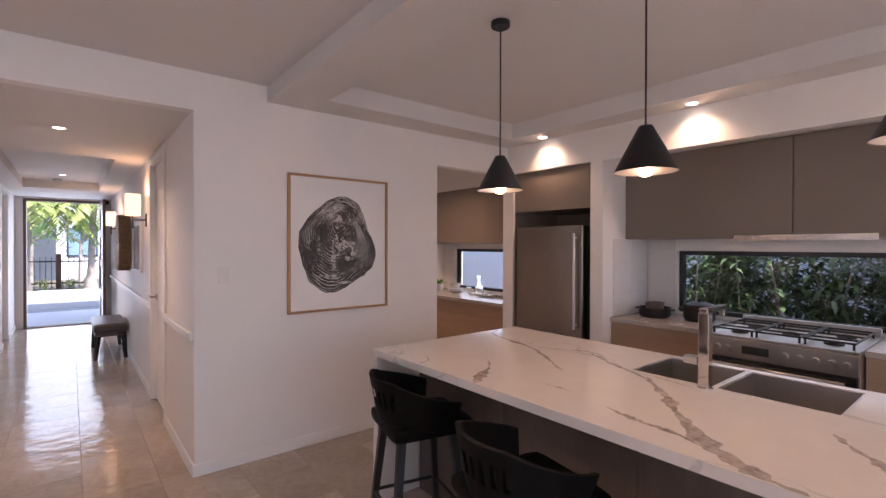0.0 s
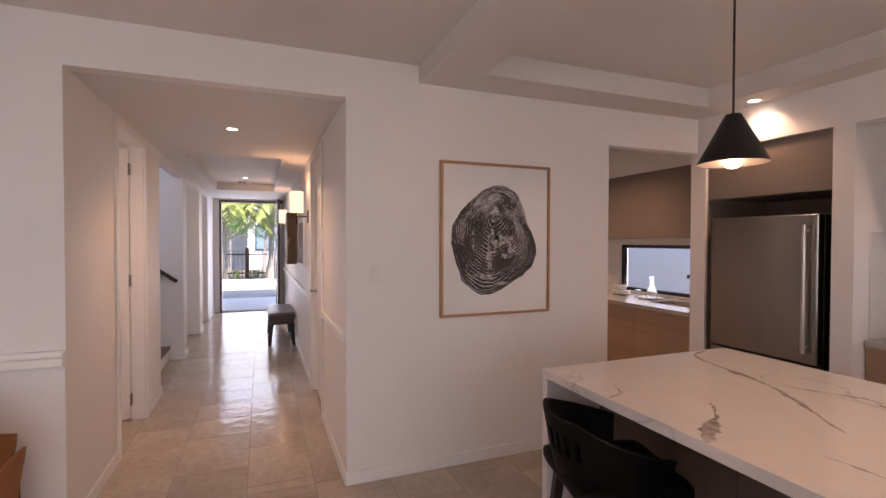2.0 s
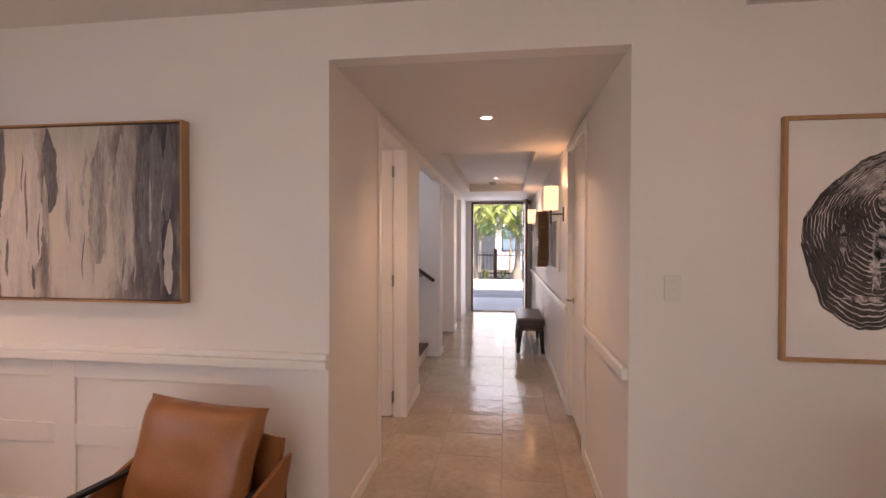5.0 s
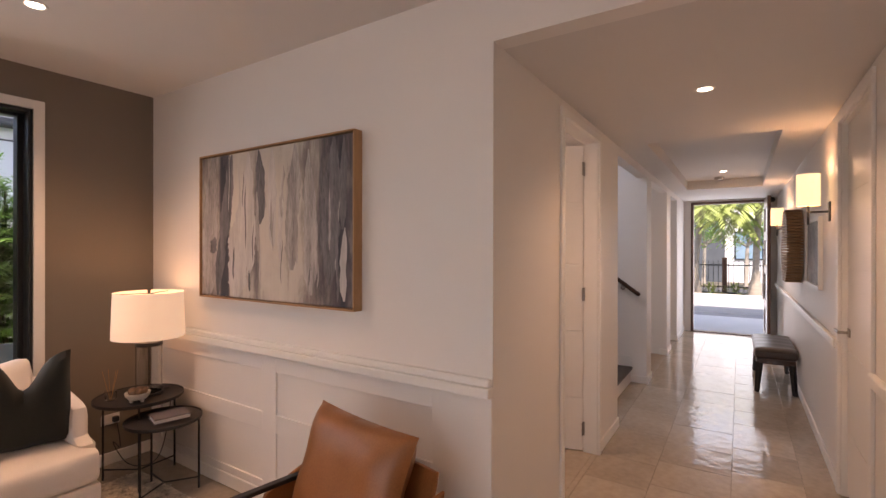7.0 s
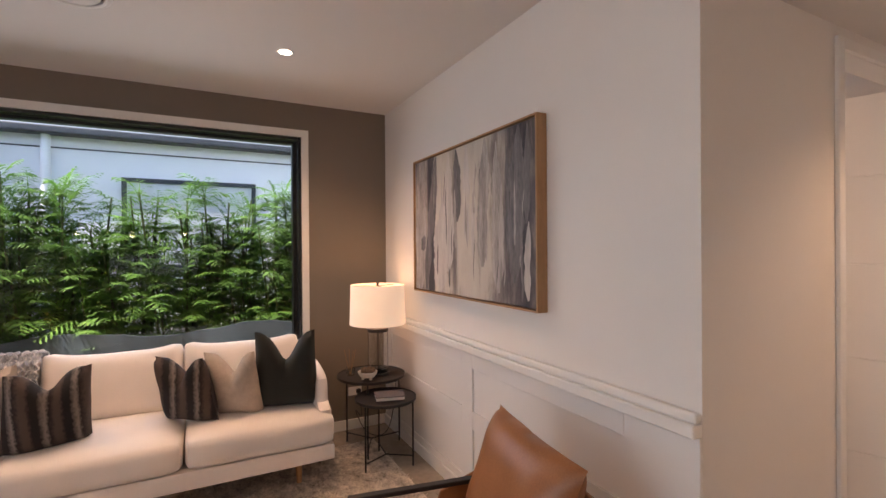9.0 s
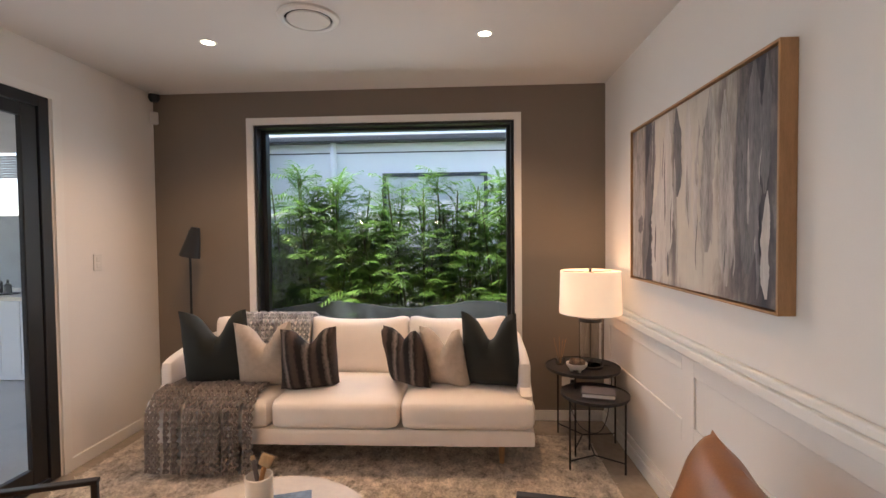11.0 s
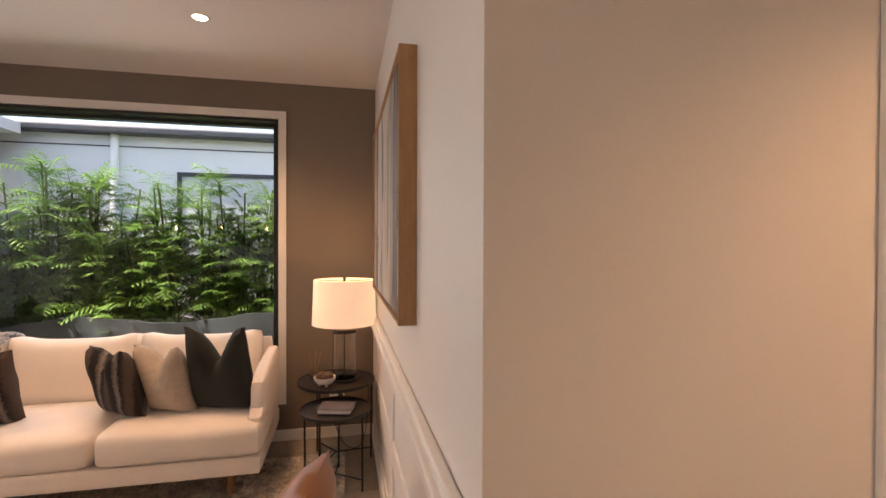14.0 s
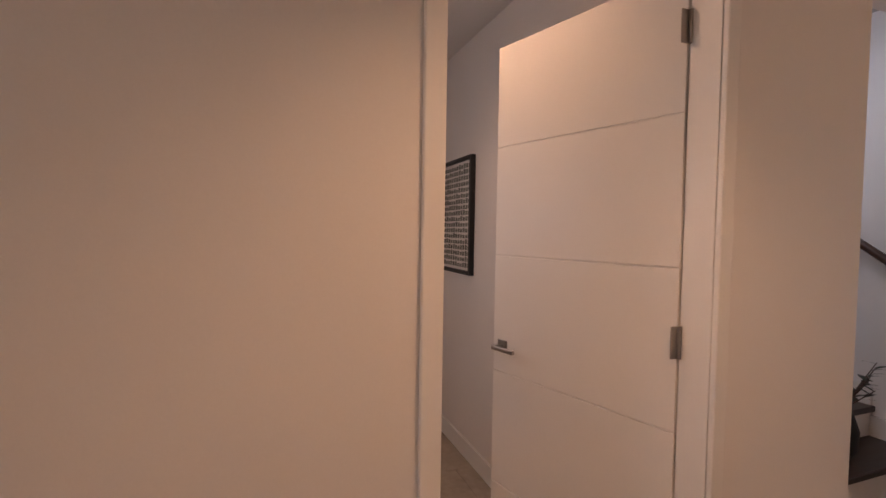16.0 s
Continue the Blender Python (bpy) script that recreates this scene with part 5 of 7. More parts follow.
def switch_plate(x, y, z, rz, label="white double light switch plate"):
    s = thing("light_switch", label, "light switch", at=(x, y, z), rz=rz)
    part("plate", box(-0.036, -0.009, -0.058, 0.036, -0.0005, 0.058, 0.003), PLASTIC, s)
    for a in (-0.022, 0.022):
        part("rocker", box(-0.016, -0.0125, a - 0.016, 0.016, -0.0085, a + 0.016, 0.002, 1), PLASTIC, s)


switch_plate(1.755, YW, 1.335, 0)
switch_plate(-2.13, YS, 1.345, 180)
ou = thing("power_outlet", "white double power outlet with a black plug", "power outlet", at=(XW, 4.26, 0.32), rz=90)
part("plate", box(-0.058, -0.009, -0.036, 0.058, -0.0005, 0.036, 0.003), PLASTIC, ou)
part("plug", box(0.008, -0.045, -0.02, 0.044, -0.009, 0.018, 0.006), BLACKMETAL, ou, "black plug")
cv = bpy.data.curves.new("cable", "CURVE")
cv.dimensions, cv.bevel_depth, cv.bevel_resolution = "3D", 0.003, 3
sp = cv.splines.new("NURBS")
pts = [(XW + 0.045, 4.285, 0.30), (XW + 0.07, 4.29, 0.22), (XW + 0.08, 4.30, 0.10), (XW + 0.12, 4.26, 0.16), (XW + 0.10, 4.22, 0.22), (XW + 0.14, 4.28, 0.05), (XW + 0.20, 4.32, 0.006), (XW + 0.30, 4.40, 0.006), (XW + 0.33, 4.47, 0.10), (XW + 0.40, 4.49, 0.54), (-2.33, 4.46, 0.575), (-2.325, 4.41, 0.572)]
sp.points.add(len(pts) - 1)
for q, p in zip(sp.points, pts):
    q.co = (*p, 1)
sp.use_endpoint_u, sp.order_u = True, 4
cv.materials.append(BLACKMETAL)
tagged(new("power_cable", cv), "thin black lamp cable hanging to the outlet", "cable")

cm = thing("security_camera", "small black dome camera high in the corner", "security camera", at=(XW + 0.07, YS + 0.06, 2.70))
part("mount", lathe([(0.035, -0.0005), (0.035, -0.02), (0.0, -0.02)], seg=20), PLASTIC, cm)
part("dome", lathe([(0.0, -0.085), (0.028, -0.078), (0.042, -0.052), (0.042, -0.021), (0.0, -0.021)], seg=24), BLACKMETAL, cm, smooth=True)
se = thing("alarm_sensor", "small white alarm sensor in the corner", "alarm sensor", at=(XW + 0.03, YS + 0.03, 2.50), rz=-45)
part("case", box(-0.028, -0.02, -0.05, 0.028, 0.02, 0.05, 0.01, 3), PLASTIC, se, smooth=True)
cm2 = thing("security_camera", "small black dome camera above the entry", "security camera", at=(1.50, YF - 0.0005, 2.40))
part("dome", rod((0, -0.06, 0), (0, -0.001, 0), 0.04, 0.045, 20), BLACKMETAL, cm2)
sm = thing("smoke_alarm", "round grey smoke alarm on the hall ceiling", "smoke alarm", at=(0.78, 10.45, 2.5698))
part("case", lathe([(0.05, -0.04), (0.058, -0.03), (0.06, 0.0), (0, 0)], seg=24), mat("grey_plastic", (0.45, 0.42, 0.40), 0.5, var=0.02), sm, smooth=True)
vt = thing("ceiling_vent", "round white ceiling air vent with concentric rings", "air vent", at=(-1.52, 2.595, H - 0.0003))
part("outer_ring", lathe([(0.165, 0.0), (0.16, -0.012), (0.14, -0.02), (0.128, -0.016), (0.128, 0.0)], seg=44), PLASTIC, vt, smooth=True)
# black disc put in as the shade inside the vent
part("gap_shade_disc", lathe([(0.128, -0.002), (0.0, -0.002), (0.0, -0.001)], seg=36), DARK, vt)
part("centre_plate", lathe([(0.0, -0.020), (0.112, -0.020), (0.116, -0.014), (0.10, -0.008), (0, -0.008)], seg=40), CEIL, vt, smooth=True)
part("hub", rod((0, 0, -0.010), (0, 0, -0.002), 0.02), PLASTIC, vt)

# ---- hall things ----
bn = thing("hall_bench", "low bench with a brown leather top and dark legs", "bench", at=(0, 0, 0))
BX0, BX1, BY0, BY1 = 1.165, 1.550, 8.80, 9.90
tt = softbox(BX0, BY0, 0.36, BX1, BY1, 0.475, 0.035, (0, 0, 0.012), 14)
for v in tt.verts:
    if v.co.z > 0.44:
        v.co.z -= 0.012 * (0.5 + 0.5 * math.cos((v.co.y - BY0) / 0.11 * math.pi)) ** 4
part("seat", tt, BROWNLEATHER, bn, "padded brown leather seat with stitched seams", True)
part("apron", boxes((BX0 + 0.02, BY0 + 0.02, 0.31, BX1 - 0.02, BY1 - 0.02, 0.365)), DARKWOOD, bn)
for x in (BX0 + 0.02, BX1 - 0.02):
    for y in (BY0 + 0.03, BY1 - 0.03):
        sx = 1 if x < 1.3 else -1
        part("leg", rod((x + 0.03 * sx, y, 0.32), (x + 0.005 * sx, y, 0.0), 0.034, 0.022, 4), mat("black_bench_leg", (0.015, 0.012, 0.010), 0.4, var=0.1) if "black_bench_leg" not in bpy.data.materials else bpy.data.materials["black_bench_leg"], bn)

SHADEGLOW = mat("lit_linen_shade", (1.0, 0.74, 0.40), 0.8, var=0.04, fine=200, bump=0.1, emit=0.5)
for y in (6.98, 10.30):
    w = thing("wall_sconce", "wall lamp with a glowing linen cylinder shade", "wall lamp", "hall wall lamps", at=(XR, y, 1.812))
    part("backplate", box(-0.012, -0.03, -0.07, -0.0005, 0.03, 0.07, 0.003), BLACKMETAL, w)
    part("arm", rod((-0.01, 0, 0), (-0.135, 0, 0), 0.008), BLACKMETAL, w)
    part("stem", rod((-0.125, 0, -0.09), (-0.125, 0, 0.10), 0.008), BLACKMETAL, w)
    part("shade", lathe([(0.070, 0.045), (0.070, 0.270), (0.067, 0.270), (0.067, 0.045)], (-0.125, 0, 0), 28), SHADEGLOW, w, "glowing cream linen shade", True)
    lamp("sconce_bulb", "POINT", Matrix.Translation((XR - 0.13, y, 2.09)), 3.0, WARM, radius=0.04)
    lamp("sconce_bulb", "POINT", Matrix.Translation((XR - 0.13, y, 1.83)), 1.5, WARM, radius=0.04)

RATTAN = mat("woven_rattan", (0.30, 0.175, 0.09), 0.6, var=0.25, scale=15, fine=90, bump=0.4, stretch=(1, 0.3, 3))
rt = thing("rattan_wall_panel", "rounded slatted brown rattan wall hanging", "wall hanging", at=(0, 0, 0))
ry, rz0 = 8.88, 1.575
for i in range(26):
    z = 1.215 + 0.029 * i
    f = abs(z - rz0) / 0.375
    hw = 0.375 * max(0.25, 1 - f ** 4) ** 0.5
    part("slat", box(XR - 0.145, ry - hw, z - 0.011, XR - 0.006, ry + hw, z + 0.011, 0.005, 1), RATTAN, rt)
part("back_bar", boxes((XR - 0.10, ry - 0.02, 1.22, XR - 0.0005, ry + 0.02, 1.93)), RATTAN, rt)
hp = thing("hall_picture", "white framed picture on the hall wall", "picture", at=(0, 0, 0))
part("picture_frame", boxes((XR - 0.03, 7.32, 1.23, XR - 0.0005, 7.345, 1.80), (XR - 0.03, 8.175, 1.23, XR - 0.0005, 8.20, 1.80), (XR - 0.03, 7.345, 1.23, XR - 0.0005, 8.175, 1.255), (XR - 0.03, 7.345, 1.775, XR - 0.0005, 8.175, 1.80)), TRIM, hp, "white frame")
part("artwork", boxes((XR - 0.012, 7.345, 1.255, XR - 0.0015, 8.175, 1.775)), mat("grey_wash_art", (0.30, 0.28, 0.27), 0.6, var=0.45, scale=4, fine=30, bump=0), hp, "soft grey artwork")

# side room picture
sr = thing("dot_picture", "black framed picture of rows of grey dabs", "picture", at=(0, 0, 0))
DX0, DX1, DY = -2.43, -1.66, YN - 0.0005
part("picture_frame", frame_bars(DX0, DX1, 1.24, 2.03, DY, 0.035, 0.025), BLACKMETAL, sr, "black box frame")
part("backing", boxes((DX0 + 0.025, DY - 0.010, 1.265, DX1 - 0.025, DY - 0.0005, 2.005)), PAPER, sr, "white backing")
rng = random.Random(9)
dabs = bmesh.new()
for i in range(16):
    for j in range(18):
        x, z = DX0 + 0.045 + 0.043 * i, 1.285 + 0.0395 * j
        box(x, DY - 0.014, z, x + 0.026, DY - 0.0105, z + rng.uniform(0.022, 0.033), bm=dabs)
tagged(part("paint_dab", dabs, mat("grey_green_dab", (0.16, 0.17, 0.15), 0.7, var=0.6, scale=40, fine=90, bump=0), sr, "rows of grey dabs"), kind="stuff")

# twig plant by the stairs
tp = thing("vase_of_branches", "dark leafed branches in a vase by the stairs", "plant", at=(-0.42, 7.95, 0.3603))
part("vessel", lathe([(0.05, 0.0), (0.08, 0.06), (0.085, 0.16), (0.05, 0.27), (0.035, 0.30), (0.03, 0.30), (0.04, 0.26), (0.0, 0.2)], seg=24), CASTIRON, tp, smooth=True)
rng = random.Random(12)
bm, tw = bmesh.new(), bmesh.new()
for i in range(7):
    a = rng.uniform(0, 6.28)
    tip = Vector((0.14 * math.cos(a), 0.10 * math.sin(a), rng.uniform(0.34, 0.56)))
    rod((0, 0, 0.25), tip, 0.004, 0.002, 6, bm=tw)
    for k in range(5):
        p = Vector((0, 0, 0.25)).lerp(tip, 0.45 + 0.13 * k)
        b = rng.uniform(0, 6.28)
        leafblade(bm, p, Vector((math.cos(b), math.sin(b), 0.5)), Vector((0, 0.2, 1)), rng.uniform(0.06, 0.09), 0.032, 4, 0.3)
part("twig", tw, DARKWOOD, tp)
part("foliage", bm, mat("dark_dry_leaf", (0.045, 0.05, 0.035), 0.6, var=0.3), tp)

# ---- living room ----
sf = thing("sofa", "cream linen three-seat sofa on tapered oak legs", "sofa", at=(0, 0, 0))
Y0, Y1, XF, XBk = 1.375, 3.860, -1.815, -2.70
part("base", softbox(XBk + 0.05, Y0 + 0.02, 0.195, XF - 0.015, Y1 - 0.005, 0.305, 0.02, cuts=5), FABRIC, sf, smooth=True)
seats = [(Y0, 2.19), (2.19, 3.015), (3.015, Y1)]
for i, (a, b) in enumerate(seats):
    part("seat_cushion", softbox(-2.52, a + 0.004, 0.295, XF, b - 0.004, 0.488, 0.055, (0.006, 0, 0.022), 10, 0.004, i), FABRIC, sf, smooth=True)
backs = [(1.50, 2.25), (2.25, 3.00), (3.00, 3.745)]
for i, (a, b) in enumerate(backs):
    bm = softbox(-0.10, a + 0.003, 0.0, 0.10, b - 0.003, 0.42, 0.055, (0.03, 0, 0.004), 12, 0.008, i + 5)
    for v in bm.verts:
        # pulled-up corners and a slack top edge
        g = abs(2 * (v.co.y - a) / (b - a) - 1)
        if v.co.z > 0.25:
            v.co.z += (v.co.z - 0.25) / 0.17 * (0.030 * g ** 4 - 0.012 * (1 - g * g))
    bm.transform(Matrix.Translation((-2.47, 0, 0.465)) @ Matrix.Rotation(radians(-12), 4, "Y"))
    part("back_cushion", bm, FABRIC, sf, smooth=True)
bm = softbox(-0.05, Y0 + 0.06, 0, 0.05, Y1 - 0.06, 0.56, 0.035, cuts=7)
bm.transform(Matrix.Translation((-2.60, 0, 0.27)) @ Matrix.Rotation(radians(-9), 4, "Y"))
part("backrest_frame", bm, FABRIC, sf, smooth=True)
for s, y in ((1, Y0 + 0.05), (-1, Y1 - 0.05)):
    bm = softbox(-2.66, y - 0.045, 0.29, -1.98, y + 0.045, 0.76, 0.035, cuts=8)
    for v in bm.verts:
        f = (v.co.x + 2.66) / 0.68
        if v.co.z > 0.5:
            v.co.z -= 0.05 * f + 0.10 * max(0, f - 0.7)
        v.co.x += 0.0 if v.co.z > 0.5 else 0.10 * f
    part("arm", bm, FABRIC, sf, smooth=True)
for x in (-2.02, -2.58):
    for y in (1.56, 3.66):
        part("leg", rod((x, y, 0.20), (x + (0.02 if x > -2.3 else -0.02), y, 0.022), 0.026, 0.016, 16), LEGWOOD, sf, "tapered oak leg", True)


def cushion(name, label, y, x, w, h, t, material, rz=0, lean=14, chop=0.07, seed=0, z=0.492):
    bm = pillow(w * 1.10, h * 1.10, t, chop, seed)
    bm.transform(Matrix.Rotation(radians(lean), 4, "X"))
    bm.transform(Matrix.Rotation(radians(90 + rz), 4, "Z"))
    ob = part(name, bm, material, smooth=True)
    ob.location = (x + 0.11, y, z)
    return tagged(ob, label, "cushion", "sofa cushions")


cushion("scatter_cushion", "large dark green velvet cushion on the sofa", 1.73, -2.24, 0.43, 0.51, 0.19, GREENVELVET, 10, 16, 0.24, 1)
cushion("scatter_cushion", "oatmeal woven cushion on the sofa", 2.075, -2.23, 0.37, 0.44, 0.18, OATMEAL, 8, 18, 0.21, 2)
cushion("scatter_cushion", "black and grey striped woven cushion on the sofa", 2.38, -2.18, 0.35, 0.42, 0.18, STRIPE, 16, 20, 0.14, 3)
cushion("scatter_cushion", "black and grey striped woven cushion on the sofa", 3.06, -2.25, 0.32, 0.385, 0.17, STRIPE, -38, 16, 0.15, 4)
cushion("scatter_cushion", "oatmeal woven cushion on the sofa", 3.31, -2.26, 0.305, 0.395, 0.17, OATMEAL, -24, 18, 0.17, 5)
cushion("scatter_cushion", "large dark green velvet cushion on the sofa", 3.61, -2.23, 0.365, 0.49, 0.18, GREENVELVET, -14, 15, 0.25, 6)


def throw(name, label, path, y0, y1, material, loops=46):
    """A knitted throw laid along a path of (x, z), made of plaited cords."""
    t = thing(name, label, "throw", at=(0, 0, 0))
    seglen = [0.0]
    for a, b in zip(path, path[1:]):
        seglen.append(seglen[-1] + math.hypot(b[0] - a[0], b[1] - a[1]))

    def at(s):
        s = max(0, min(seglen[-1] - 1e-6, s))
        for i in range(len(path) - 1):
            if s <= seglen[i + 1]:
                f = (s - seglen[i]) / (seglen[i + 1] - seglen[i])
                return path[i][0] + f * (path[i + 1][0] - path[i][0]), path[i][1] + f * (path[i + 1][1] - path[i][1])
        return path[-1]

    rows = int((y1 - y0) / 0.036)
    for k in range(rows):
        y = y0 + (k + 0.5) * (y1 - y0) / rows
        bm = bmesh.new()
        n = int(seglen[-1] / 0.012)
        extra = 0.03 * noise.noise(Vector((k * 0.7, 2, 5)))
        for strand in (0, 1):
            prev = None
            for i in range(n + 1):
                s = i * 0.012
                x, z = at(s)
                x2, z2 = at(s + 0.004)
                tx, tz = x2 - x, z2 - z
                ln = math.hypot(tx, tz) or 1
                nx, nz_ = -tz / ln, tx / ln
                if nz_ < 0 or (abs(nz_) < 0.2 and nx < 0):
                    nx, nz_ = -nx, -nz_
                ph = s / 0.042 * 2 * math.pi / 2 + strand * math.pi
                sway = 0.02 * noise.noise(Vector((y * 3, s * 4, 1))) * (1 if z < 0.45 else 0.2)
                off = 0.010 + 0.007 * (1 + math.cos(2 * ph)) + abs(sway) + (0.022 * (0.5 + 0.5 * math.sin(k * 1.1)) if z < 0.44 else 0)
                c = Vector((x + nx * off, y + 0.0125 * math.sin(ph) + extra * (1 if z < 0.45 else 0.3), z + nz_ * off))
                ring = []
                for q in range(5):
                    a = 2 * math.pi * q / 5
                    ring.append(bm.verts.new(c + Vector((nx * math.sin(a), 0, nz_ * math.sin(a))) * 0.0085 + Vector((0, math.cos(a) * 0.0095, 0))))
                if prev:
                    for q in range(5):
                        bm.faces.new((prev[q], prev[(q + 1) % 5], ring[(q + 1) % 5], ring[q]))
                prev = ring
        bmesh.ops.recalc_face_normals(bm, faces=bm.faces[:])
        part("cord", bm, material, t, smooth=True)
    return t


WOOL = mat("grey_brown_wool", (0.20, 0.165, 0.145), 0.95, var=0.2, scale=25, fine=300, bump=0.6, rand=0.10)
throw("knitted_throw", "chunky grey-brown knitted throw over the sofa seat", [(-2.30, 0.515), (-1.98, 0.515), (-1.87, 0.500), (-1.815, 0.455), (-1.795, 0.40), (-1.79, 0.30), (-1.785, 0.16), (-1.77, 0.04)], 1.43, 2.11, WOOL)
PALEWOOL = mat("pale_grey_wool", (0.38, 0.37, 0.37), 0.95, var=0.3, scale=25, fine=300, bump=0.6, rand=0.15)
throw("back_throw", "pale grey knitted throw over the sofa back", [(-2.685, 0.60), (-2.665, 0.83), (-2.61, 0.875), (-2.52, 0.905), (-2.43, 0.865), (-2.375, 0.70)], 1.66, 2.27, PALEWOOL)


def round_table(x, y, r, h, label, rot):
    t = thing("side_table", label, "side table", "nest of side tables", at=(x, y, 0), rz=rot)
    part("tabletop", lathe([(0, h - 0.018), (r - 0.004, h - 0.018), (r, h - 0.014), (r, h + 0.004), (r - 0.005, h + 0.004), (r - 0.008, h - 0.002), (0, h - 0.002)], seg=48), mat("black_table_top", (0.016, 0.015, 0.015), 0.5, var=0.15, scale=10, fine=120, bump=0.05) if "black_table_top" not in bpy.data.materials else bpy.data.materials["black_table_top"], t, smooth=True)
    hub = Vector((0, 0, 0.07))
    for k in range(3):
        a = radians(120 * k)
        p = Vector(((r - 0.02) * math.cos(a), (r - 0.02) * math.sin(a), 0))
        part("leg", rod((p.x, p.y, 0.0), (p.x, p.y, h - 0.017), 0.0065, seg=10), BLACKMETAL, t)
        part("stretcher", rod((p.x, p.y, 0.07), hub, 0.005, seg=8), BLACKMETAL, t)


round_table(-2.335, 4.262, 0.258, 0.565, "tall round black metal side table", 215)
round_table(-2.02, 4.262, 0.215, 0.478, "low round black metal side table", 175)
RUGTOP = 0.022
tl = thing("table_lamp", "table lamp with clear glass base and glowing drum shade", "table lamp", at=(-2.325, 4.315, 0.564))
part("foot", lathe([(0, 0), (0.088, 0), (0.09, 0.006), (0.088, 0.016), (0, 0.016)], seg=36), BLACKMETAL, tl, "dark round foot", True)
part("glass_base", lathe([(0.078, 0.0165), (0.078, 0.325), (0.074, 0.325), (0.074, 0.0165)], seg=40), CLEAR, tl, "clear glass cylinder", True)
part("rod", rod((0, 0, 0.016), (0, 0, 0.42), 0.004, seg=8), BLACKMETAL, tl)
part("collar", lathe([(0, 0.326), (0.081, 0.326), (0.081, 0.352), (0.03, 0.356), (0, 0.356)], seg=36), BLACKMETAL, tl, "dark metal collar", True)
LAMPSHADE = mat("lit_cream_shade", (0.95, 0.74, 0.54), 0.85, var=0.03, fine=220, bump=0.1, emit=0.15)
part("shade", lathe([(0.215, 0.385), (0.205, 0.685), (0.2025, 0.685), (0.2125, 0.385)], seg=56), LAMPSHADE, tl, "glowing cream drum shade", True)
sp_ = bmesh.new()
for k in range(3):
    a = radians(120 * k)
    rod((0, 0, 0.675), (0.203 * math.cos(a), 0.203 * math.sin(a), 0.675), 0.003, seg=6, bm=sp_)
part("spider", sp_, BLACKMETAL, tl)
part("finial", lathe([(0.008, 0.672), (0.010, 0.69), (0.012, 0.70), (0.0, 0.703)], seg=14), BLACKMETAL, tl, smooth=True)
part("bulb", lathe([(0, 0.42), (0.014, 0.42), (0.03, 0.48), (0.022, 0.515), (0, 0.525)], seg=18), BULB, tl, "glowing bulb", True)
lamp("table_lamp_up", "POINT", Matrix.Translation((-2.325, 4.315, 1.17)), 1.15, (1.0, 0.70, 0.45), radius=0.05)
lamp("table_lamp_down", "POINT", Matrix.Translation((-2.325, 4.315, 0.975)), 2.2, (1.0, 0.70, 0.45), radius=0.05)
bo = thing("stone_bowl", "small white footed bowl on the side table", "bowl", at=(-2.20, 4.19, 0.5645))
part("dish", lathe([(0.05, 0.022), (0.068, 0.045), (0.072, 0.062), (0.067, 0.062), (0.058, 0.040), (0, 0.03)], seg=32), CERAMIC, bo, smooth=True)
for k in range(3):
    a = radians(120 * k + 20)
    part("foot", lathe([(0, 0), (0.01, 0.003), (0.011, 0.026), (0, 0.03)], (0.035 * math.cos(a), 0.035 * math.sin(a), 0), 12), CERAMIC, bo, smooth=True)
rng = random.Random(2)
DRY = mat("brown_seed_pod", (0.13, 0.085, 0.055), 0.8, var=0.3, scale=30, fine=120, bump=0.6)
for k in range(5):
    bm = bmesh.new()
    bmesh.ops.create_icosphere(bm, subdivisions=2, radius=0.024)
    for v in bm.verts:
        v.co *= 1 + 0.25 * noise.noise(v.co * 60 + Vector((k, 0, 0)))
    a = radians(72 * k)
    ob = part("seed_pod", bm, DRY, smooth=True)
    ob.location = (-2.20 + 0.034 * math.cos(a), 4.19 + 0.034 * math.sin(a), 0.5645 + 0.066)
    tagged(ob, "rough brown seed pod in the white bowl", "seed pod", "pods in the bowl")
df = thing("reed_diffuser", "small glass reed diffuser with thin sticks", "diffuser", at=(-2.39, 4.115, 0.5645))
part("vessel", lathe([(0, 0), (0.03, 0), (0.032, 0.055), (0.029, 0.055), (0.027, 0.006), (0, 0.006)], seg=24), CLEAR, df, smooth=True)
for k in range(4):
    a = radians(80 * k + 15)
    part("reed", rod((0.005 * math.cos(a), 0.005 * math.sin(a), 0.008), (0.045 * math.cos(a), 0.045 * math.sin(a), 0.19), 0.0015, seg=6), LEGWOOD, df)
bk = thing("book", "grey clothbound book on the low side table", "book", at=(-1.965, 4.27, 0.4825), rz=-14)
GREYCLOTH = mat("grey_book_cloth", (0.12, 0.105, 0.11), 0.8, var=0.1, fine=250, bump=0.2)
part("cover", boxes((-0.075, -0.10, 0, 0.075, 0.10, 0.004), (-0.075, -0.10, 0.026, 0.075, 0.10, 0.030), (-0.075, -0.10, 0.004, -0.071, 0.10, 0.026)), GREYCLOTH, bk)
part("pages", boxes((-0.070, -0.096, 0.0045, 0.071, 0.096, 0.0255)), PAPER, bk)

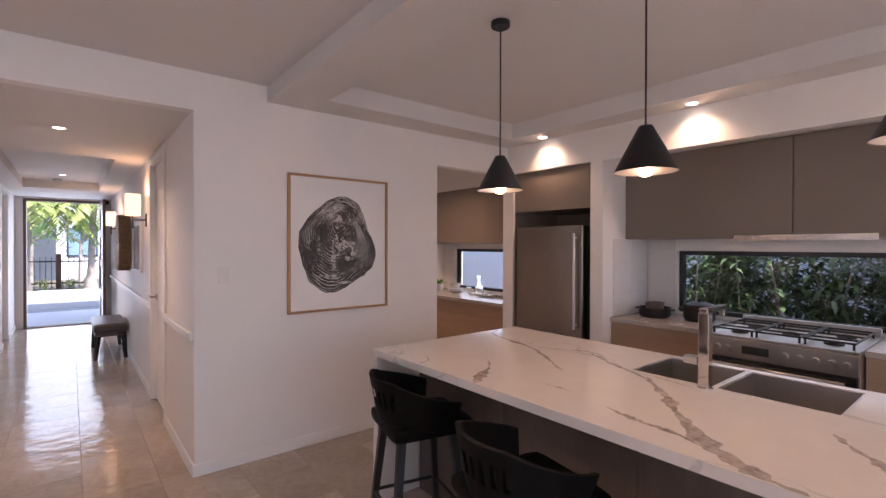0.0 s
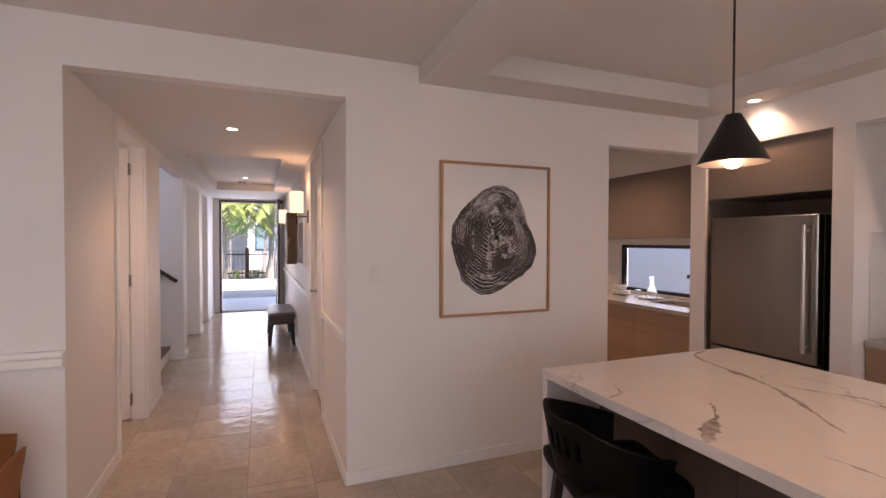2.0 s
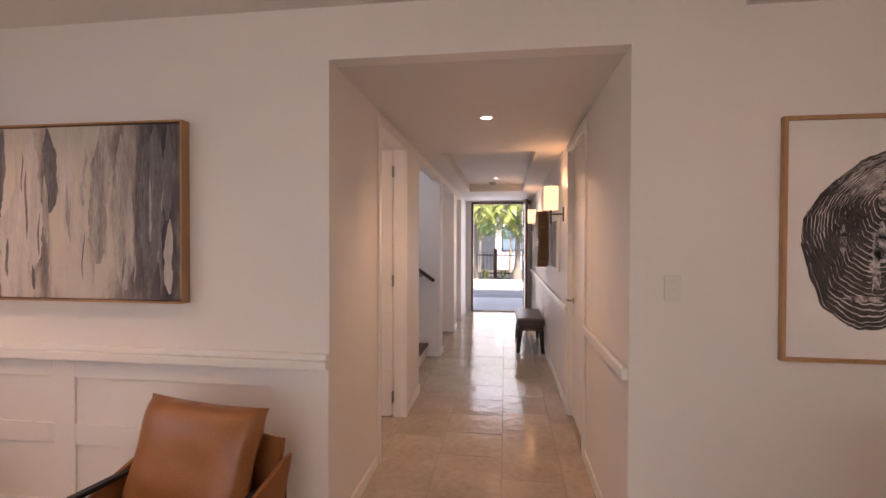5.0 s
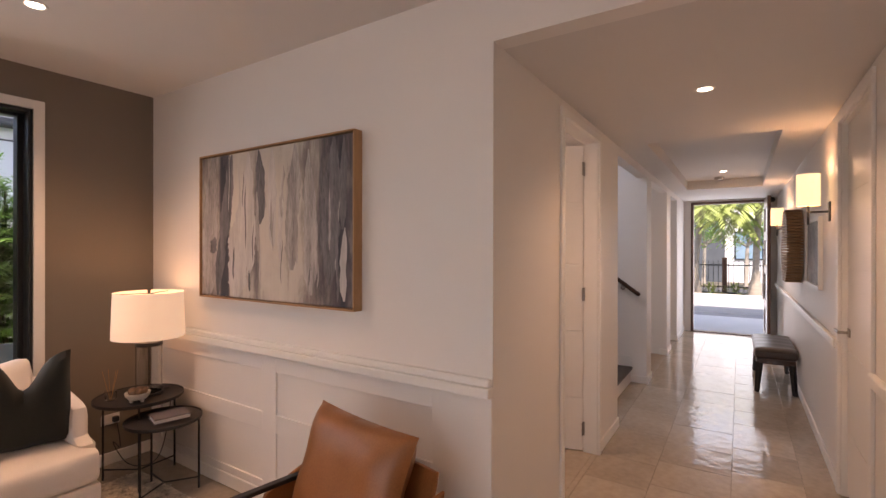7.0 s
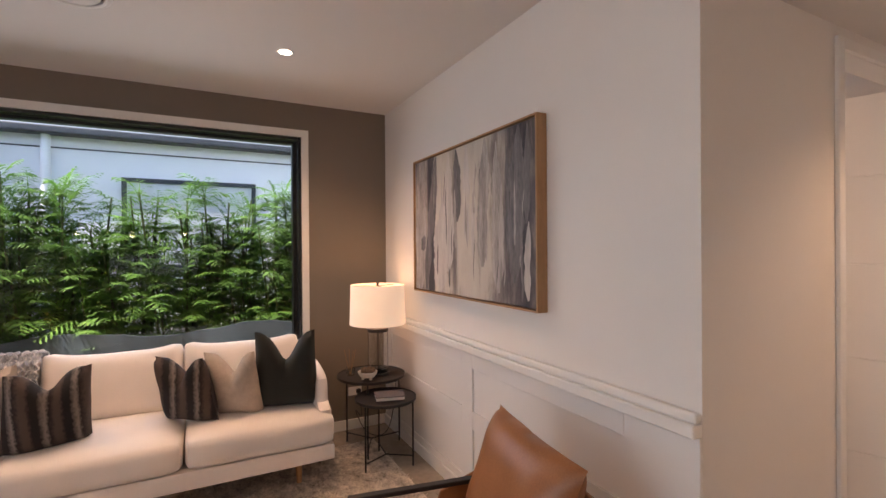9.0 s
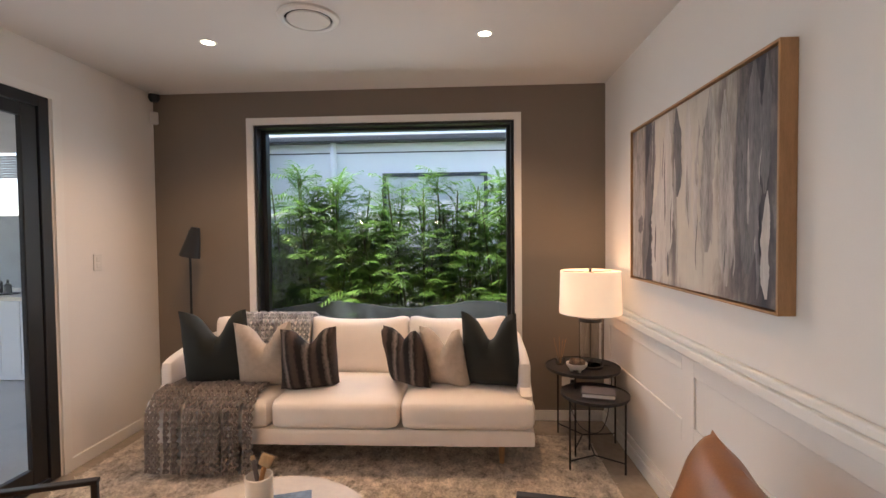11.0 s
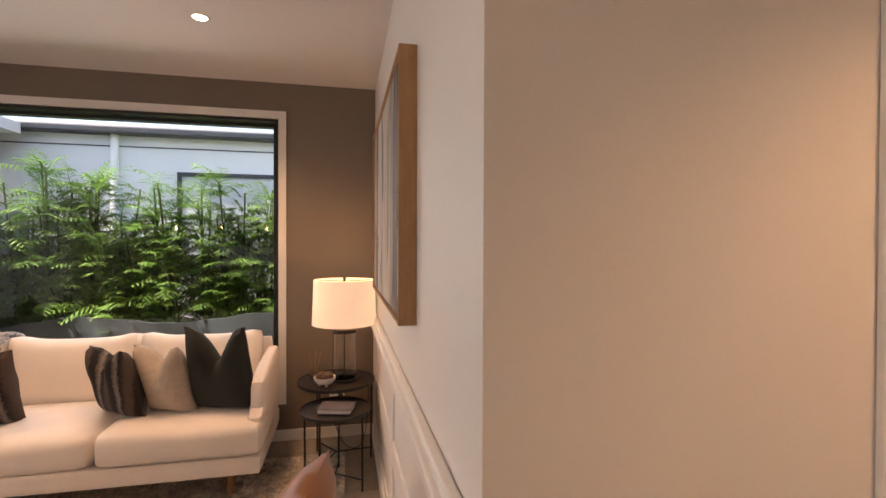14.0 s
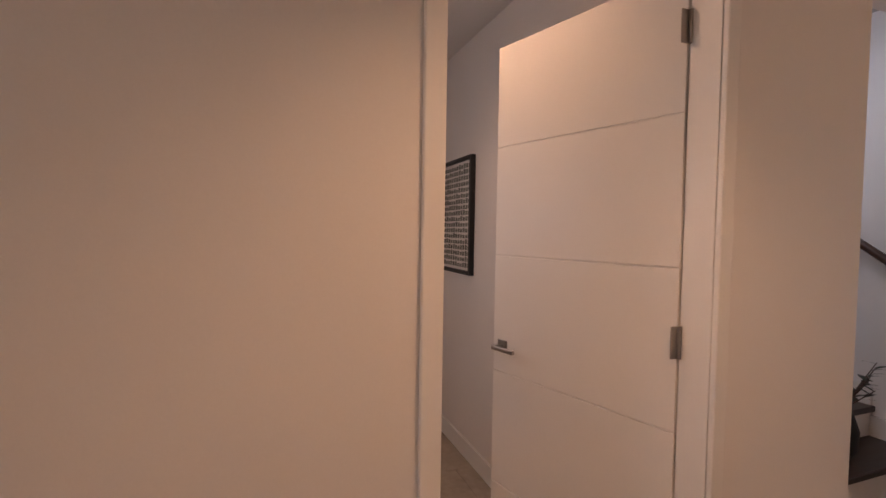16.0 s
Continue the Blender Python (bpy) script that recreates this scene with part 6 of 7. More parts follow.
fl = thing("floor_lamp", "slim black metal reading floor lamp", "floor lamp", at=(-2.60, 1.235, 0))
part("base", lathe([(0, 0), (0.12, 0), (0.12, 0.012), (0.02, 0.02), (0, 0.02)], seg=36), BLACKMETAL, fl, smooth=True)
part("pole", rod((0, 0, 0.018), (0, 0, 1.57), 0.009), BLACKMETAL, fl)
bm = lathe([(0.0, 0.115), (0.03, 0.115), (0.036, 0.10), (0.045, 0.06), (0.078, -0.12), (0.076, -0.12), (0.042, 0.06), (0.0, 0.10)], seg=32)
bm.transform(Matrix.Translation((0.05, 0.055, 1.48)) @ Matrix.Rotation(radians(-14), 4, "X"))
part("shade", bm, BLACKMETAL, fl, "black conical metal shade", True)
part("arm", rod((0, 0, 1.55), (0.05, 0.045, 1.56), 0.008), BLACKMETAL, fl)


def armchair(x, y, rz, label):
    """Leather armchair in a black metal frame; it faces -y before it is turned."""
    c = thing("armchair", label, "armchair", "leather armchairs", at=(x, y, 0), rz=rz)
    W, D = 0.33, 0.36
    for s in (-1, 1):
        bm = box(s * W - 0.012, -D - 0.012, RUGTOP, s * W + 0.012, -D + 0.012, 0.52, 0.003, 1)
        box(s * W - 0.012, D - 0.012, RUGTOP, s * W + 0.012, D + 0.012, 0.52, 0.003, 1, bm=bm)
        part("side_post", bm, BLACKMETAL, c, "black square steel post")
        part("armrest", box(s * W - 0.018, -D - 0.014, 0.5205, s * W + 0.018, D + 0.014, 0.540, 0.004), BLACKMETAL, c, "slim black armrest")
        part("side_rail", box(s * W - 0.011, -D + 0.013, 0.26, s * W + 0.011, D - 0.013, 0.285, 0.003), BLACKMETAL, c)
    part("cross_rail", box(-W + 0.012, -D + 0.05, 0.262, W - 0.012, -D + 0.075, 0.284, 0.003), BLACKMETAL, c)
    part("cross_rail", box(-W + 0.012, D - 0.075, 0.262, W - 0.012, D - 0.05, 0.284, 0.003), BLACKMETAL, c)
    part("seat_cushion", softbox(-0.31, -0.39, 0.285, 0.31, 0.25, 0.425, 0.05, (0, 0.01, 0.022), 10, 0.004, 3), LEATHER, c, smooth=True)
    bm = softbox(-0.325, -0.018, 0.0, 0.325, 0.018, 0.40, 0.016, cuts=7)
    bm.transform(Matrix.Translation((0, 0.27, 0.30)) @ Matrix.Rotation(radians(-17), 4, "X"))
    part("back_sling", bm, LEATHER, c, "leather back sling", True)
    for s in (-1, 1):
        bm = softbox(s * 0.352 - 0.013, 0.0, 0.28, s * 0.352 + 0.013, 0.33, 0.62, 0.012, cuts=6)
        for v in bm.verts:
            if v.co.z > 0.45:
                v.co.z -= 0.42 * max(0, 0.30 - v.co.y)
                v.co.y += 0.06 * (v.co.z - 0.45) / 0.17
        part("side_wing", bm, LEATHER, c, "leather side wing", True)
    bm = pillow(0.64, 0.47, 0.19, 0.0, 8, 24)
    bm.transform(Matrix.Translation((0, 0.125, 0.40)) @ Matrix.Rotation(radians(-20), 4, "X"))
    part("back_cushion", bm, LEATHER, c, "tan leather back cushion", True)
    return c


armchair(-0.335, 3.93, -10, "tan leather armchair with a black metal frame")
armchair(-0.35, 1.694, 198.6, "tan leather armchair with a black metal frame")

ct = thing("coffee_table", "round pale stone coffee table", "coffee table", at=(-0.64, 2.66, 0))
part("tabletop", lathe([(0, 0.372), (0.40, 0.372), (0.425, 0.385), (0.43, 0.40), (0.424, 0.41), (0, 0.41)], seg=64), STONE, ct, smooth=True)
part("pedestal", lathe([(0.20, RUGTOP), (0.20, 0.05), (0.10, 0.12), (0.09, 0.25), (0.14, 0.37), (0, 0.371)], seg=40), STONE, ct, smooth=True)
cp = thing("brush_pot", "white ceramic pot on the coffee table", "pot", at=(-0.83, 2.585, 0.4103))
part("vessel", lathe([(0, 0), (0.048, 0), (0.054, 0.006), (0.055, 0.125), (0.050, 0.127), (0.048, 0.015), (0, 0.012)], seg=36), CERAMIC, cp, smooth=True)
BRISTLE = mat("tan_bristle", (0.40, 0.29, 0.17), 0.9, var=0.2, fine=300, bump=0.5, stretch=(20, 20, 1))
br = thing("paint_brush", "wide wooden paint brush standing in the pot", "brush", at=(-0.83, 2.585, 0.4245))
part("handle", rod((-0.02, -0.02, 0.0), (0.015, 0.03, 0.16), 0.007, 0.011, 12), LEGWOOD, br, smooth=True)
bm = softbox(-0.012, -0.028, 0, 0.012, 0.028, 0.055, 0.010, cuts=4, rough=0.006)
bm.transform(Matrix.Translation((0.015, 0.032, 0.158)) @ Matrix.Rotation(radians(-24), 4, "X"))
part("bristles", bm, BRISTLE, br, "tan bristles", True)
br = thing("paint_brush", "dark wrapped brush standing in the pot", "brush", at=(-0.83, 2.585, 0.4245))
part("handle", rod((0.01, 0.015, 0.0), (-0.02, -0.032, 0.165), 0.008, 0.010, 12), GREYCLOTH, br, smooth=True)
part("tip", rod((-0.0205, -0.033, 0.166), (-0.023, -0.037, 0.182), 0.010, 0.008, 12), BRISTLE, br, "pale wooden tip")
mg = thing("magazine", "blue covered magazine under the pot", "magazine", at=(-0.80, 2.72, 0.4105), rz=18)
part("pages", boxes((-0.105, -0.085, 0, 0.105, 0.085, 0.014)), PAPER, mg)
part("cover", boxes((-0.106, -0.086, 0.0143, 0.106, 0.086, 0.0155)), mat("blue_photo_cover", (0.10, 0.14, 0.20), 0.35, var=0.55, scale=12, fine=40, bump=0), mg, "blue and grey cover")
ob_ = thing("open_book", "open book with printed pages on the coffee table", "book", at=(-0.66, 2.50, 0.4105), rz=40)
part("pages", box(-0.16, -0.11, 0, 0.16, 0.11, 0.008, 0.003), PAPER, ob_)
tx = bmesh.new()
for k in range(9):
    box(0.02, -0.09 + 0.02 * k, 0.0082, 0.14, -0.084 + 0.02 * k, 0.0086, bm=tx)
tagged(part("text_lines", tx, GREYCLOTH, ob_, "lines of print"), kind="stuff")

# shaggy rug
RUG = mat("shaggy_beige_wool", (0.34, 0.27, 0.215), 0.95, var=0.42, scale=14, fine=55, bump=0.8, dist=0.01, tint=(0.56, 0.48, 0.41))
rg = thing("rug", "shaggy beige and grey wool rug under the sofa", "rug", at=(0, 0, 0))
part("backing", box(-2.45, 0.98, 0.0005, 0.12, 4.32, 0.012, 0.004, 1), RUG, rg)
rng = random.Random(5)
verts, faces = [], []
for k in range(26000):
    x, y = rng.uniform(-2.44, -0.55), rng.uniform(0.99, 4.31)
    if rng.random() < 0.45:
        x = rng.uniform(-2.2, -0.9)
    a, l, w = rng.uniform(0, 6.283), rng.uniform(0.014, 0.034), rng.uniform(0.005, 0.010)
    dx, dy = math.cos(a), math.sin(a)
    i = len(verts)
    verts += [(x - dy * w, y + dx * w, 0.011), (x + dy * w, y - dx * w, 0.011), (x + dx * l, y + dy * l, 0.011 + rng.uniform(0.006, 0.016))]
    faces.append((i, i + 1, i + 2))
me = bpy.data.meshes.new("wool_shag")
me.from_pydata(verts, [], faces)
me.materials.append(RUG)
pl = new("wool_shag", me)
pl.parent = rg
tagged(pl, "shaggy wool pile", kind="stuff")

# ---- outside ----
GRASS = mat("dry_ground", (0.16, 0.13, 0.09), 0.9, var=0.25, scale=1.0, fine=30, bump=0.4)
g = bmesh.new()
bmesh.ops.create_grid(g, x_segments=2, y_segments=2, size=300, matrix=Matrix.Translation((0, 0, -0.12)))
structure("ground", g, GRASS, "bare garden soil")
structure("terrace_floor", boxes((-6.0, -6.0, -0.11, 0.2, YS - 0.1, -0.01)), CONCRETE, "smooth pale concrete terrace floor")
structure("porch_floor", boxes((-1.5, YF + 0.2, -0.11, 3.5, 15.2, -0.005)), mat("pale_porch_tile", (0.78, 0.78, 0.78), 0.4, var=0.05, scale=2, fine=40, bump=0.05), "pale porch paving")
structure("porch_path", boxes((-8, 15.2, -0.11, 10, 15.95, -0.02)), mat("grey_path", (0.30, 0.31, 0.33), 0.6, var=0.1, fine=80, bump=0.2), "grey concrete path")
structure("porch_roof", boxes((-1.5, YF + 0.2, 2.62, 3.5, 14.4, 2.75)), CEIL, "white porch ceiling")
structure("roof", boxes((XW - 0.25, YS - 0.1, TOP + 0.01, XB + 0.15, YF + 0.2, TOP + 0.13), (0.2, -2.6, TOP + 0.01, XB + 0.15, YS - 0.1, TOP + 0.13)), CONCRETE, "house roof slab")
# lengthened out of view to keep the sun off the terrace floor
structure("terrace_roof", boxes((-5.2, -6.5, 2.72, 0.2, YS - 0.1, 2.84)), CEIL, "white terrace ceiling")
structure("wall_terrace_end", boxes((-5.3, -6.0, 0, -5.2, YS - 0.1, 1.85)), mat("grey_render", (0.30, 0.33, 0.34), 0.8, var=0.08, fine=80, bump=0.2), "grey rendered terrace wall")
gw = thing("garden_wall", "low white rendered planter wall by the porch", "garden wall", at=(0, 0, 0))
part("wall", box(-7, 15.96, -0.11, 9, 16.2, 0.42, 0.01), RENDERWALL, gw)
part("soil", boxes((-7, 16.2, -0.11, 9, 17.6, 0.36)), GRASS, gw, "planting soil")
ok = thing("outdoor_bench", "white panelled outdoor kitchen bench on the terrace", "outdoor kitchen", at=(0, 0, 0))
part("body", box(-4.6, -5.0, 0.0, -3.72, 0.5, 0.86, 0.004), RENDERWALL, ok)
for k in range(24):
    part("panel", box(-3.719, -4.98 + 0.228 * k, 0.06, -3.705, -4.98 + 0.228 * k + 0.224, 0.85, 0.002, 1), RENDERWALL, ok)
part("benchtop", box(-4.62, -5.02, 0.862, -3.68, 0.52, 0.90, 0.004), STONE, ok, "pale stone top")
for k, (dy, hh, rr) in enumerate(((0, 0.20, 0.04), (0.11, 0.15, 0.035), (-0.1, 0.12, 0.045))):
    b = thing("dark_bottle", "dark bottle on a tray on the terrace bench", "bottle", "bottles on the tray", at=(-3.95, -1.82 + dy, 0.9145))
    part("vessel", lathe([(0, 0), (rr, 0), (rr, hh * 0.6), (rr * 0.35, hh * 0.75), (rr * 0.35, hh), (0, hh)], seg=20), CASTIRON, b, smooth=True)
ty = thing("dark_tray", "dark oval tray on the terrace bench", "tray", at=(-3.95, -1.80, 0.9005))
part("dish", lathe([(0, 0), (0.2, 0), (0.21, 0.012), (0.2, 0.013), (0, 0.012)], seg=36, sx=0.6), CASTIRON, ty)
bl = thing("roller_blind", "grey slatted outdoor blind under the terrace eave", "blind", at=(0, 0, 0))
for k in range(9):
    part("slat", box(-5.14, -4.0, 2.36 + 0.035 * k, -5.12, 0.4, 2.39 + 0.035 * k, 0.003, 1), mat("grey_slat", (0.35, 0.36, 0.37), 0.5, var=0.05) if "grey_slat" not in bpy.data.materials else bpy.data.materials["grey_slat"], bl)
ps = thing("terrace_post", "white square terrace post", "post", at=(-5.1, 0.45, 0))
part("shaft", box(-0.06, -0.06, -0.01, 0.06, 0.06, 2.72, 0.004), RENDERWALL, ps)

# neighbour beyond the hedge
DKTRIM = mat("dark_roof_trim", (0.035, 0.042, 0.05), 0.5, var=0.1)
PALEWALL = mat("pale_blue_render", (0.84, 0.87, 0.89), 0.8, var=0.02, scale=1.5, fine=90, bump=0.08)
nb = thing("neighbour_house", "pale rendered neighbour house with dark gutter", "house", at=(0, 0, 0))
part("wall", boxes((-5.7, -2.0, -0.11, -5.4, 12, 2.79)), PALEWALL, nb)
part("gutter", box(-5.42, -2.0, 2.79, -5.22, 12, 2.87, 0.015), DKTRIM, nb, "dark metal gutter")
# the joint's shadow line is a dark coloured strip
part("joint", boxes((-5.4, -2.0, 2.655, -5.393, 12, 2.67)), DKTRIM, nb, "dark strip drawn as the joint's shadow line under the eave")
rf = bmesh.new()
vv = [rf.verts.new(p) for p in ((-5.25, -2, 2.87), (-5.25, 12, 2.87), (-9, 12, 3.55), (-9, -2, 3.55), (-5.25, -2, 2.90), (-5.25, 12, 2.90), (-9, 12, 3.58), (-9, -2, 3.58))]
for q in ((0, 1, 2, 3), (7, 6, 5, 4), (0, 4, 5, 1), (1, 5, 6, 2), (2, 6, 7, 3), (3, 7, 4, 0)):
    rf.faces.new([vv[k] for k in q])
part("roof", rf, mat("pale_metal_roof", (0.62, 0.64, 0.66), 0.4, 0.2, var=0.05), nb, "pale metal roof")
part("downpipe", rod((-5.36, 1.62, 0.0), (-5.36, 1.62, 2.79), 0.045, seg=16), PALEWALL, nb, "pale downpipe")
wd = part("window", boxes((-5.39, 2.30, 1.3, -5.36, 2.35, 2.37), (-5.39, 3.69, 1.3, -5.36, 3.74, 2.37), (-5.39, 2.35, 2.32, -5.36, 3.69, 2.37), (-5.39, 2.35, 1.3, -5.36, 3.69, 1.35)), DKTRIM, nb, "dark window frame")
part("pane", boxes((-5.385, 2.35, 1.35, -5.375, 3.69, 2.32)), mat("dim_pane", (0.55, 0.60, 0.63), 0.2, var=0.1), wd)
nb2 = thing("neighbour_house", "pale rendered neighbour house beside the kitchen", "house", at=(0, 0, 0))
# raised far above the view to block sun from the kitchen window
part("wall", boxes((7.4, -8, -0.11, 7.6, 12, 6.5)), PALEWALL, nb2)


def frond(bm, p, heading, pitch, length, n, leaf, rng, droop, wide=0.15):
    """A feathered palm leaf: a bent rib with paired blades."""
    d = Vector((math.cos(heading) * math.cos(pitch), math.sin(heading) * math.cos(pitch), math.sin(pitch)))
    side = Vector((-math.sin(heading), math.cos(heading), 0))
    prev = None
    for i in range(n + 1):
        f = i / n
        c = p + d * (length * f) - Vector((0, 0, droop * length * f * f))
        tang = (d - Vector((0, 0, 2 * droop * f))).normalized()
        if i > 1:
            ll = leaf * (math.sin(math.pi * (0.15 + 0.8 * f)) + 0.1)
            for s in (-1, 1):
                dirn = (tang * 0.75 + side * s + Vector((0, 0, rng.uniform(-0.25, 0.15))))
                leafblade(bm, c, dirn, Vector((0, 0, 1)) + side * rng.uniform(-0.4, 0.4), ll * rng.uniform(0.8, 1.1), leaf * wide, 2, 0.3)
        a, b = bm.verts.new(c + side * 0.004 * (1.2 - f)), bm.verts.new(c - side * 0.004 * (1.2 - f))
        if prev:
            bm.faces.new((prev[0], prev[1], b, a))
        prev = (a, b)


def hedge_palm(x, y, h, rng, z0=-0.11):
    """A clump of canes with arching feathered leaves."""
    t = thing("hedge_palm", "bushy green clumping palm in the garden hedge", "palm", "hedge of palms", at=(x, y, z0))
    canes, crown = bmesh.new(), bmesh.new()
    for k in range(9):
        a = rng.uniform(0, 6.28)
        lean = Vector((0.18 * math.cos(a), 0.28 * math.sin(a), h * rng.uniform(0.62, 0.95)))
        base = Vector((0.10 * math.cos(a + 1), 0.16 * math.sin(a + 1), 0))
        rod(base, lean, 0.014, 0.008, 6, bm=canes)
        for q in range(42):
            f = 0.24 + 0.76 * rng.random() ** 0.75
            p = base.lerp(lean, f)
            frond(crown, p, rng.uniform(0, 6.28), rng.uniform(0.30, 1.30), rng.uniform(0.22, 0.42), 9, 0.125, rng, rng.uniform(0.15, 0.6), 0.14)
    part("cane", canes, CANE, t, "thin green canes")
    part("crown", crown, LEAF, t, "dense feathery leaves")
    return t


rng = random.Random(21)
for k in range(14):
    hedge_palm(-4.02 + rng.uniform(-0.12, 0.08), 0.65 + 0.31 * k, rng.uniform(2.24, 2.48) - 0.15 * max(0, 4 - k), rng)
for k in range(6):
    hedge_palm(-4.45 + rng.uniform(-0.1, 0.1), 0.6 + 0.8 * k, rng.uniform(1.75, 2.1), rng)
DEEPLEAF = leafy(mat("broad_leaf", (0.045, 0.085, 0.03), 0.4, var=0.35, scale=3, fine=15, bump=0.1, tint=(0.10, 0.16, 0.06)), 0.25)
for k in range(18):
    t = thing("garden_shrub", "dense broad-leaved shrub outside the kitchen window", "shrub", "shrubs by the kitchen", at=(6.05 + 0.45 * (k % 2) + rng.uniform(-0.1, 0.1), -0.1 + 0.24 * k, -0.11))
    st_, fo = bmesh.new(), bmesh.new()
    for q in range(7):
        a = rng.uniform(0, 6.28)
        tip = Vector((0.34 * math.cos(a), 0.42 * math.sin(a), rng.uniform(1.2, 2.3)))
        rod((0.05 * math.cos(a), 0.05 * math.sin(a), 0), tip, 0.012, 0.006, 6, bm=st_)
        for w in range(170):
            p = tip * rng.uniform(0.3, 1.0) + Vector((rng.gauss(0, 0.07), rng.gauss(0, 0.09), rng.gauss(0, 0.05)))
            b, e = rng.uniform(0, 6.28), rng.uniform(-0.3, 0.9)
            leafblade(fo, p, Vector((math.cos(b) * math.cos(e), math.sin(b) * math.cos(e), math.sin(e))), Vector((0.2, 0.1, 1)), rng.uniform(0.10, 0.17), 0.042, 2, 0.45)
    part("stem", st_, BARK, t)
    part("foliage", fo, DEEPLEAF, t)
# weed mat edging under the hedge
wm = bmesh.new()
n = 60
for i in range(n + 1):
    y = 0.3 + 4.6 * i / n
    z = 0.82 + 0.035 * math.sin(i * 0.33) + 0.02 * noise.noise(Vector((i * 0.4, 0, 0)))
    for xx in (-3.62, -3.60):
        wm.verts.new((xx + 0.02 * math.sin(i * 0.5), y, -0.11))
        wm.verts.new((xx + 0.02 * math.sin(i * 0.5), y, z))
wm.verts.ensure_lookup_table()
for i in range(n):
    a = [wm.verts[4 * i + k] for k in range(4)]
    b = [wm.verts[4 * i + 4 + k] for k in range(4)]
    wm.faces.new((a[2], b[2], b[3], a[3]))
    wm.faces.new((a[1], b[1], b[0], a[0]))
    wm.faces.new((a[3], b[3], b[1], a[1]))
wmo = thing("garden_edging", "grey cloth garden edging below the hedge", "garden edging", at=(0, 0, 0))
part("cloth", wm, mat("grey_weed_cloth", (0.075, 0.10, 0.11), 0.7, var=0.2, scale=3, fine=60, bump=0.3), wmo, smooth=True)

# front garden
for (x, y, lean, hh, sd) in ((0.02, 16.75, 0.22, 2.45, 1), (1.36, 16.75, 0.10, 2.65, 2)):
    rng = random.Random(sd + 40)
    t = thing("palm_tree", "palm tree with a pale smooth trunk in the front garden", "palm tree", "front garden palms", at=(x, y, 0.36))
    tk = bmesh.new()
    m = 12
    prev = None
    for i in range(m):
        f0, f1 = i / m, (i + 1) / m
        r0 = 0.075 + 0.10 * max(0, 0.22 - f0) / 0.22
        r1 = 0.075 + 0.10 * max(0, 0.22 - f1) / 0.22
        rod((lean * f0 * f0, 0, hh * f0), (lean * f1 * f1, 0, hh * f1), r0, r1, 16, bm=tk)
    part("trunk", tk, BARK, t, "pale ringed trunk", True)
    cr = bmesh.new()
    for q in range(17):
        hd = q * 2.4 + rng.uniform(-0.2, 0.2)
        frond(cr, Vector((lean, 0, hh - 0.25)), hd, rng.uniform(0.15, 1.0), rng.uniform(1.2, 1.7), 26, 0.42, rng, rng.uniform(0.7, 1.15), 0.13)
    # leaf green is lifted so the colour carries some of the sunlight
    part("crown", cr, mat("sun_brightened_leaf", (0.24, 0.32, 0.08), 0.45, var=0.3, scale=3, fine=20, tint=(0.36, 0.42, 0.13), rand=0.05) if "sun_brightened_leaf" not in bpy.data.materials else bpy.data.materials["sun_brightened_leaf"], t, "arching leaves in a sun-brightened green")
rng = random.Random(77)
for k in range(9):
    t = thing("ground_shrub", "low bright green shrub in the planter", "shrub", "planter shrubs", at=(-1.6 + 0.5 * k + rng.uniform(-0.1, 0.1), 17.1 + rng.uniform(-0.2, 0.2), 0.36))
    fo = bmesh.new()
    for w in range(120):
        b, e = rng.uniform(0, 6.28), rng.uniform(0.1, 1.4)
        d = Vector((math.cos(b) * math.cos(e), math.sin(b) * math.cos(e), math.sin(e)))
        leafblade(fo, d * rng.uniform(0.02, 0.26), d, Vector((0.1, 0.2, 1)), rng.uniform(0.10, 0.19), 0.035, 2, 0.4)
    part("foliage", fo, bpy.data.materials["sun_brightened_leaf"], t)
fc = thing("front_fence", "black metal picket fence along the garden", "fence", at=(0, 17.7, 0.0))
for k in range(44):
    part("picket", box(-2.6 + 0.12 * k, -0.008, -0.11, -2.584 + 0.12 * k, 0.008, 1.22), BLACKMETAL, fc)
for z in (0.48, 1.08):
    part("rail", box(-2.7, -0.012, z, 2.7, 0.012, z + 0.035), BLACKMETAL, fc)
po = thing("timber_post", "square brown timber fence post", "post", at=(0.68, 17.55, -0.11))
part("shaft", box(-0.06, -0.06, 0, 0.06, 0.06, 1.42, 0.006), FRONTWOOD, po)
structure("road", boxes((-60, 19.5, -0.115, 60, 25.5, -0.10)), mat("asphalt", (0.06, 0.06, 0.062), 0.85, var=0.15, scale=3, fine=90, bump=0.3), "grey asphalt street")
hs = thing("street_house", "two-storey grey and white house across the street", "house", at=(0, 30, 0))
DARKCLAD = mat("charcoal_cladding", (0.075, 0.085, 0.095), 0.6, var=0.1, scale=2, fine=40, bump=0.1)
part("wall", boxes((-7, 0, -0.12, 8, 6, 6.2)), RENDERWALL, hs)
part("dark_bay", boxes((-3.2, -0.3, -0.12, 0.4, -0.005, 5.2)), DARKCLAD, hs, "charcoal clad bay")
part("dark_bay", boxes((2.2, -0.3, 2.9, 5.0, -0.005, 5.6)), DARKCLAD, hs, "charcoal clad bay")
part("roof", boxes((-7.5, -0.6, 6.2, 8.5, 6.5, 6.45)), DARKCLAD, hs)
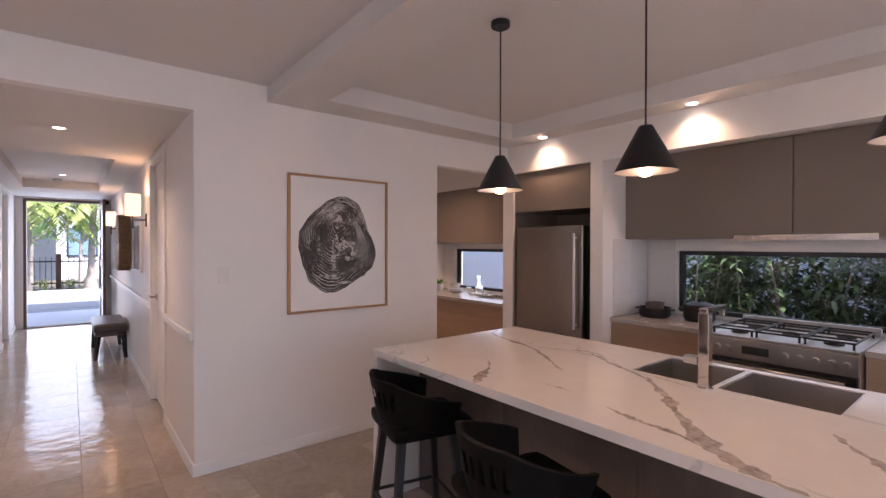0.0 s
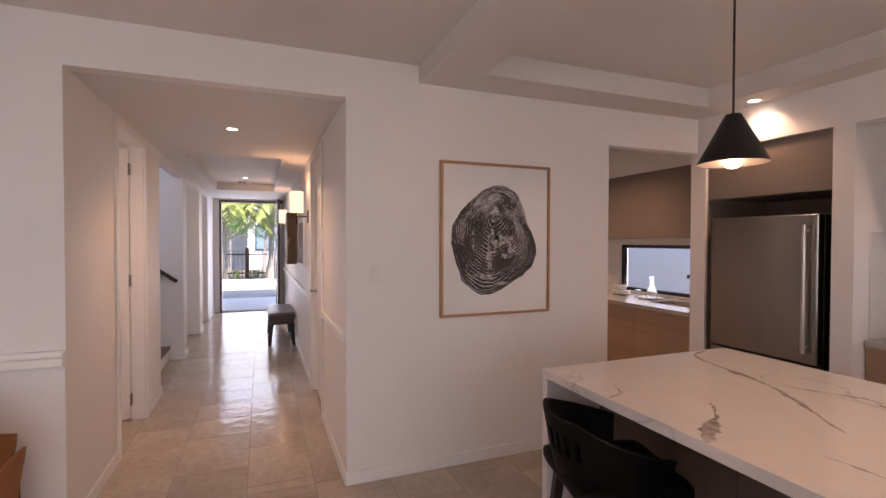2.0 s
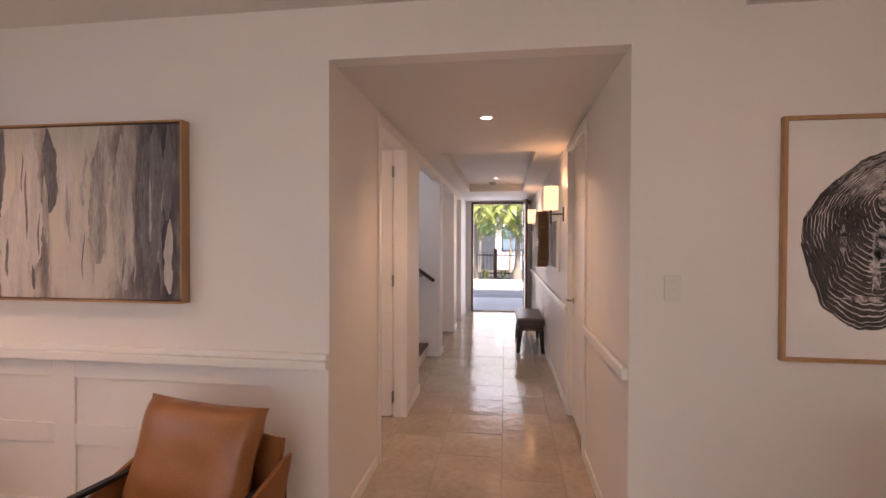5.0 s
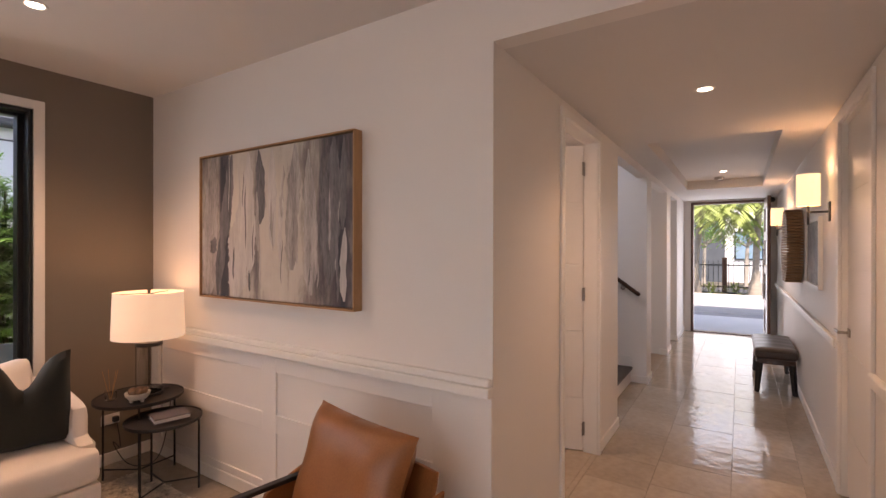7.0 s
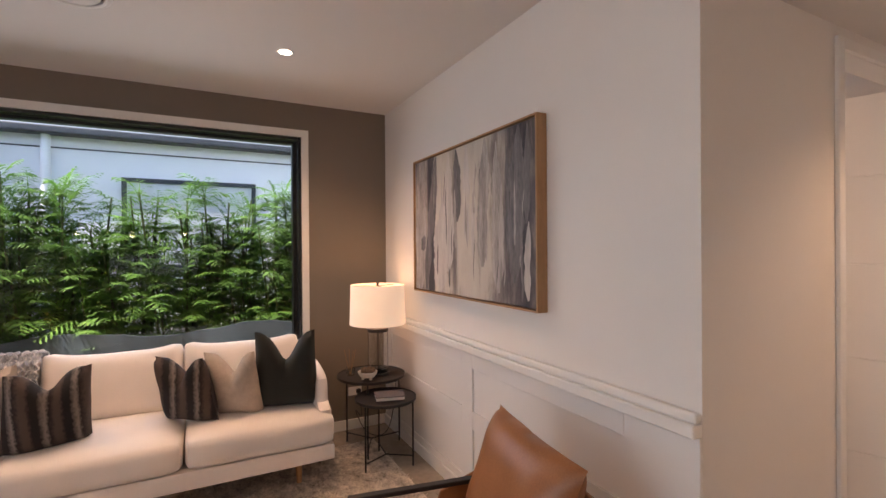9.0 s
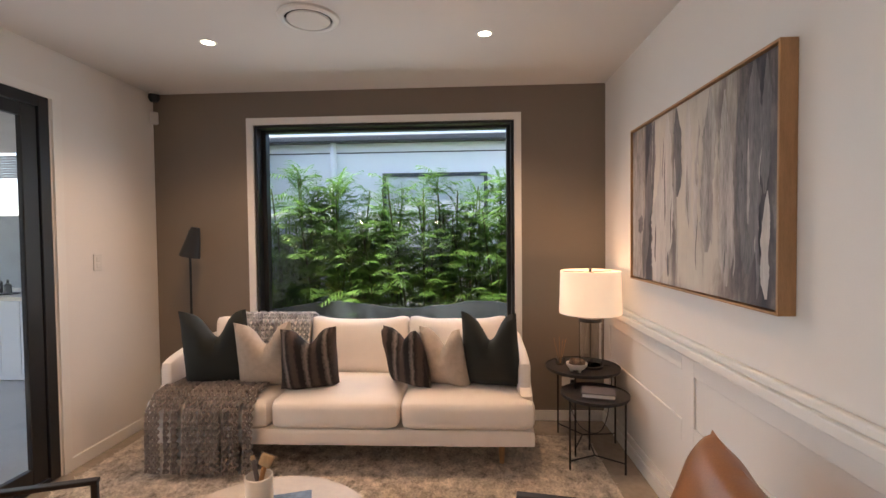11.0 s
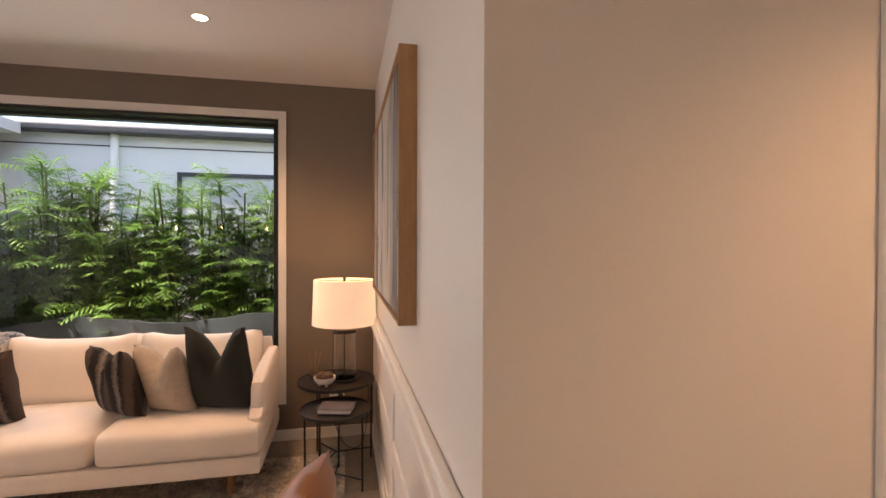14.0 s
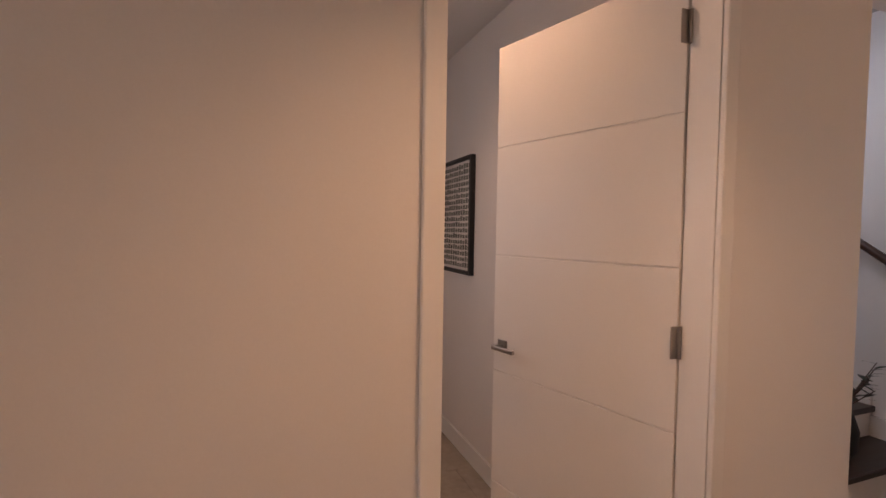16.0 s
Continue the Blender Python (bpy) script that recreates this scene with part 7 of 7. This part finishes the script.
for x, z in ((0.8, 1.0), (0.8, 3.6), (-2.6, 3.4), (2.6, 3.6), (-5.5, 1.0), (-5.5, 3.6), (5.6, 1.0)):
    yy = -0.36 if (x, z) in ((-2.6, 3.4), (2.6, 3.6)) else -0.06
    w_ = part("window", boxes((x, yy, z, x + 0.06, yy + 0.055, z + 1.4), (x + 1.14, yy, z, x + 1.2, yy + 0.055, z + 1.4), (x + 0.06, yy, z, x + 1.14, yy + 0.055, z + 0.06), (x + 0.06, yy, z + 1.34, x + 1.14, yy + 0.055, z + 1.4)), CHARFRAME, hs)
    part("pane", boxes((x + 0.06, yy + 0.02, z + 0.06, x + 1.14, yy + 0.03, z + 1.34)), mat("blue_pane", (0.20, 0.30, 0.38), 0.1, var=0.1) if "blue_pane" not in bpy.data.materials else bpy.data.materials["blue_pane"], w_)
rng = random.Random(31)
for k, (x, y) in enumerate(((-2.4, 27), (3.4, 27), (1.25, 26.4), (-0.35, 26.6))):
    t = thing("street_tree", "small leafy street tree", "tree", "street trees", at=(x, y, -0.12))
    tk = bmesh.new()
    rod((0, 0, 0), (0.05, 0, 1.9), 0.09, 0.06, 10, bm=tk)
    fo = bmesh.new()
    for q in range(9):
        a, e = rng.uniform(0, 6.28), rng.uniform(0.4, 1.3)
        d = Vector((math.cos(a) * math.cos(e), math.sin(a) * math.cos(e), math.sin(e)))
        tip = Vector((0.05, 0, 1.8)) + d * rng.uniform(0.8, 1.5)
        rod((0.05, 0, 1.75), tip, 0.035, 0.012, 6, bm=tk)
        for w in range(70):
            p = Vector((0.05, 0, 1.8)).lerp(tip, rng.uniform(0.4, 1.1)) + Vector((rng.gauss(0, 0.2), rng.gauss(0, 0.2), rng.gauss(0, 0.2)))
            b = rng.uniform(0, 6.28)
            leafblade(fo, p, Vector((math.cos(b), math.sin(b), rng.uniform(-0.5, 0.5))), Vector((0.1, 0.3, 1)), 0.16, 0.07, 2, 0.3)
    part("trunk", tk, BARK, t)
    part("crown", fo, LEAF, t)

# ---- wall tiles in the cooking niche ----
WTILE = mat("white_glazed_tile", (0.70, 0.67, 0.65), 0.22, var=0.02, scale=4, fine=40, bump=0.05, rand=0.012)
niche = bpy.data.objects["wall_kitchen_back"]
TW, TH = 0.298, 0.098


def tile_mesh(name, w, h, d, material, bevel):
    bm = box(0, 0, 0, w, h, d, bevel, 1)
    me = bpy.data.meshes.new(name)
    bm.to_mesh(me)
    bm.free()
    me.materials.append(material)
    return me


splash = tile_mesh("tile", TW, TH, 0.006, WTILE, 0.002)
for r in range(7):
    for c in range(2):
        o = new("tile", splash)
        o.parent = niche
        o.matrix_world = pose(4.742 + 0.3 * c, 3.409, 0.910 + 0.1 * r, 90, 0, 0)
half = tile_mesh("tile", 0.268, TH, 0.006, WTILE, 0.002)
for r in range(7):
    o = new("tile", half)
    o.parent = niche
    o.matrix_world = pose(XB - 0.001, 3.40, 0.910 + 0.1 * r, 90, 0, -90)

# ---- floor tiles, last ----
floor = bpy.data.objects["floor"]
rng = random.Random(17)
tiles = {}


def lay(x0, x1, y0, y1, keep):
    """Columns of two widths, each with tiles of two lengths in random order."""
    x, c = x0, 0
    rest = bmesh.new()
    while x < x1 - 0.02:
        w = min((0.40, 0.45)[c % 2], x1 - x)
        y = y0 - rng.choice((0.0, 0.15, 0.3))
        while y < y1 - 0.02:
            ln = rng.choice((0.45, 0.60, 0.80, 0.40))
            a, b = max(y, y0), min(y + ln, y1)
            if b - a > 0.03:
                if keep(x + w / 2, (a + b) / 2):
                    key = (round(w - 0.002, 3), round(b - a - 0.002, 3))
                    if key not in tiles:
                        tiles[key] = tile_mesh("tile", key[0], key[1], 0.006, TILE, 0.0012)
                    o = new("tile", tiles[key])
                    o.parent = floor
                    o.matrix_world = pose(x + 0.001, a + 0.001, -0.006 + rng.uniform(0, 0.0004), rng.uniform(-0.05, 0.05), rng.uniform(-0.05, 0.05), 0)
                else:
                    box(x + 0.001, a + 0.001, -0.006, x + w - 0.001, b - 0.001, 0.0, bm=rest)
            y += ln
        x += w
        c += 1
    return rest


def near_rest(bm, label):
    if len(bm.verts):
        o = part("tile_field", bm, TILE, floor, label)
        tagged(o, kind="stuff")
    else:
        bm.free()


near_rest(lay(XL, XR, YW + 0.1, YF, lambda x, y: True), "")
near_rest(lay(0.14, 3.0, 2.2, YW + 0.1, lambda x, y: y > 2.9 or x > 1.2), "beige stone tiles")
near_rest(lay(0.30, XB, -2.5, 2.2, lambda x, y: False), "beige stone tiles")
near_rest(lay(3.0, XB, 2.2, YW, lambda x, y: False), "beige stone tiles")
near_rest(lay(XW, 0.14, YS, YW, lambda x, y: False), "beige stone tiles")
near_rest(lay(2.6, XB, YW + 0.1, 6.6, lambda x, y: False), "beige stone tiles")
near_rest(lay(-2.85, XL, YW + 0.15, YN, lambda x, y: False), "beige stone tiles")
near_rest(lay(XL - 0.24, XL, SN, SF, lambda x, y: False), "beige stone tiles")
